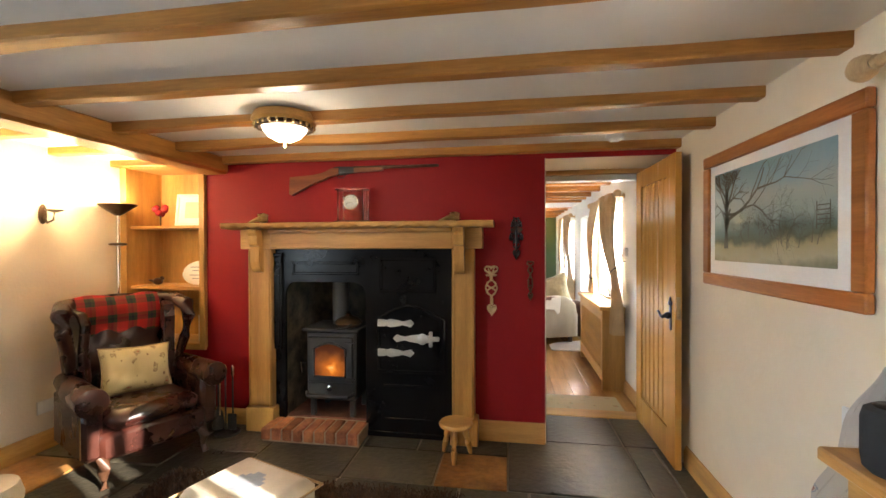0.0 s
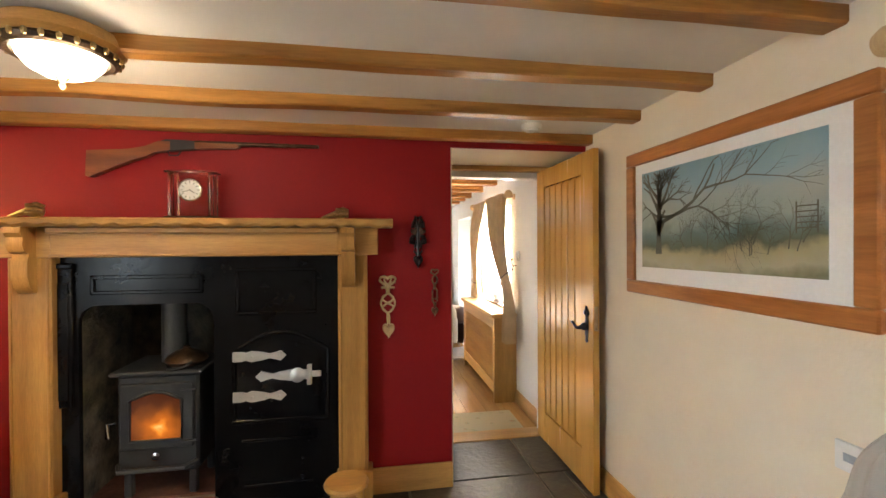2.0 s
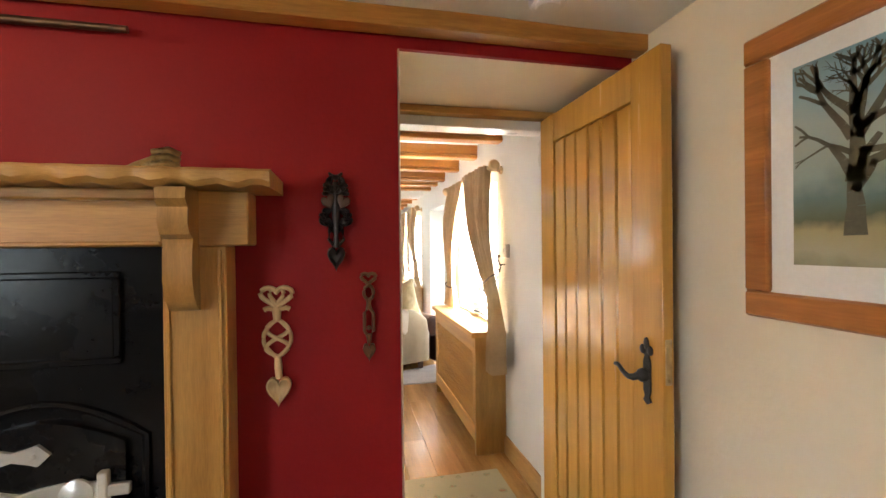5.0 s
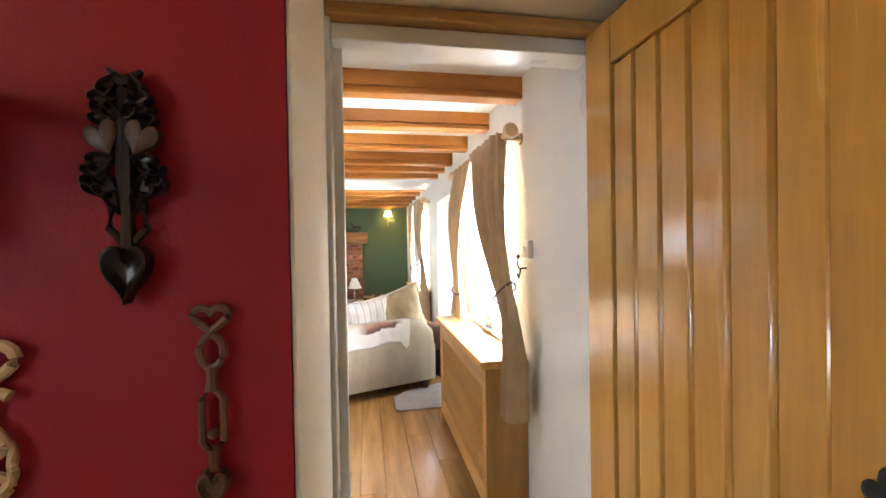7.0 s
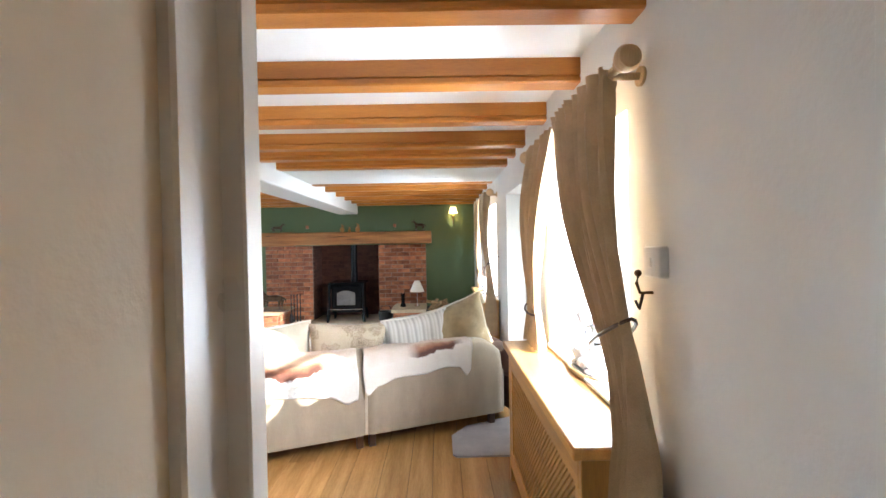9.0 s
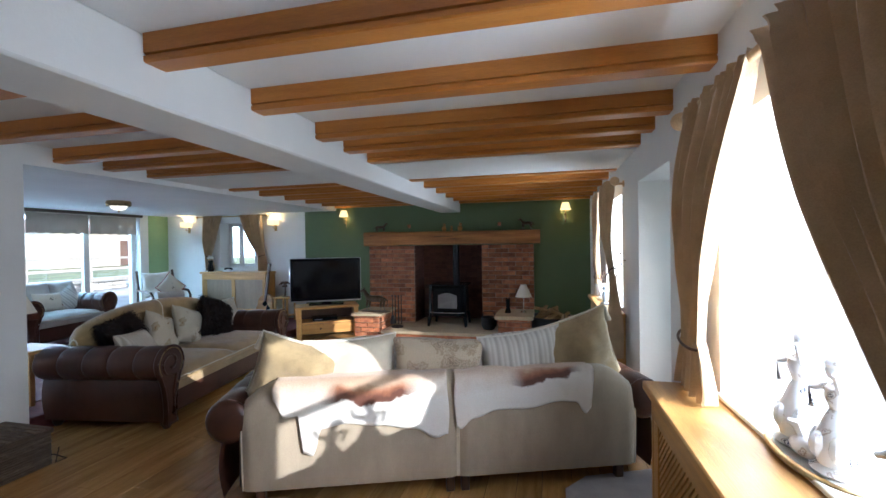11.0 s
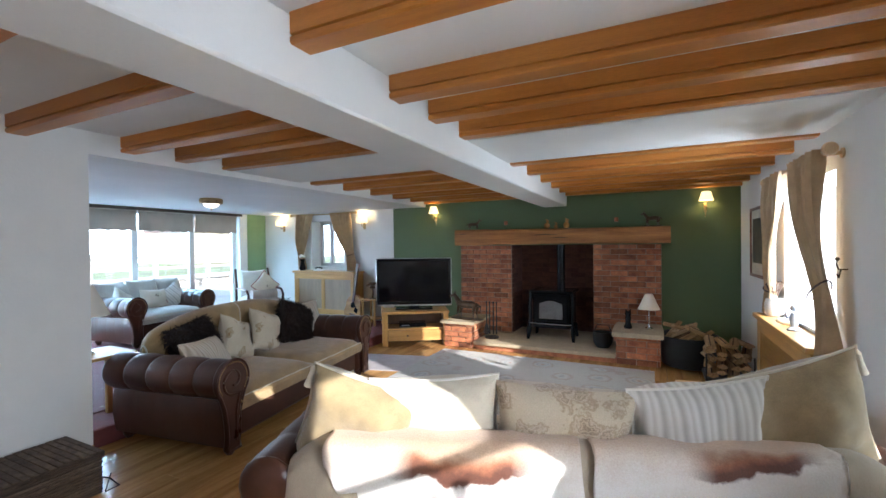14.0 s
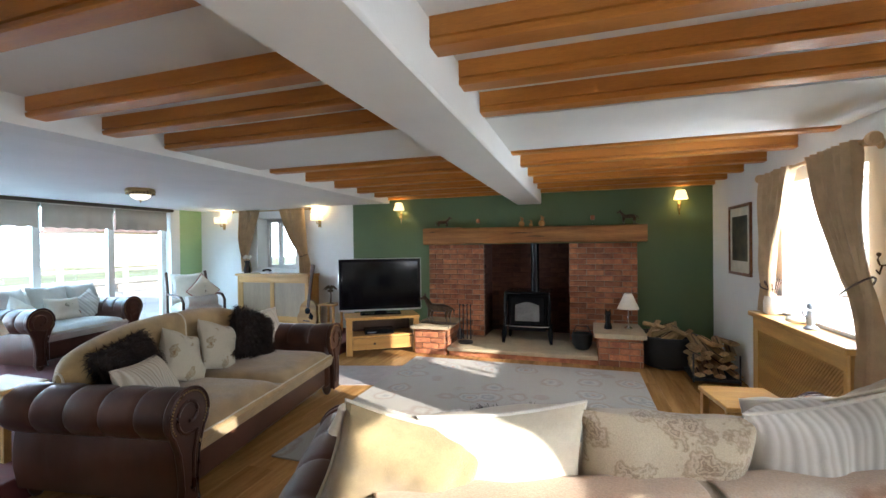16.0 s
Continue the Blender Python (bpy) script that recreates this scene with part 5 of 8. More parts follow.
part("ring", Geo().tube(loop(0.838, 1.238, 0.015, 0.022), 0.0052, 8, True), M_SPOONM, s3)
part("top_heart", Geo().tube([(x, YS, z) for x, z in heart(0.838, 1.284, 0.046, 0.036)], 0.0055, 8, True), M_SPOONM, s3)

# large framed print on the outer wall
pt = thing("framed_picture", pose(0, 0, 0), "large brown framed winter landscape print with a white mount", "picture")
XP = RX1
y0, y1, z0, z1 = 2.475, 3.60, 1.195, 1.90
fw = 0.065
for a, b, c, d in ((y0, y1, z1 - fw, z1), (y0, y1, z0, z0 + fw), (y0, y0 + fw, z0 + fw, z1 - fw), (y1 - fw, y1, z0 + fw, z1 - fw)):
    part("frame", Geo().box(XP - 0.032, XP - 0.002, a, b, c, d, 0.006), M_MAHOG, pt)
part("mount", Geo().box(XP - 0.018, XP - 0.006, y0 + fw - 0.003, y1 - fw + 0.003, z0 + fw - 0.003, z1 - fw + 0.003), M_PAPER, pt, "white card mount")
pr = part("print", Geo().box(XP - 0.021, XP - 0.018, y0 + 0.135, y1 - 0.12, z0 + 0.135, z1 - 0.115), M_PRINT, pt, "faded blue and olive landscape")
XI = XP - 0.0225


def twig(g, p, ang, ln, r, depth, rnd):
    """A crooked branch that bends over four short lengths and forks."""
    u = p
    for k in range(4):
        ang += rnd.uniform(-0.22, 0.22)
        q = (u[0] + ln / 4 * math.cos(ang), u[1] + ln / 4 * math.sin(ang))
        if not (y0 + 0.14 < q[0] < y1 - 0.125 and z0 + 0.14 < q[1] < z1 - 0.12):
            return
        nx, nz = -math.sin(ang), math.cos(ang)
        ra, rb = r * (1 - 0.12 * k), r * (0.88 - 0.12 * k)
        g.add([(XI, u[0] - nx * ra, u[1] - nz * ra), (XI, q[0] - nx * rb, q[1] - nz * rb), (XI, q[0] + nx * rb, q[1] + nz * rb), (XI, u[0] + nx * ra, u[1] + nz * ra)], [(0, 1, 2, 3)])
        if depth and k > 0 and rnd.random() < 0.6:
            twig(g, q, ang + rnd.choice((-1, 1)) * rnd.uniform(0.4, 0.9), ln * rnd.uniform(0.4, 0.7), r * 0.5, depth - 1, rnd)
        u = q
    if depth:
        for s in (-1, 1):
            twig(g, u, ang + s * rnd.uniform(0.2, 0.5), ln * rnd.uniform(0.6, 0.85), r * 0.5, depth - 1, rnd)


rnd = random.Random(12)
g = Geo()
YT = y1 - 0.245
for a, l, r, zz in ((90, 0.12, 0.022, 0.20), (93, 0.14, 0.019, 0.31), (130, 0.17, 0.010, 0.40), (155, 0.30, 0.010, 0.34), (172, 0.24, 0.007, 0.37), (60, 0.13, 0.009, 0.40), (40, 0.10, 0.006, 0.37), (100, 0.10, 0.011, 0.42)):
    twig(g, (YT + (0.006 if a < 90 else -0.006 if a > 95 else 0), z0 + zz), radians(a), l, r, 4 if a not in (90,) else 1, rnd)
for k in range(16):
    twig(g, (rnd.uniform(y0 + 0.2, y1 - 0.35), z0 + rnd.uniform(0.2, 0.27)), radians(90 + rnd.uniform(-30, 30)), rnd.uniform(0.03, 0.09), 0.0025, 3, rnd)
part("drawn_tree", g, M_INK, pr, smooth=False)
g = Geo()
for k in range(5):
    g.box(XI - 0.0004, XI, y0 + 0.16, y0 + 0.23, z0 + 0.29 + k * 0.017, z0 + 0.294 + k * 0.017)
for yy in (y0 + 0.16, y0 + 0.226):
    g.box(XI - 0.0004, XI, yy, yy + 0.005, z0 + 0.275, z0 + 0.375)
part("drawn_gate", g, M_INK, pr, smooth=False)

# smoke alarm
sa = thing("smoke_alarm", pose(1.36, 3.85, C1), "round white smoke alarm on the ceiling", "smoke alarm")
part("base", Geo().lathe([(0.05, -0.026), (0.056, -0.018), (0.058, 0)], 24), M_PLASTIC, sa)
part("vent", Geo().lathe([(0.034, -0.036), (0.036, -0.026)], 20), M_PLASTIC, sa)

# ceiling lamp
def bowl_lamp(m, label, s=1.0, power=0):
    th = thing("ceiling_light", m, label, "ceiling light")
    part("rose", Geo().lathe([(0.15 * s, -0.055 * s), (0.165 * s, -0.04 * s), (0.16 * s, -0.02 * s), (0.15 * s, 0)], 32), M_OAK_X if s == 1 else M_BRASS, th)
    rim = part("rim", Geo().tube([(0.132 * s * math.cos(a * math.pi / 16), 0.132 * s * math.sin(a * math.pi / 16), -0.064 * s) for a in range(32)], 0.017 * s, 8, True), M_BRONZE, th, "ornate pewter rim")
    for a in range(24):
        part("boss", Geo().ball((0.149 * s * math.cos(a * math.pi / 12), 0.149 * s * math.sin(a * math.pi / 12), -0.064 * s), 0.009 * s, 0.009 * s, 0.012 * s, 6, 4), M_BRASS, rim)
    part("glass_bowl", Geo().lathe([(0.004, -0.142 * s), (0.045 * s, -0.137 * s), (0.082 * s, -0.118 * s), (0.106 * s, -0.09 * s), (0.116 * s, -0.06 * s)], 32), M_BOWL, th, "lit frosted glass bowl")
    part("finial", Geo().lathe([(0.003, -0.175 * s), (0.01 * s, -0.165 * s), (0.006 * s, -0.158 * s), (0.012 * s, -0.148 * s), (0.02 * s, -0.14 * s)], 12), M_BRASS, th)
    return th


bowl_lamp(pose(-0.475, 3.07, C1 - 0.01), "flush ceiling light with a lit frosted bowl and ornate rim")
bulb(-0.475, 3.07, C1 - 0.2, 2.1, (1.0, 0.80, 0.55), 0.1)

# alcove shelves
al = thing("alcove_shelf", pose(0, 0, 0), "oak lined alcove bookcase with shelves of ornaments", "shelf")
AX0, AX1 = -2.44, -1.725
part("back_panel", Geo().box(AX0, AX1, 4.42, 4.44, 0.6, 2.08), M_OAK_Z, al)
part("side_panel", Geo().box(AX0 - 0.02, AX0, 4.07, 4.44, 0.6, 2.08), M_OAK_Z, al)
part("side_panel", Geo().box(AX1 - 0.02, AX1 - 0.0, 4.07, 4.419, 0.6, 2.08), M_OAK_Z, al)
part("top_panel", Geo().box(AX0, AX1, 4.07, 4.42, 2.06, 2.08), M_OAK_X, al)
for z in (0.60, 1.06, 1.56):
    part("shelf", Geo().box(AX0, AX1 - 0.02, 4.09, 4.42, z, z + 0.025, 0.003), M_OAK_X, al)
part("face_frame", Geo().box(AX1 - 0.05, AX1 + 0.0, 4.055, 4.078, 0.58, 2.08, 0.003), M_OAK_Z, al)
part("face_frame", Geo().box(AX0 - 0.04, AX1 - 0.05, 4.055, 4.078, 0.58, 0.63, 0.003), M_OAK_X, al)
part("face_frame", Geo().box(AX0 - 0.06, AX0, 4.055, 4.078, 0.63, 2.08, 0.003), M_OAK_Z, al)
structure("alcove_wall", Geo().box(-2.52, AX0 - 0.022, RED - 0.001, 4.5, 0.6, C1).box(AX0, AX1, 4.07, 4.5, 2.082, C1), M_CREAM, "cream wall beside the alcove", "wall")
fp2 = thing("photo_frame", pose(-2.0, 4.25, 1.585, -8, 0, 8), "white mounted photo frame leaning on the shelf", "frame")
for a, b, c, d in ((-0.14, 0.14, 0, 0.025), (-0.14, 0.14, 0.255, 0.28), (-0.14, -0.115, 0.025, 0.255), (0.115, 0.14, 0.025, 0.255)):
    part("border", Geo().box(a, b, -0.012, 0.012, c, d, 0.003), M_GLOSSW, fp2)
part("mount", Geo().box(-0.115, 0.115, -0.004, 0.004, 0.025, 0.255), M_PAPER, fp2)
part("image", Geo().box(-0.06, 0.06, -0.006, -0.004, 0.07, 0.21), M_CREAMF, fp2)
pl = thing("plate", pose(-1.95, 4.27, 1.087, -14, 0, 6), "white oval printed plate standing on the shelf", "plate")
part("dish", Geo().prism([(0.15 * math.cos(2 * math.pi * i / 28), 0.10 + 0.10 * math.sin(2 * math.pi * i / 28)) for i in range(28)], -0.006, 0.006, UPRIGHT), M_PLASTIC, pl)
part("rim", Geo().tube([(0.15 * math.cos(2 * math.pi * i / 28), 0.0, 0.10 + 0.10 * math.sin(2 * math.pi * i / 28)) for i in range(28)], 0.008, 6, True), M_PLASTIC, pl)
for z, w in ((0.15, 0.09), (0.12, 0.07), (0.08, 0.09), (0.05, 0.06)):
    part("print_bar", Geo().box(-w, w, -0.0075, -0.006, z - 0.004, z + 0.004), M_BLUEGREY, pl)
solid("carved_bird", Geo().ball((0, 0, 0.03), 0.045, 0.03, 0.03).ball((0.04, 0, 0.055), 0.018).tube([(-0.04, 0, 0.03), (-0.09, 0, 0.04)], [0.015, 0.004]), M_DARKWOOD, "small dark carved bird on the shelf", "ornament", m=pose(-2.3, 4.22, 1.085))
rs = thing("red_flower_ornament", pose(-2.27, 4.22, 1.585), "red glass flower ornament on the shelf", "ornament")
part("stem", Geo().cyl((0, 0, 0), (0, 0, 0.12), 0.006), M_DARKWOOD, rs)
for i in range(6):
    part("petal", Geo().ball((0.04 * math.cos(i), 0.03 * math.sin(i), 0.14 + 0.03 * math.sin(i * 2.3)), 0.035, 0.02, 0.028, 10, 6), M_RED, rs)
for i, (h, w, m_) in enumerate(((0.22, 0.03, M_CREAMF), (0.2, 0.035, M_RED), (0.24, 0.028, M_PAPER))):
    solid("book", Geo().box(0, w, 0, 0.16, 0, h, 0.003), m_, "worn hardback book on the bottom shelf", "book", "", "books", pose(-1.86 + i * 0.037, 4.15, 0.626))

# wall sconces and uplighter
for y in (3.05, 3.47):
    ws = thing("wall_sconce", pose(LX, y, 1.66), "iron candle wall sconce, lit, on the cream wall", "wall light", "candle sconces")
    part("back_plate", Geo().ball((0.012, 0, -0.02), 0.012, 0.03, 0.07, 12, 8), M_BRONZE, ws)
    part("arm", Geo().tube([(0.01, 0, -0.03), (0.05, 0.0, -0.08), (0.10, 0, -0.06), (0.11, 0, 0.0)], 0.008, 8), M_BRONZE, ws)
    part("drip_pan", Geo().lathe([(0.012, -0.01), (0.05, 0.004), (0.052, 0.01), (0.014, 0.006)], 16, pose(0.11, 0, 0)), M_BRONZE, ws)
    cd = part("candle_tube", Geo().cyl((0.11, 0, 0.005), (0.11, 0, 0.09), 0.013), M_CREAMF, ws)
    part("flame_bulb", Geo().ball((0.11, 0, 0.125), 0.017, 0.017, 0.035, 12, 8), M_BULB, cd, "glowing candle bulb")
    bulb(LX + 0.16, y, 1.80, 2.5, (1.0, 0.70, 0.36), 0.03)
fl = thing("floor_lamp", pose(-2.38, 3.92, 0), "slim steel uplighter floor lamp behind the armchair", "floor lamp")
part("base", Geo().lathe([(0.13, 0), (0.13, 0.015), (0.02, 0.03)], 24), M_CHROME, fl)
part("pole", Geo().cyl((0, 0, 0.02), (0, 0, 1.68), 0.012), M_CHROME, fl)
part("collar", Geo().lathe([(0.012, 1.42), (0.06, 1.425), (0.06, 1.44), (0.012, 1.445)], 18), M_BRONZE, fl)
part("shade", Geo().lathe([(0.02, 1.66), (0.05, 1.68), (0.135, 1.745), (0.13, 1.75), (0.05, 1.70)], 24, cap=False), M_BRONZE, fl)
bulb(-2.38, 3.92, 1.80, 2.5, (1.0, 0.74, 0.40), 0.05)

# wing armchair
AC = pose(-1.83, 3.52, 0, 0, 0, 64) @ Matrix.Scale(0.92, 4)
ac = thing("wing_armchair", AC, "oxblood leather wing armchair with rolled arms", "armchair")


def roll(pts, r, n=14):
    return Geo().tube(pts, r, n)


seat = part("seat_base", Geo().box(-0.33, 0.33, -0.38, 0.32, 0.16, 0.34, 0.03), M_OXBLOOD, ac)
part("seat_cushion", Geo().box(-0.285, 0.285, -0.40, 0.26, 0.33, 0.47, 0.05), M_OXBLOOD, ac)
soften(ac.children[-1], 0.03, 3)


def back_fn(u, v):
    a = 2 * u - 1
    z = 0.36 + 0.70 * v
    y = 0.20 + 0.14 * v - 0.02 * (1 - a * a) + 0.012 * math.cos(6 * math.pi * u) * math.sin(5 * math.pi * v)
    return (a * (0.30 - 0.02 * v), y, z + 0.03 * (1 - a * a) * v)


g = Geo().grid(back_fn, 18, 18).grid(lambda u, v: (lambda p: (p[0], p[1] + 0.12 - 0.04 * v, p[2]))(back_fn(1 - u, v)), 18, 18)
part("backrest", g.tube([(a / 8 * 0.29, 0.40, 1.075 + 0.03 * (1 - (a / 8) ** 2)) for a in range(-8, 9)], 0.06, 10), M_OXBLOOD, ac)
for s in (-1, 1):
    wing = [(0.0, 0.40), (0.14, 0.42), (0.19, 0.60), (0.16, 0.80), (0.19, 0.98), (0.14, 1.07), (-0.06, 1.10), (-0.12, 0.9)]
    mw = Matrix.Translation((s * 0.31, 0.26, 0)) @ Matrix.Rotation(s * radians(-14), 4, "Z") @ Matrix(((0, 0, 1, 0), (-1, 0, 0, 0), (0, 1, 0, 0), (0, 0, 0, 1)))
    part("wing", Geo().prism(wing, -0.035, 0.035, mw), M_OXBLOOD, ac)
    soften(ac.children[-1], 0.022, 3)
    part("wing_roll", roll([(s * 0.34, 0.12, 0.62), (s * 0.37, 0.07, 0.80), (s * 0.40, 0.06, 0.97), (s * 0.40, 0.10, 1.06), (s * 0.36, 0.24, 1.11), (s * 0.28, 0.38, 1.11)], [0.03, 0.04, 0.05, 0.058, 0.05, 0.045]), M_OXBLOOD, ac)
    part("arm", Geo().box(s * 0.36 - 0.06, s * 0.36 + 0.06, -0.36, 0.22, 0.18, 0.56, 0.03), M_OXBLOOD, ac)
    ar = part("arm_roll", roll([(s * 0.375, -0.40, 0.57), (s * 0.375, -0.1, 0.58), (s * 0.36, 0.2, 0.60)], [0.085, 0.08, 0.06], 18), M_OXBLOOD, ac)
    part("arm_face", Geo().lathe([(0.09, 0), (0.088, 0.02), (0.05, 0.03), (0.02, 0.032)], 20, pose(s * 0.375, -0.395, 0.57, 90)), M_OXBLOOD, ar)
    part("stud_row", Geo().tube([(s * 0.375 + 0.052 * s, -0.374, 0.50 - 0.016 * k) for k in range(18)], 0.005, 5), M_BRASS, ar)
    part("front_leg", Geo().tube([(s * 0.30, -0.34, 0.18), (s * 0.31, -0.38, 0.12), (s * 0.305, -0.36, 0.05), (s * 0.31, -0.39, 0.0)], [0.04, 0.035, 0.018, 0.026], 10), M_DARKWOOD, ac)
    part("rear_leg", Geo().tube([(s * 0.28, 0.3, 0.2), (s * 0.28, 0.38, 0.0)], [0.03, 0.02], 8), M_DARKWOOD, ac)
bl = thing("tartan_blanket", AC, "red and green tartan wool blanket over the chair back", "blanket")
part("cloth", Geo().grid(lambda u, v: (-0.27 + 0.54 * u, 0.30 - 0.035 * math.sin(math.pi * min(1, v * 1.4)) + (0.25 * max(0, v - 0.62)), 0.84 + 0.37 * min(v, 0.75) / 0.75 * 0.86 + 0.012 * math.sin(9 * u) - 0.1 * max(0, v - 0.85)), 24, 16), M_TARTAN, bl)
cushion(AC @ pose(0, -0.04, 0.47) @ pose(0, 0, 0, -20, 4, 0), 0.46, 0.34, 0.15, M_HUNT, "cream cushion printed with a hunting scene on the armchair", 3, M_GOLDF)

# fire irons
fi = thing("fire_irons", pose(-1.42, 3.90, 0), "black fire iron set on a stand by the hearth", "fire irons")
part("base", Geo().lathe([(0.09, 0), (0.09, 0.015), (0.02, 0.03)], 18), M_IRON, fi)
for i, x in enumerate((-0.06, 0.0, 0.06)):
    tl = part("tool", Geo().cyl((x, -0.02, 0.03), (x, -0.02, 0.46), 0.006), M_IRON, fi)
    part("tool_knob", Geo().lathe([(0.006, 0.44), (0.014, 0.46), (0.009, 0.48), (0.014, 0.50), (0.004, 0.525)], 10, pose(x, -0.02, 0)), M_CHROME, tl)
part("brush", Geo().lathe([(0.02, 0.03), (0.045, 0.05), (0.03, 0.16), (0.01, 0.2)], 12, pose(-0.06, -0.02, 0)), M_IRON, fi)
part("shovel", Geo().box(0.02, 0.09, -0.03, -0.015, 0.04, 0.16, 0.005), M_IRON, fi)

# milking stool
ms = thing("milking_stool", pose(0.335, 3.80, 0), "small turned oak stool with a round seat", "stool")
part("seat", Geo().lathe([(0.09, 0.205), (0.11, 0.213), (0.114, 0.225), (0.105, 0.238), (0.06, 0.236)], 28), M_OAK_X, ms)
for a in (35, 145, 270):
    c, s = math.cos(radians(a)), math.sin(radians(a))
    prof = [(0.012, 0), (0.016, 0.03), (0.021, 0.08), (0.014, 0.085), (0.02, 0.095), (0.014, 0.105), (0.022, 0.14), (0.014, 0.2), (0.012, 0.21)]
    d = Vector((-c * 0.05, -s * 0.05, 0.21))
    part("leg", Geo().lathe(prof, 12, Matrix.Translation((c * 0.112, s * 0.112, 0)) @ d.to_track_quat("Z", "Y").to_matrix().to_4x4()), M_OAK_Z, ms)

# footstool, pouffe and shaggy rug
ft = thing("footstool", pose(-0.52, 2.80, 0, 0, 0, -20), "cream upholstered footstool with a grey star motif", "footstool")
part("cushion_top", Geo().box(-0.27, 0.27, -0.22, 0.22, 0.16, 0.31, 0.06), M_CREAMF, ft)
soften(ft.children[-1], 0.03, 3)
part("piping", Geo().tube([(-0.262, -0.212, 0.265), (0.262, -0.212, 0.265), (0.262, 0.212, 0.265), (-0.262, 0.212, 0.265)], 0.007, 6, True), M_GOLDF, ft)
mt = part("star_motif", Geo().box(-0.03, 0.03, -0.08, 0.08, 0.309, 0.3125).box(-0.08, 0.08, -0.03, 0.03, 0.309, 0.312).box(-0.055, 0.055, -0.055, 0.055, 0.309, 0.3115), M_BLUEGREY, ft, "grey woven star")
for x in (-0.2, 0.2):
    for y in (-0.15, 0.15):
        part("leg", Geo().lathe([(0.018, 0), (0.025, 0.1), (0.03, 0.17)], 12, pose(x, y, 0)), M_DARKWOOD, ft)
pf = thing("pouffe", pose(-1.93, 2.72, 0), "round cream cloth pouffe", "pouffe")
part("body", Geo().lathe([(0.11, 0.0), (0.15, 0.05), (0.16, 0.13), (0.14, 0.20), (0.08, 0.225), (0.02, 0.228)], 24), M_CREAMF, pf)
rug = thing("shaggy_rug", pose(0, 0, 0), "dark brown shaggy rug on the slate floor", "rug")
part("backing", Geo().box(-1.35, 0.40, 1.5, 3.32, 0.002, 0.012, 0.003), M_SHAG, rug)
rr = random.Random(17)
g = Geo()
for i in range(16000):
    x, y = rr.uniform(-1.37, 0.42), rr.uniform(2.1, 3.34)
    a, l = rr.uniform(0, 6.3), rr.uniform(0.02, 0.05)
    dx, dy = math.cos(a), math.sin(a)
    w = 0.004
    h = rr.uniform(0.018, 0.045)
    g.add([(x - dy * w, y + dx * w, 0.01), (x + dy * w, y - dx * w, 0.01), (x + dx * l * 0.5 + dy * w, y + dy * l * 0.5 - dx * w, h), (x + dx * l * 0.5 - dy * w, y + dy * l * 0.5 + dx * w, h), (x + dx * l, y + dy * l, h * 0.7)],
          [(0, 1, 2, 3), (3, 2, 4)])
tagged(part("pile", g, M_SHAG, rug, smooth=False), kind="stuff")

# sockets, switch, dresser corner with loudspeaker and bundled cloth
so = thing("wall_socket", pose(LX, 3.50, 0.30), "white double wall socket", "socket")
part("plate", Geo().box(0, 0.01, -0.075, 0.075, -0.045, 0.045, 0.003), M_PLASTIC, so)
so = thing("wall_socket", pose(RX1, 2.557, 0.828), "white wall plate with a grey blank", "socket")
part("plate", Geo().box(-0.012, 0, -0.045, 0.045, -0.042, 0.042, 0.003), M_PLASTIC, so)
part("blank", Geo().box(-0.014, -0.011, -0.022, 0.02, -0.012, 0.012, 0.001), M_BLUEGREY, so)
db = thing("oak_dresser", pose(0, 0, 0), "oak low dresser under the window", "dresser")
part("top", Geo().box(1.545, 1.80, 1.1, 2.32, 0.81, 0.85, 0.006), M_OAK_Y, db)
part("carcass", Geo().box(1.595, 1.79, 1.12, 2.28, 0.0, 0.808, 0.004), M_OAK_Y, db)
sk = thing("loudspeaker", pose(1.625, 2.17, 0.85), "charcoal cloth covered rounded loudspeaker on the dresser", "loudspeaker")
part("body", Geo().lathe([(0.05, 0), (0.062, 0.012), (0.066, 0.04), (0.066, 0.13), (0.06, 0.155), (0.045, 0.165)], 28), M_SPEAKER, sk)
part("top_disc", Geo().lathe([(0.044, 0.165), (0.04, 0.168)], 24), M_BLACK, sk)
cb = thing("bundled_curtain", pose(1.735, 2.56, 0.45), "bundled printed curtain cloth hanging beside the dresser", "curtain")
part("cloth", Geo().grid(lambda u, v: (0.02 - 0.05 * math.sin(3.1 * u) * (1 - 0.4 * v) - 0.012 * math.sin(19 * u + 4 * v), -0.16 + 0.26 * u * (0.55 + 0.45 * math.cos(2.2 * v)) + 0.02 * math.sin(11 * v) - 0.10 * v, 0.62 * v), 30, 20), M_BUNDLE, cb)
rd = thing("curtain_rod", pose(RX1 - 0.09, 0, 1.93), "turned pale wooden curtain rod end", "curtain rod", "curtain rods")
part("pole", Geo().cyl((0, 0.5, 0), (0, 2.36, 0), 0.016), M_SPOONL, rd)
part("finial", Geo().lathe([(0.016, 0), (0.022, 0.01), (0.018, 0.02), (0.036, 0.045), (0.04, 0.065), (0.03, 0.085), (0.01, 0.093)], 18, pose(0, 2.35, 0, -90)), M_SPOONL, rd)
part("bracket", Geo().cyl((0, 2.30, -0.01), (0.09, 2.30, -0.01), 0.014), M_SPOONL, rd)


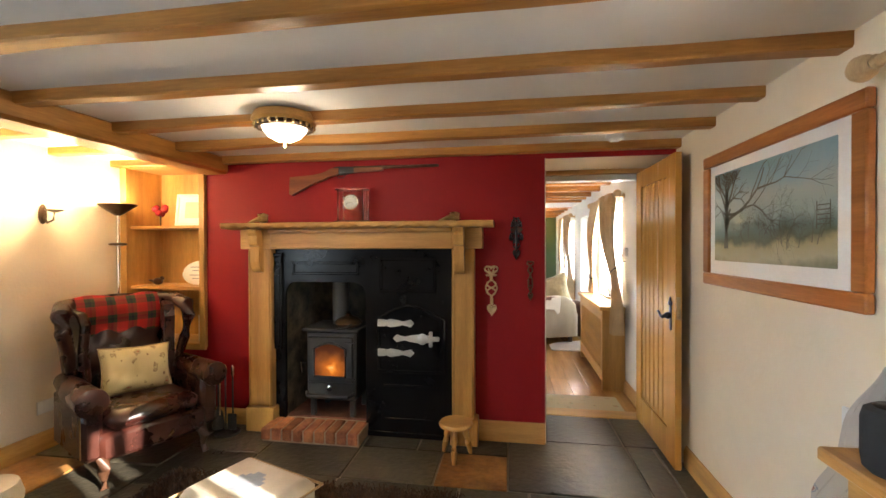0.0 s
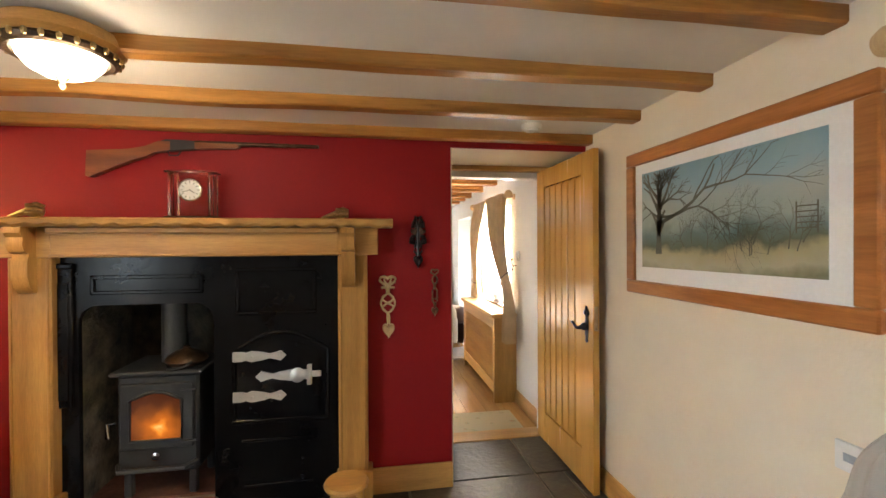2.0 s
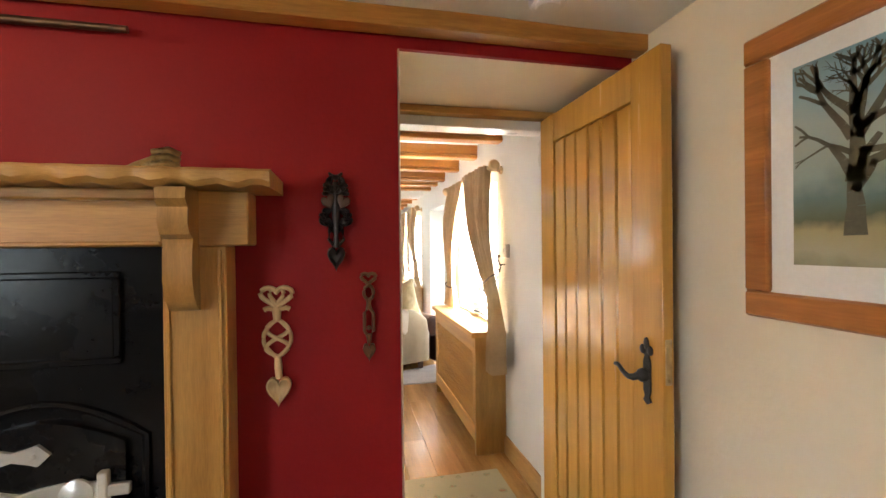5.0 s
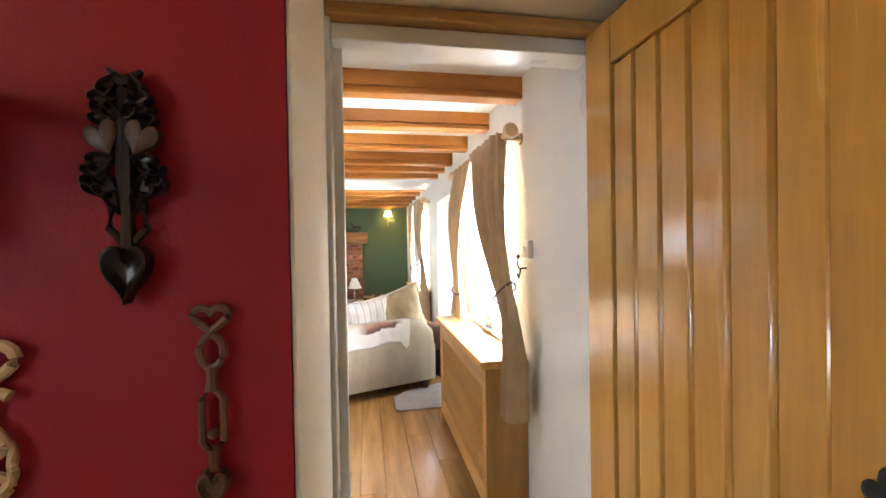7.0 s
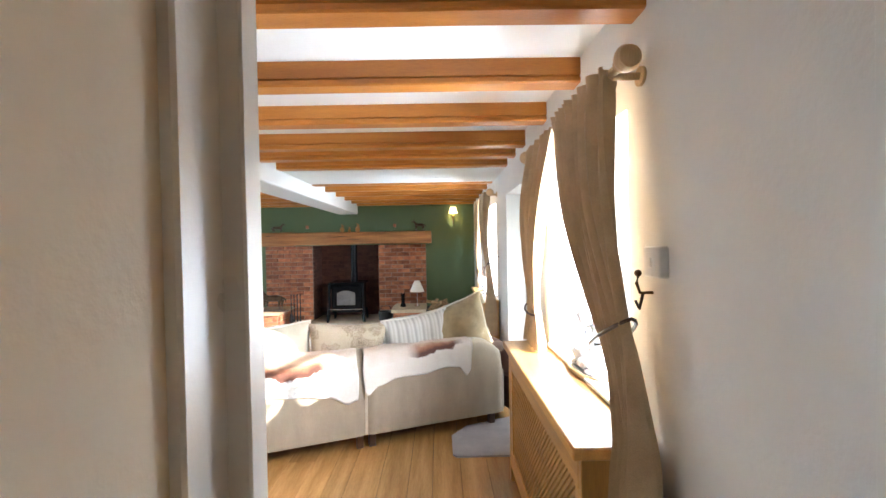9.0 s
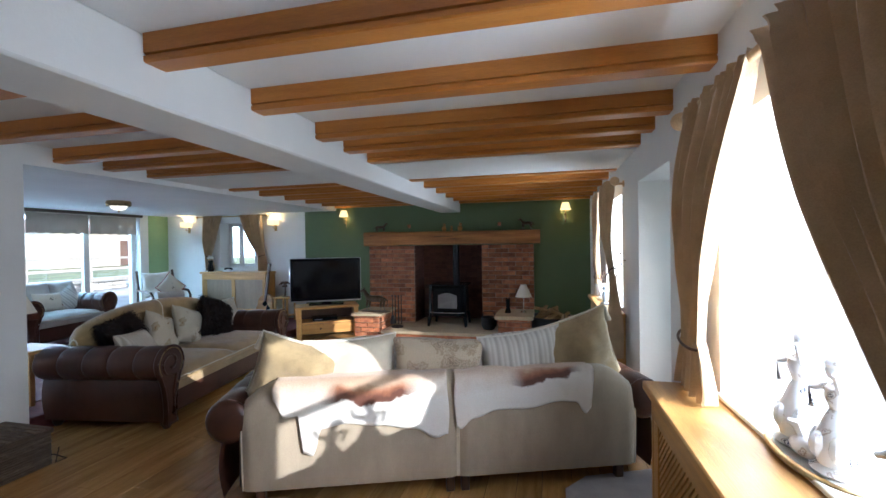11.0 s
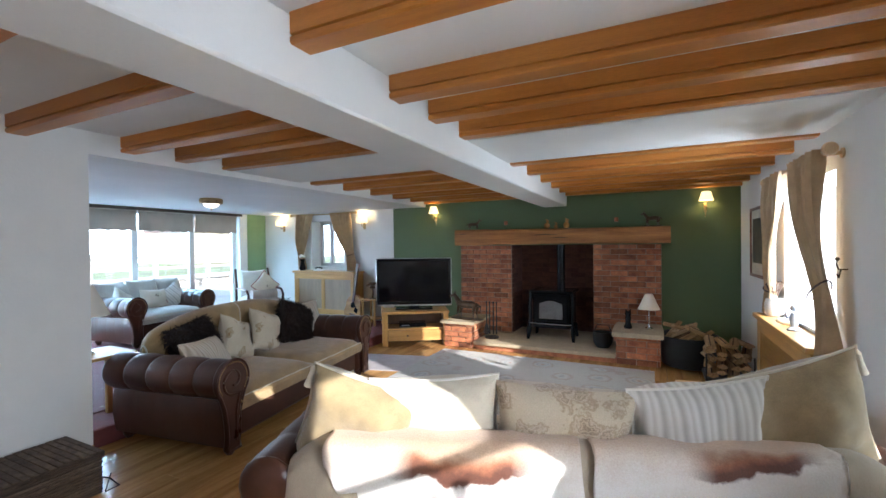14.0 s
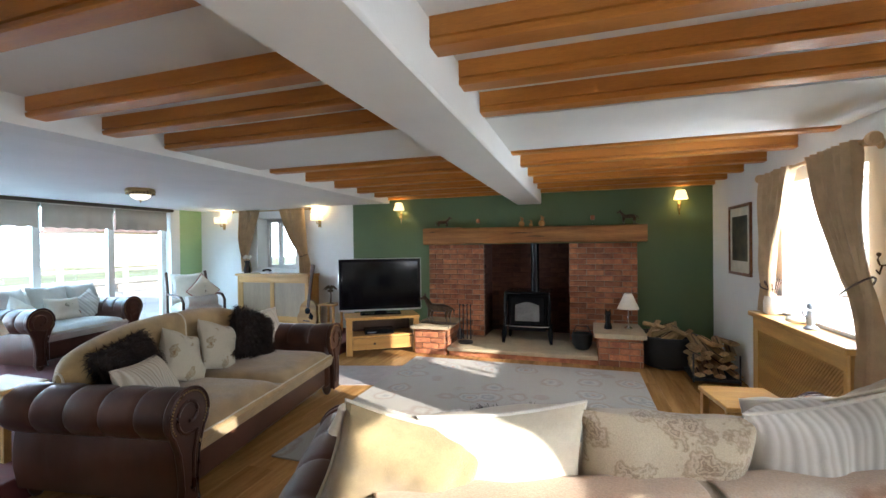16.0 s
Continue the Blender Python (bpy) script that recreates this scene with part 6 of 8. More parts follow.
# ---- long room ----
fireplace = thing("brick_fireplace", pose(0, 0, 0), "red brick inglenook fireplace with a deep dark opening", "fireplace")
part("pier", Geo().box(-1.955, -1.106, 11.99, FAR - 0.002, F2, 1.40), M_MORTAR, fireplace)
part("pier", Geo().box(0.092, 0.955, 11.99, FAR - 0.002, F2, 1.40), M_MORTAR, fireplace)
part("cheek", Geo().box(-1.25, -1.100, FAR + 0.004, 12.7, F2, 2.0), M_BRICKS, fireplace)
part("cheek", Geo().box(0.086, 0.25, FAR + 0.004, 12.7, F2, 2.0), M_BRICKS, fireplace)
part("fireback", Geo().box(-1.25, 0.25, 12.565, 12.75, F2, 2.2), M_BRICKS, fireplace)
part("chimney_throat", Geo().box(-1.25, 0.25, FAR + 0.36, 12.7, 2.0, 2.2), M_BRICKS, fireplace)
hs = thing("hearth", pose(0, 0, 0), "raised stone hearth slab with a red brick edge", "hearth")
part("brick_edge", Geo().box(-1.44, 0.425, 11.27, 11.985, F2, -0.005, 0.004).box(-1.10, 0.088, 11.98, 12.56, F2, -0.005), M_BRICK, hs)
part("stone_slab", Geo().box(-1.45, 0.428, 11.23, 11.983, -0.004, 0.045, 0.008).box(-1.10, 0.088, 11.9835, 12.56, -0.004, 0.045), M_STONE, hs)
for xa, xb, zt in ((-1.92, -1.47, 0.31), (0.43, 0.93, 0.325)):
    th = thing("brick_plinth", pose(0, 0, 0), "low red brick plinth with a stone slab beside the hearth", "plinth", "hearth plinths")
    part("core", Geo().box(xa + 0.012, xb - 0.012, 11.262, 11.98, F2, 0.27), M_MORTAR, th)
    g = Geo()
    rr = random.Random(int(xb * 10))
    o = [(xa - 0.04, 11.21), (xa + 0.12, 11.20), ((xa + xb) / 2, 11.215), (xb - 0.1, 11.2), (xb + 0.03, 11.22), (xb + 0.035, 11.6), (xb + 0.02, 11.984), (xa - 0.03, 11.984), (xa - 0.045, 11.6)]
    part("slab", g.prism(o, 0.272, zt), M_STONE, th, "pale stone slab")


def rustic():
    g = Geo()
    n, k = 60, 14
    rings = []
    for i in range(n + 1):
        x = -2.0 + 3.06 * i / n
        c = []
        for j in range(k):
            a = 2 * math.pi * j / k + math.pi / k
            sy, sz = math.copysign(abs(math.cos(a)) ** 0.28, math.cos(a)), math.copysign(abs(math.sin(a)) ** 0.28, math.sin(a))
            w = noise.noise((x * 1.6, sy * 2, sz * 2)) * 0.014
            c.append((x, 11.955 + sy * 0.112 + w * (sy < 0), 1.525 + sz * (0.112 + 0.01 * (i < 12)) + w))
        rings.append(c)
    g.add([p for r in rings for p in r], [(i * k + j, i * k + (j + 1) % k, (i + 1) * k + (j + 1) % k, (i + 1) * k + j) for i in range(n) for j in range(k)]
          + [tuple(range(k - 1, -1, -1)), tuple(n * k + j for j in range(k))])
    return g


mb = thing("mantel_beam", pose(0, 0, 0), "heavy rustic oak mantel beam with dark splits", "mantelpiece")
part("timber", rustic(), M_RUSTIC, mb)
for x, z, l in ((-0.55, 1.55, 0.35), (-0.35, 1.50, 0.25), (-1.85, 1.58, 0.1)):
    part("split", Geo().tube([(x - l / 2, 11.842, z), (x, 11.838, z + 0.006), (x + l / 2, 11.842, z - 0.004)], [0.002, 0.009, 0.002], 6), M_BARK, mb)

# black stove in the inglenook
sv = thing("log_burner", pose(-0.46, 11.745, 0.045), "black cast-iron log burner with an arched glass door", "stove")
part("body", Geo().box(-0.27, 0.27, 0.02, 0.50, 0.17, 0.66, 0.02), M_BLACK, sv)
part("top_plate", Geo().box(-0.31, 0.31, -0.02, 0.53, 0.66, 0.70, 0.012), M_BLACK, sv)
for s in (-1, 1):
    part("corner_post", Geo().tube([(s * 0.285, 0.02, 0.66), (s * 0.30, 0.0, 0.5), (s * 0.29, 0.0, 0.3), (s * 0.31, -0.03, 0.12), (s * 0.32, -0.05, 0.0)], [0.03, 0.024, 0.024, 0.035, 0.02], 10), M_BLACK, sv)
    part("rear_leg", Geo().tube([(s * 0.28, 0.38, 0.2), (s * 0.30, 0.40, 0.0)], [0.03, 0.02], 8), M_BLACK, sv)
sd = part("stove_door", Geo().box(-0.235, 0.235, -0.005, 0.02, 0.24, 0.63, 0.01), M_BLACK, sv)
o = [(-0.17, 0.29), (0.17, 0.29)] + [(0.17 - 0.34 * i / 10, 0.52 + 0.05 * math.sin(math.pi * i / 10)) for i in range(11)]
part("glass", Geo().prism(o, 0.006, 0.010, Matrix(((1, 0, 0, 0), (0, 0, -1, 0), (0, 1, 0, 0), (0, 0, 0, 1)))), surface("smoked_glass", (0.16, 0.15, 0.14), 0.2, 0.2, 6, 40, 0.0), sd)
part("glass_rim", Geo().tube([(x, -0.012, z) for x, z in o], 0.012, 6, True), M_BLACK, sd)
part("ash_front", Geo().box(-0.25, 0.25, -0.03, 0.02, 0.17, 0.225, 0.012), M_BLACK, sv)
part("nickel_trim", Geo().tube([(-0.29, -0.035, 0.235), (-0.2, -0.05, 0.23), (0.2, -0.05, 0.23), (0.29, -0.035, 0.235)], 0.007, 8), M_CHROME, sv)
part("flue_pipe", Geo().cyl((0.07, 0.415, 0.69), (0.07, 0.415, 2.0), 0.06, n=20), M_BLACK, sv)

# animals and candle holders on the beam
def quadruped(m, s, material, label, name, base=True):
    g = Geo(Matrix.Scale(s, 4))
    g.tube([(-0.5, 0, 0.62), (-0.2, 0, 0.66), (0.2, 0, 0.64), (0.45, 0, 0.70)], [0.13, 0.17, 0.16, 0.15], 10)
    g.tube([(0.42, 0, 0.72), (0.62, 0, 1.0), (0.72, 0, 1.08)], [0.14, 0.09, 0.08], 8).tube([(0.66, 0, 1.08), (0.92, 0, 0.98)], [0.09, 0.05], 8)
    g.tube([(0.66, 0.04, 1.12), (0.66, 0.06, 1.25)], [0.03, 0.01], 5).tube([(0.66, -0.04, 1.12), (0.66, -0.06, 1.25)], [0.03, 0.01], 5)
    for x, y in ((-0.42, 0.08), (-0.5, -0.08), (0.4, 0.08), (0.34, -0.08)):
        g.tube([(x, y, 0.6), (x + 0.06, y, 0.32), (x, y, 0.03)], [0.09, 0.05, 0.04], 7)
    g.tube([(-0.55, 0, 0.68), (-0.7, 0, 0.6), (-0.72, 0, 0.3)], [0.05, 0.04, 0.015], 6)
    if base:
        g.box(-0.75, 0.75, -0.2, 0.2, 0.0, 0.05, 0.01)
    return solid(name, g, material, label, "figurine", "", "", m)


MZ = 1.64
quadruped(pose(0.85, 11.95, MZ, 0, 0, 165), 0.16, M_BRONZE, "dark bronze dog figure on the mantel beam", "dog_figure")
quadruped(pose(-1.72, 11.95, MZ, 0, 0, 10), 0.15, M_BRONZE, "dark metal horse figure on the mantel beam", "horse_figure", False)
quadruped(pose(-1.63, 11.45, 0.31, 0, 0, 170), 0.33, M_BRONZE, "bronze horse statue on the brick plinth", "horse_statue")
for x in (-1.18, 0.40):
    ch = thing("candle_holder", pose(x, 11.95, MZ), "glass stemmed candle holder with a copper cup", "candle holder", "candle holders")
    part("stem", Geo().lathe([(0.028, 0), (0.028, 0.005), (0.005, 0.012), (0.004, 0.075)], 12), M_CLEAR, ch)
    part("cup", Geo().lathe([(0.015, 0.07), (0.026, 0.075), (0.029, 0.13), (0.026, 0.13), (0.023, 0.085)], 16), M_COPPER, ch)
for i, (x, h) in enumerate(((-0.55, 0.14), (-0.42, 0.09), (-0.27, 0.15))):
    fg = solid("carved_figure", Geo().ball((0, 0, h * 0.3), h * 0.3, h * 0.2, h * 0.32).ball((0.01, 0, h * 0.75), h * 0.17).tube([(0.01, 0, h * 0.85), (-0.02, 0, h)], [0.012, 0.004]), M_PINE_X, "small carved wooden squirrel figure on the beam", "figurine", "", "carved figures", pose(x, 11.95, MZ))

# wall lights
def shade_light(x, z, label, y=FAR):
    th = thing("wall_light", pose(x, y, z), label, "wall light", "shaded wall lights")
    part("back_plate", Geo().ball((0, -0.008, -0.14), 0.02, 0.008, 0.07, 12, 8), M_BRASS, th)
    part("arm", Geo().tube([(0, -0.01, -0.14), (0, -0.07, -0.17), (0, -0.10, -0.12), (0, -0.10, -0.06)], 0.006, 8), M_BRASS, th)
    part("drop", Geo().cyl((0, -0.012, -0.26), (0, -0.012, -0.2), 0.004, 0.008), M_BRASS, th)
    part("shade", Geo().lathe([(0.085, -0.055), (0.05, 0.06)], 24, pose(0, -0.10, 0), cap=False), M_SHADE, th, "glowing cream cloth shade")
    bulb(x, y - 0.10, z + 0.0, 0.8, (1.0, 0.66, 0.26), 0.02)


shade_light(1.463, 2.0, "brass wall light with a lit cream shade on the green wall")
shade_light(-2.44, 2.0, "brass wall light with a lit cream shade on the green wall")
for x in (-5.95, -3.93):
    th = thing("wall_light", pose(x, FAR, 1.88), "brass wall light with a lit square shade on the white wall", "wall light", "square wall lights")
    part("back_plate", Geo().box(-0.03, 0.03, -0.012, 0, -0.16, -0.04, 0.004), M_BRASS, th)
    part("arm", Geo().tube([(0, -0.01, -0.1), (0, -0.09, -0.1), (0, -0.09, -0.05)], 0.009, 8), M_BRASS, th)
    part("shade", Geo().box(-0.075, 0.075, -0.16, -0.015, -0.045, 0.06, 0.004), M_SHADE, th, "glowing square cream shade")
    bulb(x, FAR - 0.1, 2.0, 1.0, (1.0, 0.72, 0.36), 0.03)
bowl_lamp(pose(-4.50, 9.42, C3), "flush brass ceiling light with a lit frosted bowl", 0.9)

# television on a corner stand
tv = thing("tv_stand", pose(-2.42, 11.27, F2, 0, 0, 33), "oak corner television stand with an open shelf and drawer", "tv stand")
part("top", Geo().box(-0.50, 0.50, -0.24, 0.22, 0.47, 0.51, 0.006), M_OAK_X, tv)
for s in (-1, 1):
    part("side_post", Geo().box(s * 0.45 - 0.04, s * 0.45 + 0.04, -0.22, -0.14, 0, 0.47, 0.005), M_OAK_Z, tv)
    part("side_panel", Geo().box(s * 0.45 - 0.02, s * 0.45 + 0.02, -0.14, 0.2, 0.06, 0.47), M_OAK_Z, tv)
part("back_panel", Geo().box(-0.43, 0.43, 0.18, 0.2, 0.06, 0.47), M_DARKWOOD, tv)
part("shelf", Geo().box(-0.43, 0.43, -0.20, 0.18, 0.23, 0.255), M_OAK_X, tv)
dw = part("drawer", Geo().box(-0.405, 0.405, -0.215, -0.19, 0.07, 0.225, 0.005), M_OAK_X, tv)
part("knob", Geo().lathe([(0.008, 0), (0.008, 0.012), (0.017, 0.02), (0.012, 0.03)], 12, pose(-0.12, -0.215, 0.15, 90)), M_BRONZE, dw)
bx = thing("media_box", pose(-2.44, 11.23, F2 + 0.255, 0, 0, 33), "slim black media player on the stand shelf", "media player")
part("case", Geo().box(-0.2, 0.2, -0.1, 0.14, 0, 0.06, 0.004), M_BLACK, bx)
part("front_display", Geo().box(-0.17, -0.05, -0.103, -0.1, 0.02, 0.035), M_BLUEGREY, bx)
tl = thing("television", pose(-2.44, 11.29, F2 + 0.51, 0, 0, 29), "black flat television with a silver frame, switched off", "television")
part("casing", Geo().box(-0.575, 0.575, -0.03, 0.05, 0.045, 0.775, 0.012), M_SILVER, tl)
part("bezel", Geo().box(-0.565, 0.565, -0.036, -0.025, 0.07, 0.768, 0.006), M_BLACK, tl)
part("screen", Geo().box(-0.525, 0.525, -0.039, -0.034, 0.115, 0.73, 0.002), M_SCREEN, tl)
part("foot", Geo().box(-0.28, 0.28, -0.12, 0.12, 0.0, 0.018, 0.006).box(-0.08, 0.08, -0.02, 0.03, 0.018, 0.06), M_BLACK, tl)

# plinth ornaments
def table_lamp(m, s, label):
    th = thing("table_lamp", m, label, "table lamp")
    part("base", Geo().lathe([(0.05 * s, 0), (0.05 * s, 0.01 * s), (0.015 * s, 0.03 * s), (0.008 * s, 0.05 * s), (0.014 * s, 0.1 * s), (0.007 * s, 0.13 * s), (0.007 * s, 0.27 * s)], 16), M_CHROME, th)
    part("shade", Geo().lathe([(0.13 * s, 0.25 * s), (0.128 * s, 0.25 * s), (0.045 * s, 0.44 * s), (0.047 * s, 0.44 * s)], 28, cap=False), M_SHADEOFF, th, "cream cone shade")


table_lamp(pose(0.80, 11.62, 0.325), 1.0, "chrome table lamp with a cream shade on the plinth")
solid("cat_figure", Geo().lathe([(0.045, 0), (0.05, 0.02), (0.03, 0.08), (0.035, 0.14), (0.028, 0.17)], 14).ball((0, 0, 0.19), 0.038, 0.035, 0.034).tube([(-0.02, 0, 0.21), (-0.028, 0, 0.245)], [0.014, 0.003]).tube([(0.02, 0, 0.21), (0.028, 0, 0.245)], [0.014, 0.003]), M_BLACK, "black seated cat figure on the plinth", "figurine", m=pose(0.56, 11.55, 0.325))
ct = thing("companion_set", pose(-1.28, 11.55, 0.045), "black iron companion set of fire tools", "fire irons")
part("base", Geo().lathe([(0.1, 0), (0.1, 0.02), (0.02, 0.03)], 18), M_IRON, ct)
for i, x in enumerate((-0.075, -0.025, 0.03, 0.08)):
    part("tool", Geo().tube([(x, -0.02, 0.06), (x, -0.02, 0.5), (x, -0.02, 0.53)], [0.011, 0.007, 0.016], 7), M_IRON, ct)
part("broom", Geo().lathe([(0.03, 0.05), (0.045, 0.08), (0.02, 0.2)], 10, pose(-0.075, -0.02, 0)), M_IRON, ct)
pb = thing("coal_scuttle", pose(0.25, 11.6, 0.045), "black iron coal scuttle on the hearth", "scuttle")
part("bucket", Geo().lathe([(0.08, 0), (0.12, 0.06), (0.13, 0.16), (0.12, 0.2), (0.11, 0.2), (0.1, 0.1)], 18), M_IRON, pb)
part("handle", Geo().tube([(-0.12, 0, 0.18), (-0.07, 0, 0.29), (0.07, 0, 0.29), (0.12, 0, 0.18)], 0.007, 6), M_IRON, pb)

# rugs and mats
solid("pale_rug", Geo().box(-1.82, 0.86, 8.3, 11.06, F2, F2 + 0.012, 0.004), M_RUG, "pale patterned wool rug before the hearth", "rug")
solid("doormat", Geo().box(0.98, 1.70, 4.82, 5.30, F2, F2 + 0.010, 0.004), M_DOORMAT, "floral patterned doormat on the oak boards", "mat")
solid("grey_mat", Geo().prism([(1.27, 7.16), (1.30, 7.13), (1.78, 7.13), (1.82, 7.2), (1.82, 7.8), (1.40, 7.62), (1.27, 7.45)], F2, F2 + 0.012), M_MAT, "pinkish grey bath mat by the sofa", "mat")
solid("small_rug", Geo().box(-0.55, 0.55, -0.35, 0.35, 0, 0.01, 0.003), M_MAT, "small pale grey rug by the step", "rug", m=pose(-2.15, 10.15, F2, 0, 0, 15))
solid("persian_rug", Geo().box(-5.4, -3.3, 7.0, 9.9, F3, F3 + 0.010, 0.003), M_PERSIAN, "dark red persian rug in the extension", "rug")

# radiator covers with lattice fronts
def radiator_cover(m, L, D, H, label, lattice=True, panels=1):
    """Stands along local x; its front faces local -y."""
    th = thing("radiator_cover", m, label, "radiator cover", "radiator covers")
    part("top", Geo().box(-0.03, L + 0.02, -0.03, D, H - 0.04, H, 0.006), M_OAK_X, th)
    part("end_panel", Geo().box(0, 0.03, 0, D, 0, H - 0.041, 0.003), M_OAK_Z, th)
    part("end_panel", Geo().box(L - 0.03, L, 0, D, 0, H - 0.041, 0.003), M_OAK_Z, th)
    part("upper_rail", Geo().box(0.03, L - 0.03, 0, 0.022, H - 0.15, H - 0.041, 0.003), M_OAK_X, th)
    part("lower_rail", Geo().box(0.03, L - 0.03, 0, 0.022, 0.09, 0.20, 0.003), M_OAK_X, th)
    w = (L - 0.06) / panels
    for i in range(panels + 1):
        xc = 0.03 + w * i
        part("stile", Geo().box(xc - 0.04 if i else xc, xc + (0.04 if i < panels else 0.0) + (0.04 if i == 0 else 0), 0.001, 0.021, 0.20, H - 0.15, 0.003), M_OAK_Z, th)
    z0, z1 = 0.2, H - 0.15
    if lattice:
        for i in range(panels):
            xa, xb = 0.03 + w * i + 0.04, 0.03 + w * (i + 1) - 0.04
            g = [Geo(), Geo()]
            for k, sgn in enumerate((1, -1)):
                t = -(z1 - z0)
                while t < xb - xa:
                    u0, u1 = max(0, t), min(xb - xa, t + (z1 - z0))
                    if u1 - u0 > 0.02:
                        p = [(u0, u0 - t), (u1, u1 - t)]
                        if sgn < 0:
                            p = [(u, (z1 - z0) - q) for u, q in p]
                        (ua, va), (ub, vb) = p
                        yy = 0.006 + 0.005 * k
                        d = Vector((ub - ua, 0, vb - va))
                        nrm = Vector((-d.z, 0, d.x)).normalized() * 0.006
                        A, B = Vector((xa + ua, yy, z0 + va)), Vector((xa + ub, yy, z0 + vb))
                        vs = [A + nrm, A - nrm, B - nrm, B + nrm]
                        vs += [v + Vector((0, 0.005, 0)) for v in vs]
                        g[k].add(vs, [(0, 1, 2, 3), (7, 6, 5, 4), (0, 4, 5, 1), (1, 5, 6, 2), (2, 6, 7, 3), (3, 7, 4, 0)])
                    t += 0.032
            tagged(part("lattice", g[0].add(g[1].v, g[1].f), M_OAK_X, th, "crossed oak lattice strips"), kind="stuff")
            # dark sheet set behind the lattice in place of the cover's shaded hollow
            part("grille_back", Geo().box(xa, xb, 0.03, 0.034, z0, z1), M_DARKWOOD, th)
    else:
        for i in range(panels):
            part("panel", Geo().box(0.03 + w * i + 0.038, 0.03 + w * (i + 1) - 0.038, 0.012, 0.020, z0, z1), M_OAK_SHADED, th)
    return th


H1 = 0.79 - F2
radiator_cover(pose(1.62, 6.86, F2, 0, 0, -90), 1.36, 0.222, H1, "oak radiator cover with a lattice front under the window")
radiator_cover(pose(1.68, 10.27, F2, 0, 0, -90), 1.42, 0.162, 0.78 - F2, "oak radiator cover with a lattice front under the far window")
radiator_cover(pose(-5.38, 11.76, F3, 0, 0, 0), 1.42, 0.30, 0.95 - F3, "pale oak panelled radiator cover under the small window", False, 2)

# curtains
def curtain(name, y0, y1, ty, tz, tw, by0, by1, zb, x, label, ztop=1.94, pleats=7, seed=0, axis="y", flare=0.05, tie=True):
    """Gathered cloth from a rod, drawn in at a tie-back and falling below it."""
    th = thing("curtain", pose(0, 0, 0), label, "curtain", "curtains")
    rnd = random.Random(seed)
    ph = rnd.random() * 6

    def fn(u, v):
        z = ztop + 0.02 + (zb - ztop - 0.02) * v
        vt = (ztop - tz) / (ztop - zb)
        if v < vt:
            k = (v / vt) ** (0.75 if zb < 0.7 else 1.15)
            a, b = y0 + (ty - tw / 2 - y0) * k, y1 + (ty + tw / 2 - y1) * k
            bulge = math.sin(math.pi * (v / vt)) * 0.03
        else:
            k = min(1.0, (v - vt) / max(0.02, (1 - vt)) * (2.0 if zb < 0.7 else 1.3)) ** 0.7
            a, b = ty - tw / 2 + (by0 - ty + tw / 2) * k, ty + tw / 2 + (by1 - ty - tw / 2) * k
            bulge = 0.0
        c = a + (b - a) * u
        amp = 0.034 * (0.7 + 0.3 * math.sin(v * 7 + ph)) * (0.45 + 0.55 * min(1, abs(v - vt) * 4)) + 0.006
        wv = math.sin(2 * math.pi * pleats * 1.35 * (u + 0.05 * math.sin(9 * u + ph)) + ph + 0.6 * math.sin(v * 5 + ph))
        off = amp * math.copysign(abs(wv) ** 0.7, wv) + 0.007 * math.sin(31 * u + 7 * v) + 0.005 * math.sin(83 * u + 3 * v)
        if v > vt and zb < 0.7:
            off *= 1.0 + 0.3 * k
        if v < 0.035:
            off += 0.006 * math.sin(120 * u)
        d = x + off - bulge
        return (d, c, z) if axis == "y" else (c, d, z)

    part("cloth", Geo().grid(fn, 90, 60), M_CURTAIN, th)
    if tie:
        g = Geo()
        pts = []
        slope = 0.07 if y1 - ty > ty - y0 else -0.02
        for i in range(20):
            a = 2 * math.pi * i / 20
            q = (x + 0.044 * math.sin(a), ty + (tw / 2 + 0.006) * math.cos(a), tz - slope * math.cos(a) - 0.012 * abs(math.sin(a)))
            pts.append(q if axis == "y" else (q[1], q[0], q[2]))
        part("tie_back", g.tube(pts, 0.006, 6, True), M_DARKWOOD, th, "dark twisted tie-back cord")
    return th


def rod(x, y0, y1, z, wall, label):
    th = thing("curtain_rod", pose(0, 0, 0), label, "curtain rod", "curtain rods")
    part("pole", Geo().cyl((x, y0, z), (x, y1, z), 0.015), M_SPOONL, th)
    for ye, sg in ((y0, -1), (y1, 1)):
        part("finial", Geo().lathe([(0.016, 0), (0.024, 0.008), (0.018, 0.018), (0.036, 0.04), (0.04, 0.058), (0.032, 0.075), (0.01, 0.082)], 18, pose(x, ye, z, -90 * sg)), M_SPOONL, th)
        part("bracket", Geo().cyl((x, ye - sg * 0.05, z - 0.012), (wall, ye - sg * 0.05, z - 0.012), 0.012).lathe([(0.03, 0), (0.03, 0.01)], 14, pose(wall - 0.011, ye - sg * 0.05, z - 0.012, 0, 90)), M_SPOONL, th)


rod(1.752, 5.50, 6.82, 1.93, RX2, "turned pale wooden curtain rod over the window")
rod(1.752, 8.83, 10.25, 1.94, RX2, "turned pale wooden curtain rod over the far window")
curtain("curtain", 5.55, 6.16, 5.55, 1.12, 0.28, 5.34, 5.465, 0.53, 1.735, "tan curtain held back by a dark tie-back", 1.93, 7, 1)
curtain("curtain", 6.19, 6.78, 6.76, 1.01, 0.20, 6.57, 6.90, 0.80, 1.755, "tan curtain held back and resting on the radiator cover", 1.93, 6, 2)
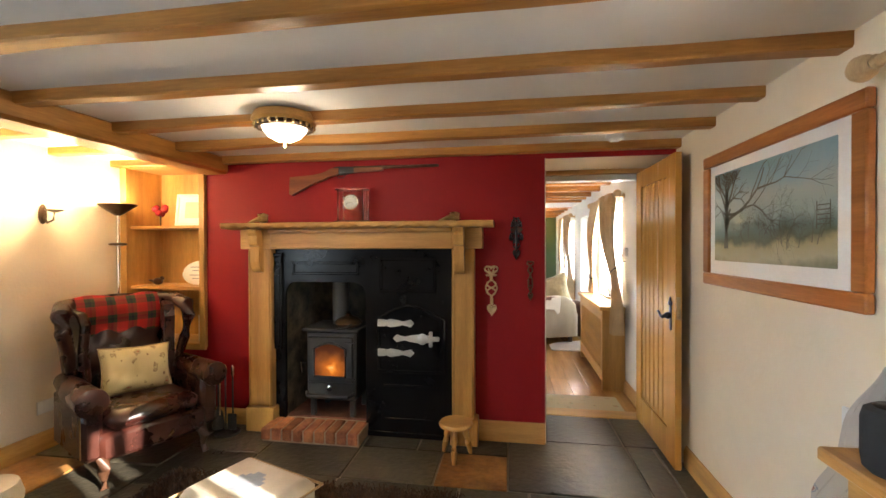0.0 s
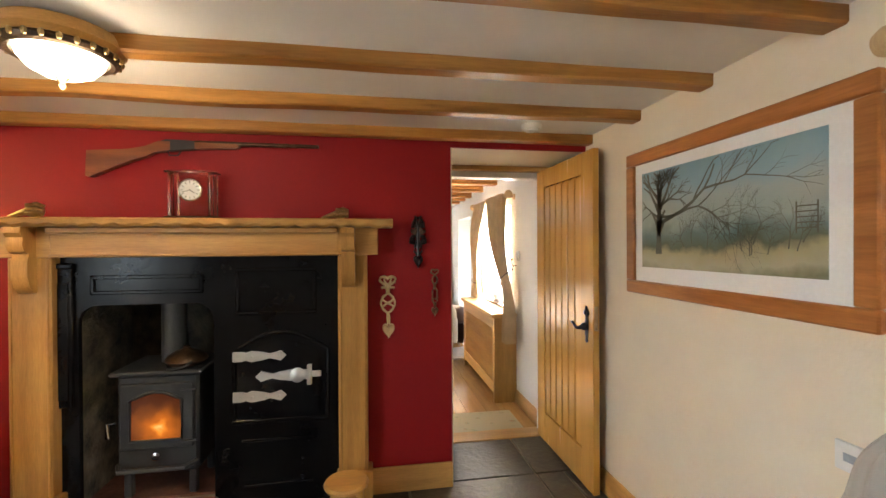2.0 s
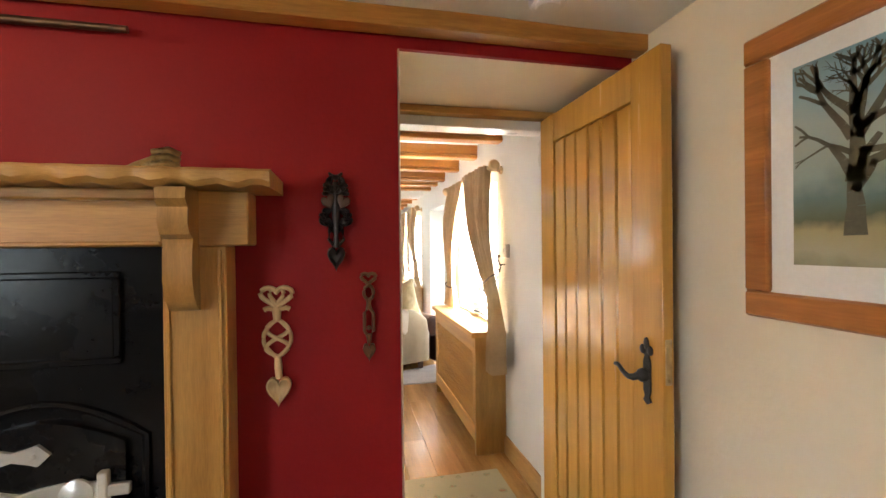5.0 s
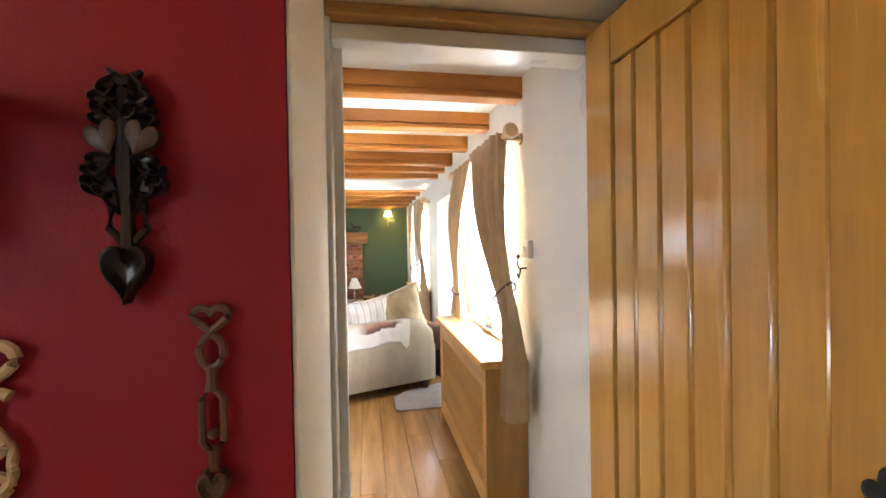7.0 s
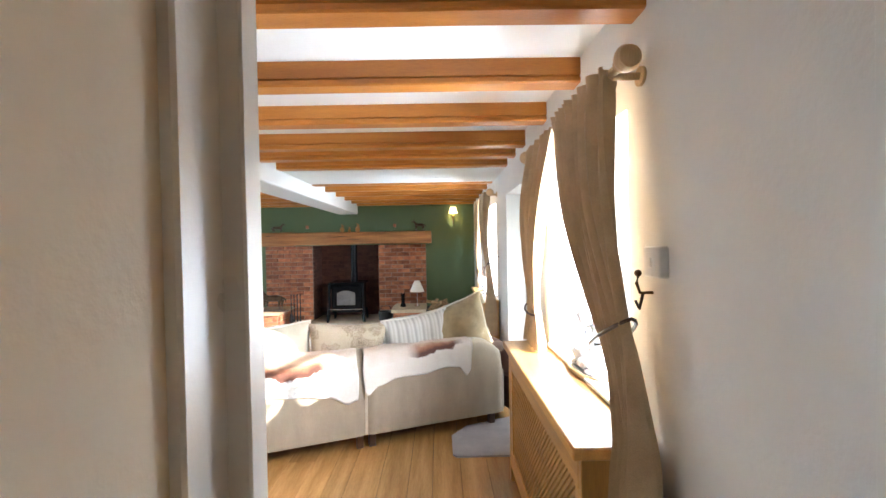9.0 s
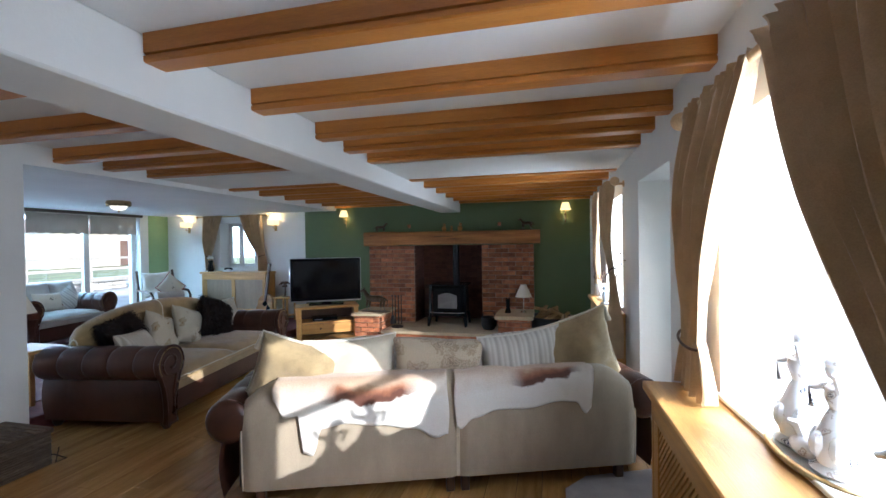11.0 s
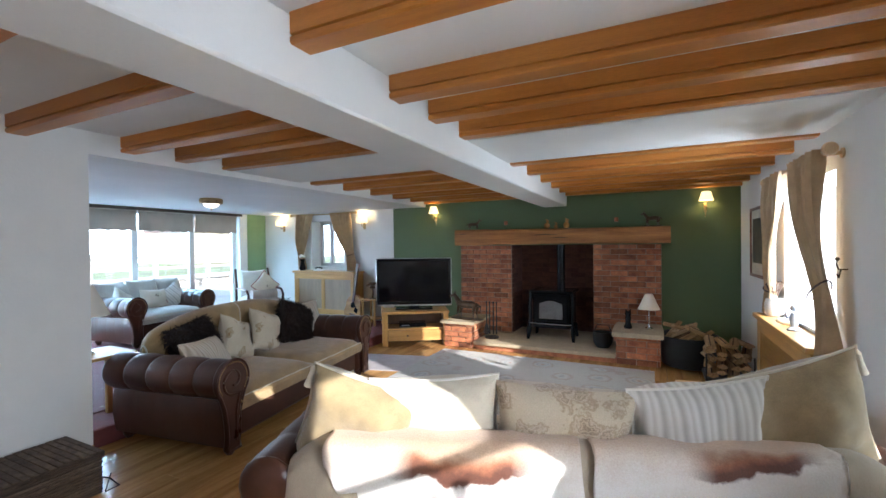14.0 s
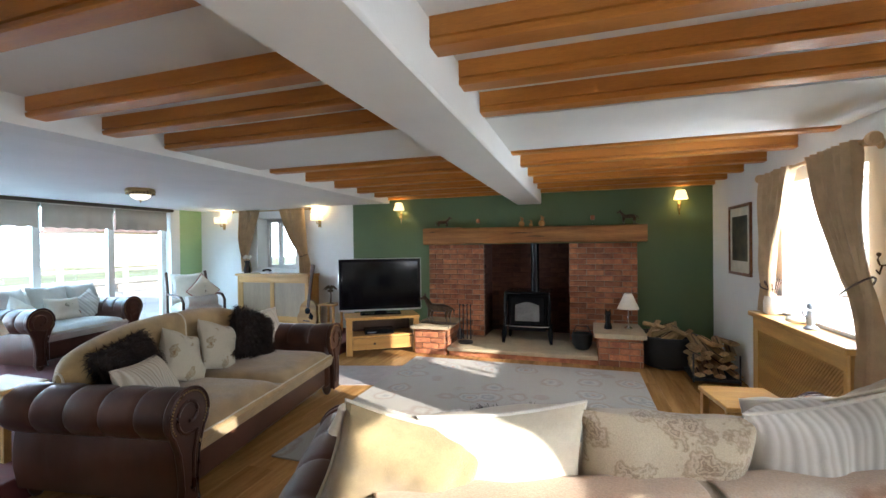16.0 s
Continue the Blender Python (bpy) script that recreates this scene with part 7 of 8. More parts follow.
curtain("curtain", 8.88, 9.46, 8.90, 1.12, 0.28, 8.68, 8.815, 0.42, 1.735, "tan curtain held back by a dark tie-back", 1.94, 7, 3)
curtain("curtain", 9.70, 10.22, 10.17, 1.01, 0.18, 10.05, 10.28, 0.79, 1.755, "tan curtain held back and resting on the radiator cover", 1.94, 6, 4)
for y, z in ((5.50, 1.25), (8.83, 1.25)):
    hk = thing("tie_hook", pose(RX2, y, z), "dark iron curtain hook on the wall", "hook", "curtain hooks")
    part("stem", Geo().tube([(0, 0, 0), (-0.04, 0, 0.0), (-0.05, 0, 0.03), (-0.045, 0, 0.05)], 0.005, 6), M_BRONZE, hk)
    part("knob", Geo().ball((-0.045, 0, 0.06), 0.011), M_BRONZE, hk)
    part("cord_end", Geo().tube([(-0.03, 0.0, 0.0), (-0.035, 0.015, -0.05), (-0.035, 0.04, -0.03)], 0.005, 6), M_SPOOND, hk)
rod2 = thing("curtain_rod", pose(0, 0, 0), "thin brass curtain rod over the small window", "curtain rod", "curtain rods")
part("pole", Geo().cyl((-5.68, FAR - 0.06, 2.03), (-4.10, FAR - 0.06, 2.03), 0.012), M_BRASS, rod2)
for x in (-5.70, -4.08):
    part("finial", Geo().ball((x, FAR - 0.06, 2.03), 0.024), M_BRASS, rod2)
curtain("curtain", -5.58, -5.10, -5.45, 1.25, 0.14, -5.52, -5.30, 0.96, FAR - 0.06, "taupe curtain held back beside the small window", 2.03, 6, 5, "x")
curtain("curtain", -4.72, -4.20, -4.22, 1.25, 0.15, -4.30, -4.05, 0.75, FAR - 0.06, "taupe curtain held back beside the small window", 2.03, 6, 6, "x")

# wall switch, framed print, ornaments on the covers
ls = thing("light_switch", pose(RX2, 5.45, 1.345), "white light switch on the wall", "switch")
part("plate", Geo().box(-0.030, 0, -0.045, 0.045, -0.045, 0.045, 0.004), M_PLASTIC, ls)
part("rocker", Geo().box(-0.035, -0.029, -0.008, 0.008, -0.014, 0.014, 0.002), M_PLASTIC, ls)
p2 = thing("framed_picture", pose(0, 0, 0), "dark framed print with a pale mount on the white wall", "picture")
for a, b, c, d in ((10.76, 11.40, 1.75, 1.78), (10.76, 11.40, 1.04, 1.07), (10.76, 10.79, 1.07, 1.75), (11.37, 11.40, 1.07, 1.75)):
    part("frame", Geo().box(RX2 - 0.025, RX2 - 0.002, a, b, c, d, 0.004), M_STOCK, p2)
part("mount", Geo().box(RX2 - 0.012, RX2 - 0.004, 10.785, 11.375, 1.065, 1.755), M_CREAMF, p2)
part("print", Geo().box(RX2 - 0.0145, RX2 - 0.012, 10.86, 11.30, 1.19, 1.66), M_DARKART, p2)


def jug(m, label, s=1.0):
    th = thing("pot", m, label, "pot")
    part("body", Geo().lathe([(0.05 * s, 0), (0.065 * s, 0.02 * s), (0.07 * s, 0.1 * s), (0.06 * s, 0.14 * s), (0.062 * s, 0.15 * s), (0.05 * s, 0.15 * s)], 20), M_GREYF, th)
    rr = random.Random(5)
    for i in range(12):
        a = i * 2.4
        part("stem", Geo().tube([(0, 0, 0.1 * s), (0.03 * s * math.cos(a), 0.03 * s * math.sin(a), 0.2 * s), (0.06 * s * math.cos(a), 0.06 * s * math.sin(a), (0.22 + 0.08 * rr.random()) * s)], [0.004, 0.003, 0.006], 5), M_DARKWOOD, th)


jug(pose(1.77, 10.10, 0.78), "grey ceramic pot of dried stems on the radiator cover")
def little_figure(m, label, material):
    return solid("figurine", Geo().lathe([(0.04, 0), (0.045, 0.012), (0.02, 0.03), (0.03, 0.08), (0.02, 0.13)], 14).ball((0, 0, 0.16), 0.025).tube([(0.0, 0, 0.11), (-0.04, 0.0, 0.09), (-0.05, 0, 0.14)], 0.009), material, label, "figurine", "", "", m)


little_figure(pose(1.74, 9.42, 0.78), "dark and pale figurine on the radiator cover", M_BLUEGREY)
solid("shell_ornament", Geo().ball((0, 0, 0.03), 0.08, 0.05, 0.03, 14, 8).tube([(0.05, 0, 0.03), (0.09, 0, 0.05)], [0.02, 0.006]), M_CREAMF, "pale shell ornament on the radiator cover", "ornament", m=pose(1.76, 9.66, 0.78))
tr = thing("oval_tray", pose(1.90, 6.20, 0.79), "oval brass rimmed tray on the radiator cover", "tray")
oval = [(0.085 * math.cos(2 * math.pi * i / 32), 0.19 * math.sin(2 * math.pi * i / 32)) for i in range(32)]
part("plate", Geo().prism(oval, 0.012, 0.022), M_PLASTIC, tr)
part("rim", Geo().tube([(x, y, 0.018) for x, y in oval], 0.011, 8, True), M_BRASS, tr)
for y in (-0.13, 0.0, 0.13):
    part("foot", Geo().lathe([(0.016, 0), (0.02, 0.006), (0.01, 0.013)], 10, pose(0.03 if y else -0.05, y, 0)), M_BRASS, tr)


def porcelain_group():
    """Two skirted dancers with raised arms and a small dog, on a rocky base."""
    g = Geo()
    for y, h, lean in ((-0.09, 0.29, 0.03), (0.075, 0.33, -0.03)):
        q = pose(0, y, 0)
        k = h / 0.33
        g.lathe([(0.055, 0.0), (0.068, 0.012), (0.052, 0.03), (0.062, 0.06), (0.058, 0.10), (0.034, 0.165), (0.022, 0.19), (0.034, 0.225), (0.032, 0.25), (0.012, 0.268)], 18, q @ Matrix.Scale(k, 4))
        g.ball((0, y + lean * 0.3, 0.30 * k), 0.024, 0.024, 0.028, 12, 8)
        g.ball((0.004, y + lean * 0.3, 0.318 * k), 0.03, 0.03, 0.018, 12, 6)
        g.tube([(0, y + 0.03, 0.245 * k), (-0.02, y + 0.075, 0.225 * k), (-0.03, y + 0.06, 0.17 * k)], [0.012, 0.011, 0.008], 7)
        g.tube([(0, y - 0.03, 0.245 * k), (-0.03, y - 0.06, 0.26 * k), (-0.045, y - 0.07, 0.31 * k)], [0.012, 0.010, 0.008], 7)
        for a in range(6):
            g.ball((0.052 * math.cos(a * 1.05) * k, y + 0.052 * math.sin(a * 1.05) * k, 0.085 * k), 0.022, 0.022, 0.035, 8, 6)
    g.ball((-0.03, -0.005, 0.03), 0.035, 0.05, 0.03, 10, 6).tube([(-0.03, 0.0, 0.05), (-0.04, 0.015, 0.085), (-0.06, 0.025, 0.088)], [0.016, 0.018, 0.009], 7)
    return g


solid("porcelain_figurine", porcelain_group(), M_CHINA, "glazed white and dark blue porcelain figure group on the tray", "figurine", m=pose(1.90, 6.20, 0.812))

# log basket and logs
def split_log(name, m, L, R, seed, group="logs"):
    rr = random.Random(seed)
    n = 5
    o = [(0, 0)] + [(R * math.cos(a) * rr.uniform(0.9, 1.1), R * math.sin(a)) for a in [math.pi * (0.12 + 0.76 * i / n) for i in range(n + 1)]]
    th = thing(name, m, "split firewood log with pale cut faces", "log", group)
    part("wood", Geo().prism([(x, y - R * 0.4) for x, y in o], -L / 2, L / 2, pose(0, 0, 0, 0, 90, 0) @ pose(0, 0, 0, 0, 0, 90)), M_LOG, th, smooth=False)
    part("bark", Geo().tube([(-L / 2 * 0.98, R * 0.12, R * 0.48), (0, R * 0.12, R * 0.5), (L / 2 * 0.98, R * 0.12, R * 0.48)], R * 0.16, 6), M_BARK, th)


bk = thing("log_basket", pose(1.22, 11.52, F2), "round black log basket full of split logs", "basket")
part("tub", Geo().lathe([(0.24, 0), (0.28, 0.02), (0.31, 0.2), (0.33, 0.36), (0.315, 0.36), (0.27, 0.05)], 28), M_IRON, bk)
part("rim", Geo().tube([(0.325 * math.cos(i * math.pi / 14), 0.325 * math.sin(i * math.pi / 14), 0.36) for i in range(28)], 0.012, 6, True), M_IRON, bk)
rr = random.Random(31)
for i in range(11):
    a = rr.uniform(0, 6.28)
    r = rr.uniform(0.0, 0.17)
    split_log("log", pose(1.22 + r * math.cos(a), 11.52 + r * math.sin(a), F2 + 0.34 + 0.03 * (i % 4) + 0.05 * (i > 7), rr.uniform(-30, 30), rr.uniform(-35, 25), rr.uniform(-60, 60)), rr.uniform(0.25, 0.34), rr.uniform(0.05, 0.075), i)
lr = thing("log_rack", pose(1.56, 11.08, F2), "dark low rack stacked with firewood", "rack")
part("frame", Geo().box(-0.22, 0.22, -0.22, 0.22, 0.02, 0.05, 0.004), M_IRON, lr)
for x in (-0.21, 0.21):
    part("upright", Geo().cyl((x, -0.2, 0), (x, -0.2, 0.3), 0.009), M_IRON, lr)
    part("upright", Geo().cyl((x, 0.2, 0), (x, 0.2, 0.3), 0.009), M_IRON, lr)
for j in range(5):
    for i in range(4):
        split_log("log", pose(1.56 + (i - 1.5) * 0.105 + rr.uniform(-0.015, 0.015), 11.08 + rr.uniform(-0.03, 0.03), F2 + 0.09 + j * 0.075, 0, rr.uniform(-6, 6), 90 + rr.uniform(-12, 12)), rr.uniform(0.3, 0.42), rr.uniform(0.045, 0.06), 40 + j * 4 + i)


# ---- sofas ----
def scroll_arm(th, x, s, y0, y1, leather, z=0.56, r=0.13, segs=5, studs=True):
    """A channelled rolled arm on the side s of a sofa at local x; y0 is its front."""
    f = 1 if y1 > y0 else -1
    xc = x + s * 0.03

    def crease(t):
        return abs(math.sin(math.pi * segs * t)) ** 0.4

    inner = sorted((x - s * 0.10, x - s * 0.02))
    ar = part("arm_panel", Geo().box(inner[0], inner[1], min(y0 + 0.02 * f, y1), max(y0 + 0.02 * f, y1), 0.08, z, 0.03), leather, th)

    def side(u, v):
        t = u if s * f > 0 else 1 - u
        zz = 0.07 + (z - 0.02 - 0.07) * v
        out = 0.055 + 0.035 * math.sin(math.pi * min(1, v * 1.05)) - 0.015 * v + 0.006 * (crease(t) - 1) * v
        return (x + s * out, y0 + 0.015 * f + (y1 - y0 - 0.015 * f) * t, zz)

    part("side_panel", Geo().grid(side, 50, 12), leather, th)
    n = 70
    pts = [(xc, y0 + (y1 - y0) * i / n, z - 0.01 * i / n) for i in range(n + 1)]
    rad = [r * (0.90 + 0.10 * crease(i / n)) * (1 if 0 < i < n else 0.93) for i in range(n + 1)]
    rl = part("arm_roll", Geo().tube(pts, rad, 26), leather, th)
    # upholstered front: a disc that runs down into a tapered post
    o = [(xc + r * 1.03 * math.cos(radians(a)), z + r * 1.03 * math.sin(radians(a))) for a in range(-42, 223, 12)]
    o += [(xc - 0.072, z - 0.19), (xc - 0.056, z - 0.30), (xc - 0.05, 0.16), (xc - 0.062, 0.06), (xc + 0.062, 0.06), (xc + 0.05, 0.16), (xc + 0.056, z - 0.30), (xc + 0.072, z - 0.19)]
    ya, yb = sorted((-(y0 - 0.012 * f), -(y0 + 0.03 * f)))
    fr = part("arm_front", Geo().prism(o, ya, yb, UPRIGHT), leather, th)
    soften(fr, 0.010, 2)
    yf = y0 - 0.013 * f
    part("front_piping", Geo().tube([(p, yf, q) for p, q in o], 0.0075, 6, True), leather, fr)
    spiral = [(xc + (r * 0.78 - 0.0030 * i) * math.cos(radians(-120 if s > 0 else -60) + s * i * 0.28), yf, z + (r * 0.78 - 0.0030 * i) * math.sin(radians(-120 if s > 0 else -60) + s * i * 0.28)) for i in range(26)]
    part("arm_scroll", Geo().tube([(xc - s * 0.02, yf, 0.12), (xc - s * 0.022, yf, z - 0.22)] + spiral, 0.010, 6), leather, fr)
    if studs:
        for k in range(34):
            a = radians(-36) + k * radians(252) / 33
            part("stud", Geo().ball((xc + r * 0.90 * math.cos(a), yf - 0.002 * f, z + r * 0.90 * math.sin(a)), 0.0055, 0.004, 0.0055, 6, 4), M_BRASS, fr)
    return ar


def box_cushion(x0, x1, y0, y1, z0, z1, puff=0.03, nx=18, ny=14, seed=0):
    """A rounded seat pad, fuller in the middle."""
    g = Geo()
    o = seed * 3.1

    def top(u, v):
        a, b = 2 * u - 1, 2 * v - 1
        e = (1 - a ** 6) * (1 - b ** 6)
        return (x0 + (x1 - x0) * u, y0 + (y1 - y0) * v, z1 - 0.05 + 0.05 * e ** 0.4 + puff * (1 - a * a) * (1 - b * b) + 0.006 * noise.noise((a * 3 + o, b * 3, 0)))

    g.grid(top, nx, ny)
    rim = [top(i / nx, 0) for i in range(nx + 1)] + [top(1, j / ny) for j in range(1, ny + 1)] + [top(1 - i / nx, 1) for i in range(1, nx + 1)] + [top(0, 1 - j / ny) for j in range(1, ny)]
    k = len(rim)
    vs = []
    for z, e in ((None, 0.0), (z1 - 0.06, 0.012), ((z0 + z1) / 2, 0.02), (z0, 0.0)):
        for p in rim:
            sx = 1 if p[0] > (x0 + x1) / 2 else -1
            sy = 1 if p[1] > (y0 + y1) / 2 else -1
            fx = 1.0 if abs(p[0] - x0) < 1e-4 or abs(p[0] - x1) < 1e-4 else 0.0
            fy = 1.0 if abs(p[1] - y0) < 1e-4 or abs(p[1] - y1) < 1e-4 else 0.0
            vs.append((p[0] + sx * e * fx, p[1] + sy * e * fy, p[2] if z is None else z))
    fs = [(r * k + i, (r + 1) * k + i, (r + 1) * k + (i + 1) % k, r * k + (i + 1) % k) for r in range(3) for i in range(k)]
    g.add(vs, fs)
    pipe = Geo().tube([(vs[i][0], vs[i][1], vs[i][2] + 0.002) for i in range(k)], 0.006, 5, True)
    return g, pipe


def leather_sofa(m, L, label, leather, seat_m, back_m, seats=2, hump=0.10, D=0.98):
    """Faces local -y; long axis local x; the floor is z = 0."""
    th = thing("sofa", m, label, "sofa", "leather sofas")
    h = L / 2
    fr = part("base", Geo().box(-h + 0.14, h - 0.14, -D / 2 + 0.05, D / 2 - 0.04, 0.09, 0.31, 0.03), leather, th)
    for s in (-1, 1):
        scroll_arm(th, s * (h - 0.16), s, -D / 2, D / 2 - 0.05, leather, 0.55, 0.14)
        for y in (-D / 2 + 0.07, D / 2 - 0.1):
            part("foot", Geo().lathe([(0.022, 0), (0.04, 0.03), (0.045, 0.06), (0.03, 0.1)], 14, pose(s * (h - 0.17), y, 0)), M_DARKWOOD, th)
    w = (L - 0.42) / seats
    for i in range(seats):
        x0 = -h + 0.21 + w * i
        g, pipe = box_cushion(x0 + 0.004, x0 + w - 0.004, -D / 2 - 0.0, 0.30, 0.305, 0.45, 0.03, seed=i)
        c = part("seat_cushion", g, seat_m, th)
        part("piping", pipe, M_CREAMF, c)

    def back(u, v):
        a = 2 * u - 1
        top = 0.80 + hump * (1 - a * a) - 0.05 * a ** 6 + 0.012 * abs(math.sin(seats * math.pi * u))
        ang = -0.5 + 3.6 * v
        zc = 0.40 + (top - 0.10 - 0.40) * min(1, v / 0.55)
        if v < 0.55:
            y, z = 0.22 + 0.08 * v, zc
        else:
            t = (v - 0.55) / 0.45 * math.pi
            y, z = 0.36 - 0.10 * math.cos(t), top - 0.10 + 0.10 * math.sin(t)
        bulge = 0.03 * math.sin(math.pi * min(1, v / 0.6)) * abs(math.sin(seats * math.pi * u)) ** 0.5
        e = max(0.0, (abs(a) - 0.86) / 0.14) ** 2
        return (a * (h - 0.17), (y - bulge) * (1 - 0.85 * e) + 0.33 * 0.85 * e, z - 0.07 * e * min(1, v / 0.5))

    b = part("backrest", Geo().grid(back, 48, 30), back_m, th)
    part("back_shell", Geo().grid(lambda u, v: ((1 - 2 * u) * (h - 0.19), 0.43 + 0.03 * v, 0.1 + (back(1 - u, 1)[2] - 0.1) * v), 30, 6), leather, th)
    for s in (0, 1):
        part("back_piping", Geo().tube([back(0.012 if not s else 0.988, 0.1 + 0.9 * j / 16) for j in range(17)], 0.007, 6), M_CREAMF, b)
    part("seam", Geo().tube([(lambda p: (p[0], p[1] - 0.002, p[2] + 0.002))(back(0.5, 0.1 + 0.9 * j / 16)) for j in range(17)], 0.006, 6), M_CREAMF, b)
    return th


SB = pose(-2.44, 8.53, F2, 0, 0, 98.5) @ pose(0, 0.085, 0)
leather_sofa(SB, 2.20, "brown leather sofa with rolled arms and gold chenille cushions", M_LEATHER, M_GOLDF, M_GOLDF, 2, 0.14, 1.15)


def on(base, x, y, z, rx=0, ry=0, rz=0):
    return base @ pose(x, y, z, rx, ry, rz)


cushion(on(SB, -0.68, -0.16, 0.45, -30, 4, 20), 0.54, 0.34, 0.15, M_STRIPE, "beige ticking striped cushion on the leather sofa", 11, M_CREAMF)
fur_cushion(on(SB, -0.58, 0.10, 0.50, -18, -8, 8), 0.44, 0.38, 0.17, "dark brown shaggy fur cushion on the leather sofa", 12)
cushion(on(SB, -0.25, 0.06, 0.46, -20, 22, 4), 0.40, 0.40, 0.14, M_FLORAL, "beige floral cushion tilted against the sofa back", 13)
cushion(on(SB, 0.10, 0.02, 0.45, -22, 20, 0), 0.42, 0.42, 0.14, M_FLORAL, "beige floral cushion tilted against the sofa back", 14)
fur_cushion(on(SB, 0.46, -0.02, 0.46, -18, 24, -8), 0.46, 0.44, 0.18, "dark brown shaggy fur cushion on the leather sofa", 15)
cushion(on(SB, 0.78, 0.06, 0.47, -14, 0, -14), 0.46, 0.38, 0.15, M_STRIPE, "beige ticking striped cushion on the leather sofa", 16, M_CREAMF)

# sofa seen from behind
SA = pose(0.60, 7.26, F2, 0, 0, 20)
sa = thing("sofa", SA, "beige cloth backed sofa with brown leather arms", "sofa", "leather sofas")
TOP = 0.705
for x0, x1 in ((-1.17, 0.055), (0.065, 1.17)):
    def shell(u, v, x0=x0, x1=x1):
        e = 0.05
        prof = [(0.0, 0.10), (-0.012, 0.22), (-0.016, 0.4), (-0.014, 0.55), (-0.002, TOP - 0.06), (0.02, TOP - 0.022), (0.055, TOP - 0.002), (0.10, TOP + 0.004), (0.16, TOP - 0.01), (0.20, TOP - 0.05), (0.21, TOP - 0.2), (0.21, 0.42)]
        t = v * (len(prof) - 1)
        i = min(int(t), len(prof) - 2)
        f = t - i
        y = prof[i][0] + (prof[i + 1][0] - prof[i][0]) * f
        z = prof[i][1] + (prof[i + 1][1] - prof[i][1]) * f
        x = x0 + (x1 - x0) * u
        c = min(u, 1 - u) * (x1 - x0)
        outer = (u > 0.5) == (x1 > 0.5)
        if c < 0.05:
            y += (0.05 - c) ** 2 * 8
        d = (1.17 - abs(x)) if abs(x) > 0.9 else 1.0
        if d < 0.22:
            z -= (0.22 - d) ** 2 * 2.4 * max(0, (z - 0.35)) / 0.35
        return (x, y, z)
    bp = part("back_panel", Geo().grid(shell, 40, 36), M_FABRIC, sa, "beige woven cloth back")
    for uu in (0.0, 1.0):
        part("piping", Geo().tube([shell(uu, j / 24) for j in range(19)], 0.006, 6), M_CREAMF, bp)
part("base", Geo().box(-1.16, 1.16, 0.03, 0.92, 0.10, 0.32, 0.03), M_LEATHER, sa)
for s in (-1, 1):
    scroll_arm(sa, s * 1.22, s, 1.02, 0.02, M_LEATHER, 0.50, 0.13, 4, False)
    part("arm_cap", Geo().ball((s * 1.25, 0.03, 0.50), 0.122, 0.05, 0.122, 18, 8), M_LEATHER, sa)
for x in (-1.08, 0.015, 0.105, 1.08):
    for y in (0.05, 0.85):
        part("foot", Geo().box(x - 0.025, x + 0.025, y - 0.025, y + 0.025, 0, 0.1, 0.005), M_DARKWOOD, sa)
for i, (x0, x1) in enumerate(((-1.08, 0.06), (0.06, 1.08))):
    g, pipe = box_cushion(x0 + 0.004, x1 - 0.004, 0.22, 0.98, 0.32, 0.47, 0.03, seed=i + 4)
    c = part("seat_cushion", g, M_GOLDF, sa)
    part("piping", pipe, M_CREAMF, c)

cushion(on(SA, -1.0, 0.24, 0.47, 14, 18, 10), 0.50, 0.48, 0.20, M_OLIVEF, "olive chenille cushion with piped edge and tassels", 21, M_CREAMF, True)
cushion(on(SA, -0.56, 0.30, 0.49, 14, -3, 2), 0.56, 0.44, 0.20, M_CREAMF, "large cream cushion with a frilled edge", 22, M_WHITEF)
cushion(on(SA, -0.04, 0.30, 0.49, 16, 3, -2), 0.60, 0.42, 0.22, M_DAMASK, "brown and cream damask patterned cushion", 23)
cushion(on(SA, 0.53, 0.29, 0.50, 16, -7, 0), 0.54, 0.44, 0.22, M_STRIPEW, "pale ticking striped cushion", 24, M_WHITEF)
cushion(on(SA, 0.96, 0.28, 0.49, 12, -18, -6), 0.56, 0.54, 0.20, M_OLIVEF, "pale olive piped cushion with tassels standing on a corner", 25, M_CREAMF, True)
cushion(on(SA, -0.80, 0.62, 0.47, 24, 0, 12), 0.40, 0.34, 0.14, M_STRIPEW, "pale ticking striped cushion", 26, M_WHITEF)
fur_cushion(on(SA, -0.50, 0.66, 0.47, 20, 0, 0), 0.34, 0.30, 0.14, "small dark fur cushion on the sofa", 27)


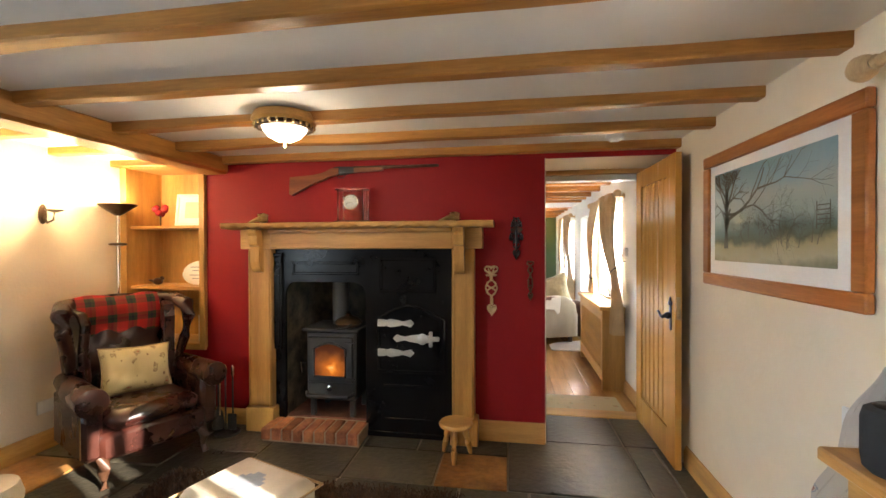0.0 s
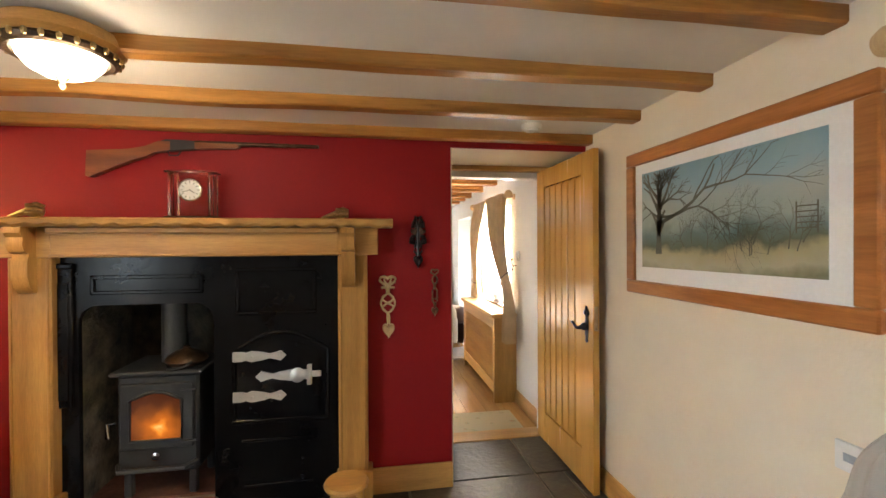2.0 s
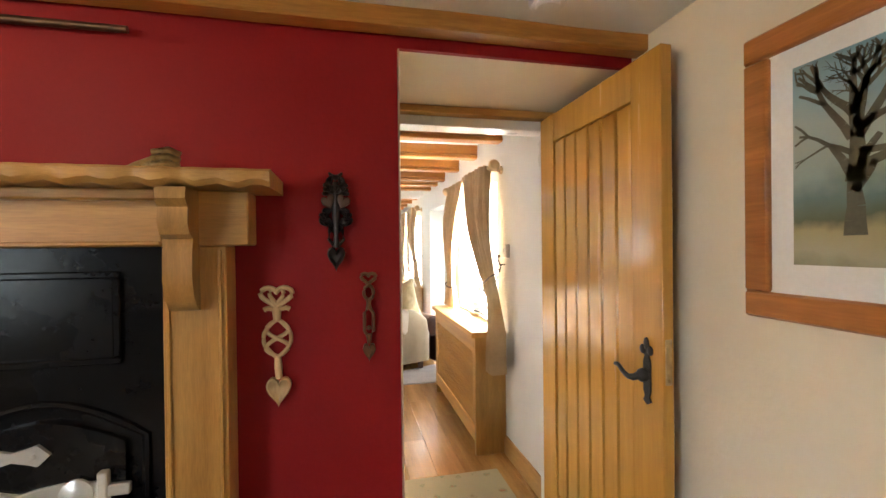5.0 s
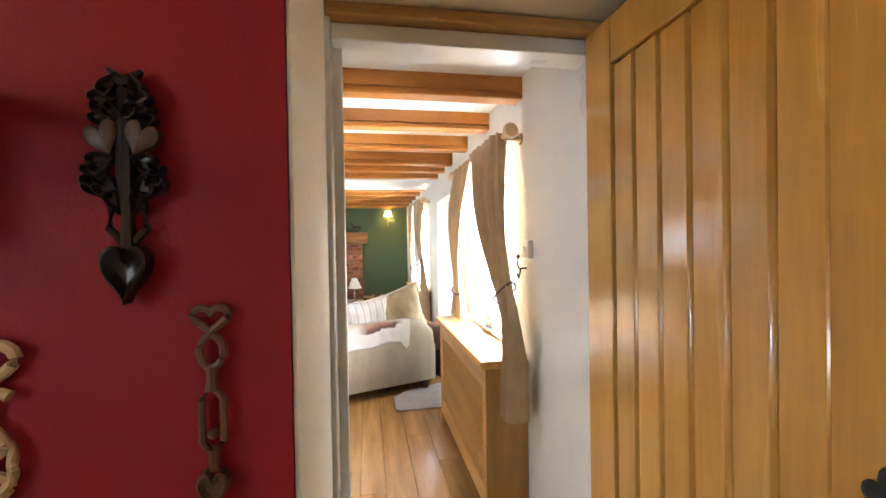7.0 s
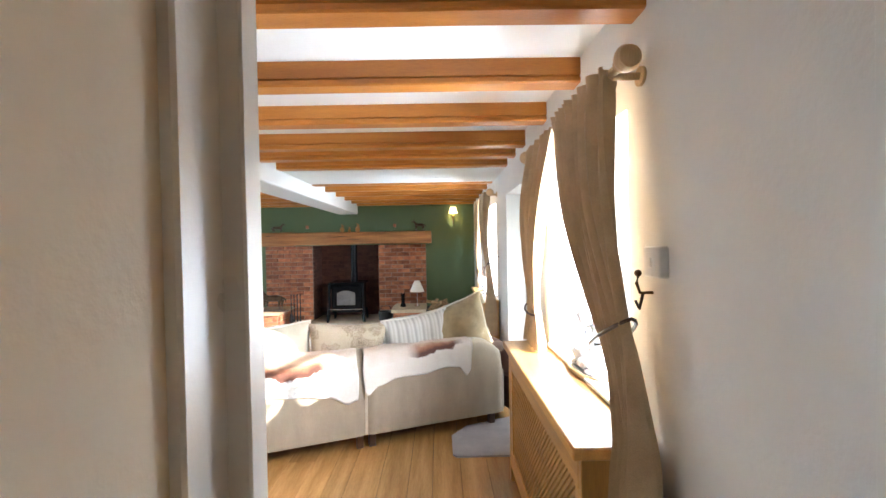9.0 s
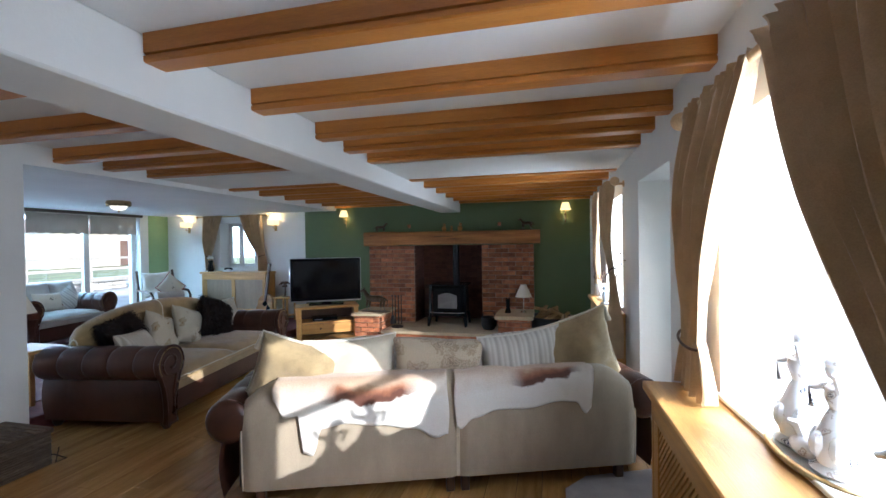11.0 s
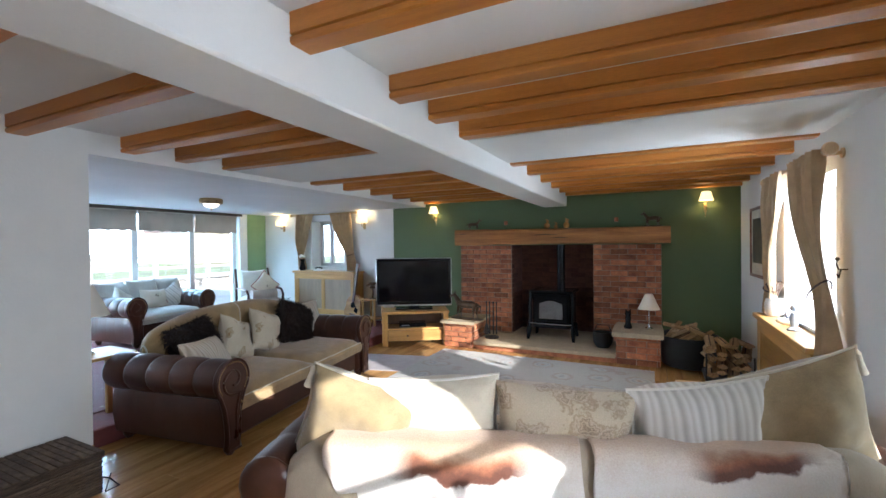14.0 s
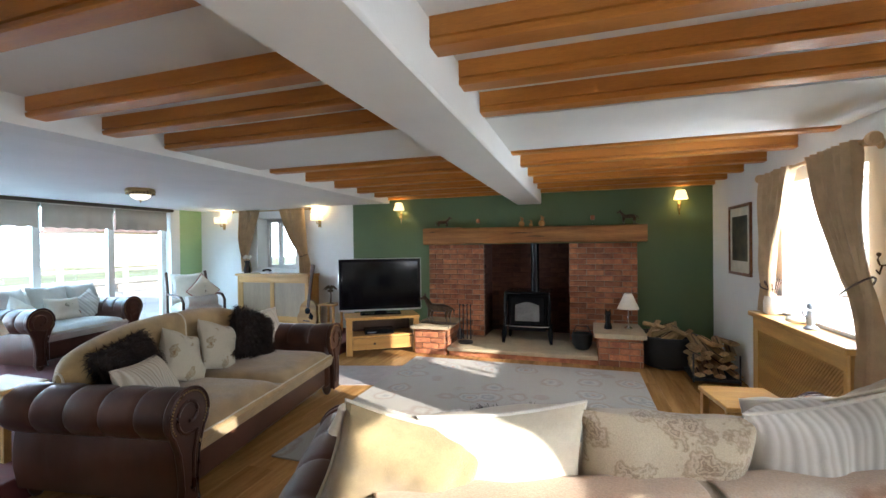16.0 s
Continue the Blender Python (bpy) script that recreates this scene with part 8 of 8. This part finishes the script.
def hide_throw(x0, x1, drop, seed, label, s0, s1):
    """A hide laid over the sofa back; drop(u) is how far it hangs behind."""
    th = thing("hide_throw", SA, label, "throw", "hide throws")
    nu, nv = 72, 30
    vs, bands, stripe = [], [], []
    for j in range(nv + 1):
        for i in range(nu + 1):
            u, v = i / nu, j / nv
            dmax = drop(u)
            d = -0.16 + (dmax + 0.16) * v
            x = x0 + (x1 - x0) * u + 0.012 * math.sin(9 * v + seed) * (u - 0.5)
            cr = 0.007 * noise.noise((x * 7, d * 7, seed * 1.7))
            if d < -0.05:
                y, z = 0.05 - (d + 0.05), TOP + 0.012 - (d + 0.05) ** 2 * 0.5
            elif d < 0.07:
                t = (d + 0.05) / 0.12 * math.pi / 2
                y, z = 0.05 - 0.068 * math.sin(t), TOP + 0.012 - 0.068 * (1 - math.cos(t))
            else:
                y, z = -0.021 - 0.012 * math.sin((d - 0.07) * 5), TOP - 0.056 - (d - 0.07)
            vs.append((x, y - abs(cr) - 0.003, z + cr * 0.4))
            stripe.append(min(1.0, max(0.0, min(u - s0, s1 - u) * 9)))
            bands.append(min(1.0, max(0.0, (d + 0.16) / 0.52)) + 0.10 * (u - 0.5) ** 2 * 4 * (1 if u > 0.5 else -0.3) + (0.13 if seed == 2 else 0.0))
    w = nu + 1
    fs = [(j * w + i, j * w + i + 1, (j + 1) * w + i + 1, (j + 1) * w + i) for j in range(nv) for i in range(nu)]
    g = Geo().add(vs, fs)
    ob = part("hide", g, M_HIDE, th)
    at = ob.data.attributes.new("band", "FLOAT", "POINT")
    at.data.foreach_set("value", bands)
    at = ob.data.attributes.new("stripe", "FLOAT", "POINT")
    at.data.foreach_set("value", stripe)
    so = ob.modifiers.new("thickness", "SOLIDIFY")
    so.thickness, so.offset = 0.004, 1
    return th


def lerp(u, pts):
    for (a, p), (b, q) in zip(pts, pts[1:]):
        if u <= b:
            t = (u - a) / (b - a)
            return p + (q - p) * (t * t * (3 - 2 * t))
    return pts[-1][1]


hide_throw(-0.99, 0.0, lambda u: lerp(u, ((0, 0.10), (0.06, 0.20), (0.14, 0.19), (0.165, 0.40), (0.22, 0.42), (0.27, 0.27), (0.4, 0.25), (0.6, 0.27), (0.8, 0.30), (0.93, 0.36), (1.0, 0.34))), 1,
           "tan and white antelope hide draped over the sofa back", 0.25, 0.85)
hide_throw(0.04, 0.90, lambda u: lerp(u, ((0, 0.30), (0.03, 0.32), (0.12, 0.26), (0.3, 0.22), (0.5, 0.22), (0.75, 0.19), (0.86, 0.20), (0.93, 0.27), (0.97, 0.24), (1.0, 0.03))), 2,
           "tan and white antelope hide with a dark brown stripe", 0.38, 0.93)

# cushions by the far arm of the sofa, and a side table beyond it
cushion(on(SA, 0.86, 0.70, 0.46, 26, -8, -24), 0.42, 0.36, 0.14, M_WHITEF, "white cushion leaning on the sofa arm", 31, M_WHITEF)
fur_cushion(on(SA, 1.02, 0.72, 0.45, 20, 0, -40), 0.30, 0.26, 0.14, "small dark fur cushion by the sofa arm", 32)
sdt = thing("side_table", pose(1.21, 8.95, F2, 0, 0, 8), "small light oak side table", "table")
part("top", Geo().box(-0.2, 0.2, -0.2, 0.2, 0.46, 0.49, 0.005), M_OAK_X, sdt)
for x in (-0.17, 0.17):
    for y in (-0.17, 0.17):
        part("leg", Geo().box(x - 0.02, x + 0.02, y - 0.02, y + 0.02, 0, 0.46, 0.003), M_OAK_Z, sdt)

# woven trunk by the wall
cs = thing("wicker_trunk", pose(0, 0, 0), "weathered brown woven wicker trunk against the white wall", "trunk")
part("body", Geo().box(-2.60, -2.165, 6.425, 7.015, F2, 0.150, 0.006), M_CHEST, cs)
rr = random.Random(63)
for k in range(13):
    z = F2 + 0.004 + k * 0.0165
    e = 0.0035 if k % 2 else 0.0015
    part("weave_band", Geo().box(-2.602 - e, -2.163 + e, 6.423 - e, 7.017 + e, z, z + 0.0145, 0.004), M_CHEST, cs)
part("lid", Geo().box(-2.606, -2.15, 6.412, 7.028, 0.154, 0.188, 0.006), M_CHEST, cs)
for k in range(16):
    y = 6.418 + k * 0.038
    part("lid_strand", Geo().box(-2.604, -2.152, y, y + 0.034, 0.186, 0.193 + rr.uniform(-0.001, 0.002), 0.003), M_CHEST, cs)
solid("cable", Geo().tube([(-2.5, 7.07, F2 + 0.006), (-2.3, 7.12, F2 + 0.006), (-2.15, 7.1, F2 + 0.006), (-2.1, 7.0, F2 + 0.03), (-2.16, 7.06, F2 + 0.1)], 0.004, 5), M_BLACK, "thin black cable on the floor", "cable")
pc = thing("picture_frame", pose(0, 0, 0), "honey wood framed mirror on the white wall", "frame")
part("frame", Geo().box(SX + 0.002, SX + 0.03, 5.55, 5.62, 0.95, 1.75, 0.005).box(SX + 0.002, SX + 0.03, 6.05, 6.12, 0.95, 1.75, 0.005).box(SX + 0.002, SX + 0.03, 5.62, 6.05, 1.68, 1.75, 0.005).box(SX + 0.002, SX + 0.03, 5.62, 6.05, 0.95, 1.02, 0.005), M_PINE_Y, pc)
part("panel", Geo().box(SX + 0.004, SX + 0.012, 5.61, 6.06, 1.0, 1.7), M_CREAMF, pc)
part("shelf_bracket", Geo().box(SX + 0.002, SX + 0.07, 6.03, 6.13, 1.60, 1.63, 0.004), M_BRONZE, pc)

# unseen drawn curtains added at the first room's window, rod ending by the print
# they block the sun except for a narrow gap onto the footstool
curtain("curtain", 0.55, 1.50, 1.0, 0.9, 0.95, 0.55, 1.52, 0.88, RX1 - 0.09, "unseen tan curtain added across the window to block sun", 1.93, 9, 7, tie=False)
curtain("curtain", 1.76, 2.26, 2.0, 0.9, 0.48, 1.78, 2.26, 0.88, RX1 - 0.09, "unseen tan curtain added beside the sun gap in the window", 1.93, 6, 8, tie=False)

# ---- extension ----
SL = pose(-5.94, 9.46, F3, 0, 0, 98)
leather_sofa(SL, 1.40, "small sofa with dark leather arms and pale grey cushions", M_LEATHER, M_GREYF, M_GREYF, 1, 0.02, 0.9)
for i, (x, mt_, w, t_, lb) in enumerate(((-0.42, M_GREYF, 0.46, -22, "pale grey back cushion"), (0.05, M_GREYF, 0.46, -20, "pale grey back cushion"), (0.45, M_GREYF, 0.44, -20, "pale grey back cushion"))):
    cushion(on(SL, x, 0.16, 0.47, t_, 0, 0), w, 0.44, 0.18, mt_, lb + " on the small sofa", 41 + i)
cushion(on(SL, 0.0, -0.08, 0.46, -20, 4, 0), 0.42, 0.30, 0.13, M_POPPY, "white cushion with a printed flower on the small sofa", 45)
cushion(on(SL, -0.48, -0.06, 0.46, -20, 30, 14), 0.36, 0.34, 0.13, M_WHITEF, "white cushion leaning on the sofa arm", 46)
cushion(on(SL, 0.46, -0.02, 0.46, -20, -34, -10), 0.36, 0.34, 0.13, M_STRIPEW, "pale striped cushion leaning on the sofa arm", 47)
wc = thing("cane_armchair", pose(-5.75, 11.25, F3, 0, 0, 70), "dark framed armchair with pale cushions in the corner", "armchair")
part("seat_cushion", box_cushion(-0.26, 0.26, -0.30, 0.25, 0.30, 0.46, 0.04)[0], M_GREYF, wc)
part("back_cushion", Geo(pose(0, 0.24, 0.44, -12)).add(pillow(0.5, 0.5, 0.16, 14, 51).v, pillow(0.5, 0.5, 0.16, 14, 51).f), M_WHITEF, wc)
for s in (-1, 1):
    part("arm_rail", Geo().tube([(s * 0.31, -0.32, 0.0), (s * 0.31, -0.33, 0.5), (s * 0.31, -0.25, 0.58), (s * 0.31, 0.26, 0.60), (s * 0.30, 0.36, 0.95)], 0.022, 8), M_DARKWOOD, wc)
    part("rear_leg", Geo().cyl((s * 0.30, 0.3, 0), (s * 0.30, 0.32, 0.62), 0.02), M_DARKWOOD, wc)
part("seat_rail", Geo().box(-0.30, 0.30, -0.30, 0.28, 0.25, 0.30, 0.01), M_DARKWOOD, wc)
part("head_roll", Geo().tube([(-0.22, -0.22, 0.50), (0.22, -0.22, 0.50)], 0.09, 14), M_GREYF, wc)
cq = cushion(pose(-5.58, 11.10, F3 + 0.52) @ pose(0, 0, 0, -16, 45, 68), 0.40, 0.40, 0.12, M_POPPY, "pink and cream house shaped cushion on the armchair", 52, M_RED)

# blinds over the patio doors
for i, (ya, yb) in enumerate(((5.66, 6.58), (6.62, 7.58), (7.62, 8.56), (8.60, 9.58), (9.62, 10.53), (10.57, 11.42))):
    bd = thing("roller_blind", pose(0, 0, 0), "half-lowered linen roller blind with a scalloped edge", "blind", "roller blinds")
    n = 48
    zs = [1.68 + 0.022 * abs(math.sin(5 * math.pi * k / n)) for k in range(n + 1)]
    g = Geo()
    vs = [(XL - 0.06, ya + (yb - ya) * k / n, z) for k, z in enumerate(zs)] + [(XL - 0.06, ya + (yb - ya) * k / n, 2.03) for k in range(n + 1)]
    g.add(vs, [(k, k + 1, n + 2 + k, n + 1 + k) for k in range(n)])
    c = part("cloth", g, M_BLIND, bd)
    sm = c.modifiers.new("thickness", "SOLIDIFY")
    sm.thickness = 0.003
    part("roller", Geo().cyl((XL - 0.06, ya, 2.03), (XL - 0.06, yb, 2.03), 0.02), M_BLIND, bd)
structure("blind_pelmet", Geo().box(XL - 0.02, XL + 0.015, 5.5, 11.5, 2.02, C3 - 0.002, 0.004), M_CHEST, "brown pelmet strip above the blinds", "trim")

# guitar, little table with a palm ornament, window-top ornaments
gt = thing("guitar", pose(-3.96, 11.72, F3, -8, 3, 0), "acoustic guitar leaning against the radiator cover", "guitar")
o = []
for i in range(40):
    a = 2 * math.pi * i / 40
    r = 1 - 0.22 * math.cos(2 * a) * 0.5
    wv = 0.185 * (1 - 0.10 * math.sin(a)) * (1 - 0.16 * math.exp(-((math.sin(a) - 0.15) / 0.22) ** 2))
    o.append((wv * math.cos(a), 0.25 + 0.24 * math.sin(a)))
part("body", Geo().prism(o, -0.05, 0.05, UPRIGHT), M_PINE_X, gt)
part("pickguard", Geo().prism([(0.03, 0.2), (0.11, 0.17), (0.12, 0.24), (0.05, 0.3)], 0.050, 0.052, UPRIGHT), M_BLACK, gt)
part("sound_hole", Geo().lathe([(0.05, 0), (0.05, 0.002)], 24, pose(0, -0.05, 0.31, 90)), M_BLACK, gt)
part("bridge", Geo().box(-0.06, 0.06, -0.058, -0.05, 0.14, 0.16), M_DARKWOOD, gt)
part("neck", Geo().box(-0.025, 0.025, -0.065, -0.03, 0.36, 0.92, 0.006), M_DARKWOOD, gt)
part("headstock", Geo().box(-0.035, 0.035, -0.06, -0.035, 0.92, 1.06, 0.006), M_DARKWOOD, gt)
ltb = thing("small_table", pose(-3.52, 11.72, F3), "small oak side table with two tiers", "table")
part("top", Geo().box(-0.15, 0.15, -0.15, 0.15, 0.42, 0.445, 0.004), M_OAK_X, ltb)
part("lower_shelf", Geo().box(-0.13, 0.13, -0.13, 0.13, 0.10, 0.12), M_OAK_X, ltb)
for x in (-0.12, 0.12):
    for y in (-0.12, 0.12):
        part("leg", Geo().box(x - 0.016, x + 0.016, y - 0.016, y + 0.016, 0, 0.42, 0.003), M_OAK_Z, ltb)
pm = thing("palm_ornament", pose(-3.52, 11.72, F3 + 0.445), "dark metal palm tree ornament on the small table", "ornament")
part("trunk", Geo().tube([(0, 0, 0), (0.01, 0, 0.12), (0, 0, 0.22)], [0.016, 0.011, 0.01], 8).lathe([(0.06, 0), (0.05, 0.012)], 14), M_BRONZE, pm)
for k in range(7):
    a = k * 0.9
    part("frond", Geo().tube([(0, 0, 0.22), (0.05 * math.cos(a), 0.05 * math.sin(a), 0.27), (0.11 * math.cos(a), 0.11 * math.sin(a), 0.22)], [0.008, 0.018, 0.006], 6), M_BRONZE, pm)
for k in range(3):
    part("coconut", Geo().ball((0.03 * math.cos(k * 2.1), 0.03 * math.sin(k * 2.1), 0.2), 0.022), M_BRONZE, pm)
vs_ = thing("dark_vase", pose(-5.26, 11.86, 0.95), "dark vase with pale flowers on the cover", "vase")
part("body", Geo().lathe([(0.05, 0), (0.06, 0.05), (0.035, 0.16), (0.05, 0.22), (0.045, 0.22)], 16), M_BLACK, vs_)
for k in range(6):
    part("flower", Geo().ball((0.04 * math.cos(k), 0.04 * math.sin(k), 0.28 + 0.02 * math.sin(3 * k)), 0.028), M_WHITEF, vs_)
ph = thing("telephone", pose(-4.85, 11.86, 0.95), "black and white desk telephone on the cover", "telephone")
part("base", Geo().box(-0.09, 0.09, -0.06, 0.06, 0, 0.035, 0.008), M_PLASTIC, ph)
part("handset", Geo().tube([(-0.08, 0, 0.045), (-0.04, 0, 0.062), (0.04, 0, 0.062), (0.08, 0, 0.045)], [0.02, 0.014, 0.014, 0.02], 8), M_BLACK, ph)
ltl = thing("lamp_table", pose(-3.06, 7.40, F3), "square oak lamp table behind the leather sofa", "table")
part("top", Geo().box(-0.2, 0.2, -0.2, 0.2, 0.524, 0.549, 0.005), M_OAK_X, ltl)
for x in (-0.17, 0.17):
    for y in (-0.17, 0.17):
        part("leg", Geo().box(x - 0.02, x + 0.02, y - 0.02, y + 0.02, 0, 0.524, 0.003), M_OAK_Z, ltl)
table_lamp(pose(-3.06, 7.34, F3 + 0.549), 1.2, "dark stemmed table lamp with a cream shade")

# ---- yard outside the patio doors ----
fe = thing("field_fence", pose(0, 0, 0), "weathered post and rail fence beyond the yard", "fence")
for i in range(9):
    part("post", Geo().box(-13.56, -13.44, 3 + i * 1.8, 3.12 + i * 1.8, -0.3, 1.25, 0.01), M_FENCE, fe)
for z in (0.35, 0.72, 1.08):
    part("rail", Geo().box(-13.44, -13.39, 2.6, 18.4, z, z + 0.09, 0.006), M_FENCE, fe)
lw = thing("stone_wall", pose(0, 0, 0), "low dry stone wall along the yard", "wall")
rr = random.Random(77)
g = Geo()
for k in range(3):
    y = 2.0
    while y < 18:
        l = rr.uniform(0.2, 0.45)
        g.box(-15.3 + rr.uniform(-0.03, 0.03), -14.9 + rr.uniform(-0.03, 0.03), y, y + l - 0.015, -0.08 + k * 0.14, 0.05 + k * 0.14, 0.02)
        y += l
tagged(part("stonework", g, M_BARN, lw), kind="stuff")
bn = thing("barn", pose(-50, 45, 0), "distant pale barn with a dark pitched roof", "building")
part("wall", Geo().box(-4, 4, -9, 9, -0.45, 3.2), M_BARN, bn)
part("roof", Geo().prism([(-4.4, 0), (4.4, 0), (0, 2.4)], -9.3, 9.3, Matrix.Translation((0, 0, 3.2)) @ pose(0, 0, 0, 90)), M_ROOF, bn)
part("door", Geo().box(4.0, 4.06, -2, 1.2, -0.45, 2.4), M_ROOF, bn)


# ---- pieces of floors and walls ----
def pieces(name, boxes, material, parent, gap=0.0, r=0.004, depth=0.012, top=0.0, jitter=0.0015, seed=1):
    rnd = random.Random(seed)
    for x0, x1, y0, y1 in boxes:
        dz = rnd.uniform(-jitter, jitter)
        w, l = x1 - x0 - gap, y1 - y0 - gap
        g = Geo().box(-w / 2, w / 2, -l / 2, l / 2, -depth, 0, r)
        ob = new(name, mesh(name, g, material))
        ob.location = ((x0 + x1) / 2, (y0 + y1) / 2, top + dz)
        ob.parent = parent


floor_1 = bpy.data.objects["floor_1"]
rnd = random.Random(3)
slates = [(0.945, 1.483, 4.12, 4.62), (1.483, RX1, 4.12, 4.62), (0.68, 1.49, 3.455, 4.12), (1.49, 1.672, 3.455, 4.12), (1.672, RX1, 3.455, 4.12),
          (0.055, 0.68, 3.855, 4.08), (-0.34, 0.055, 3.855, 4.08), (-0.34, 0.24, 3.445, 3.855)]
rust = [(0.24, 0.68, 3.445, 3.855), (-2.52, -2.05, 2.85, 3.4)]
slates += [(-1.0, -0.34, 3.445, 4.08), (-1.55, -1.0, 3.65, 4.08), (-1.55, -1.0, 3.2, 3.65), (-2.05, -1.55, 3.4, 4.08), (-2.52, -2.05, 3.4, 4.08), (-2.05, -1.55, 2.85, 3.4)]
y = 2.85
for rr, (ya, yb) in enumerate(((2.85, 3.445), (2.3, 2.85), (1.7, 2.3), (1.1, 1.7), (0.5, 1.1), (-0.2, 0.5), (-0.9, -0.2), (-1.7, -0.9), (-2.6, -1.7))):
    x = -1.55 if rr == 0 else -2.52
    while x < RX1 - 0.01:
        w = min(rnd.choice((0.4, 0.6, 0.6, 0.75)), RX1 - x)
        if RX1 - x - w < 0.2:
            w = RX1 - x
        if rr == 0 and x < -1.0:
            slates.append((x, x + w, max(ya, ya), 3.2))
        else:
            (rust if rnd.random() < 0.12 else slates).append((x, x + w, ya, yb))
        x += w
pieces("slate_tile", slates, M_SLATE, floor_1, 0.012, 0.004, 0.014, 0.0, 0.0015)
pieces("slate_tile", rust, M_RUST, floor_1, 0.012, 0.004, 0.014, 0.0, 0.0015)

floor_2 = bpy.data.objects["floor_2"]
rnd = random.Random(8)
boards = []
x = SX - 0.22
while x < RX2:
    w = min(rnd.choice((0.13, 0.15, 0.18, 0.2)), 2.25 - x)
    y = 4.79 if x > 0.9 else 4.9
    y -= rnd.uniform(0, 1.4)
    while y < FAR:
        l = rnd.uniform(1.5, 2.6)
        a, b = max(y, 4.79 if x > 0.85 else 4.9), min(y + l, FAR)
        if b - a > 0.05:
            boards.append((x, x + w, a, b))
        y += l
    x += w
pieces("floor_board", boards, M_PLANK, floor_2, 0.0016, 0.0012, 0.014, F2, 0.0004)


def brick_face(parent, x0, x1, z0, z1, y, material, face="y", depth=0.03, skip=None, bw=0.225, bh=0.075, sign=-1, seed=0, joined=False):
    """Bricks in stretcher bond on a face; face y: along x, face x: along y."""
    rnd = random.Random(seed)
    meshes = {}
    gg = Geo()
    k, z = 0, z0
    while z < z1 - 0.02:
        h = min(bh, z1 - z)
        x = x0 - (bw / 2 if k % 2 else 0)
        while x < x1 - 0.001:
            a, b = max(x, x0), min(x + bw, x1)
            x += bw
            if b - a < 0.03 or (skip and skip((a + b) / 2, z + h / 2)):
                continue
            w = round(b - a - 0.01, 3)
            hh = round(h - 0.01, 3)
            out = rnd.uniform(-0.002, 0.004)
            c, zc = (a + b) / 2, z + h / 2
            if joined:
                d0, d1 = sorted((y, y + sign * (0.008 + out)))
                if face == "y":
                    gg.box(c - w / 2, c + w / 2, d0, d1, zc - hh / 2, zc + hh / 2, 0.003)
                else:
                    gg.box(d0, d1, c - w / 2, c + w / 2, zc - hh / 2, zc + hh / 2, 0.003)
                continue
            key = (w, hh)
            if key not in meshes:
                g = Geo()
                if face == "y":
                    g.box(-w / 2, w / 2, -depth / 2, depth / 2, -hh / 2, hh / 2, 0.004)
                else:
                    g.box(-depth / 2, depth / 2, -w / 2, w / 2, -hh / 2, hh / 2, 0.004)
                meshes[key] = mesh("brick", g, material)
            ob = new("brick", meshes[key])
            off = y + sign * (0.008 + out - depth / 2)
            ob.location = (c, off, zc) if face == "y" else (off, c, zc)
            ob.parent = parent
        z += bh
        k += 1
    if joined:
        tagged(part("brickwork", gg, material, parent), kind="stuff")


fp = bpy.data.objects["brick_fireplace"]
brick_face(fp, -1.955, -1.106, 0.06, 1.40, 11.985, M_BRICK, seed=1)
brick_face(fp, 0.092, 0.955, 0.06, 1.40, 11.985, M_BRICK, seed=2)
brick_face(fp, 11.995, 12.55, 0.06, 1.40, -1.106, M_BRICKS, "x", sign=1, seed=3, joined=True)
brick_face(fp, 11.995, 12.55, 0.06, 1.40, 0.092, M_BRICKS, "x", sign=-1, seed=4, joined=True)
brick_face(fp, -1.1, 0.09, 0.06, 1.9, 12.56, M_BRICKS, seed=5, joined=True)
for pl, xa, xb in ((bpy.data.objects["brick_plinth"], -1.92, -1.47), (bpy.data.objects["brick_plinth.001"], 0.43, 0.93)):
    brick_face(pl, xa + 0.01, xb - 0.01, F2, 0.27, 11.25, M_BRICK, seed=6)
    brick_face(pl, 11.26, 11.96, F2, 0.27, xb - 0.01 if xa < 0 else xa + 0.01, M_BRICK, "x", sign=1 if xa < 0 else -1, seed=7)
    if xa > 0:
        brick_face(pl, 11.26, 11.96, F2, 0.27, xb - 0.01, M_BRICK, "x", sign=1, seed=8)
    else:
        brick_face(pl, 11.26, 11.96, F2, 0.27, xa + 0.01, M_BRICK, "x", sign=-1, seed=8)
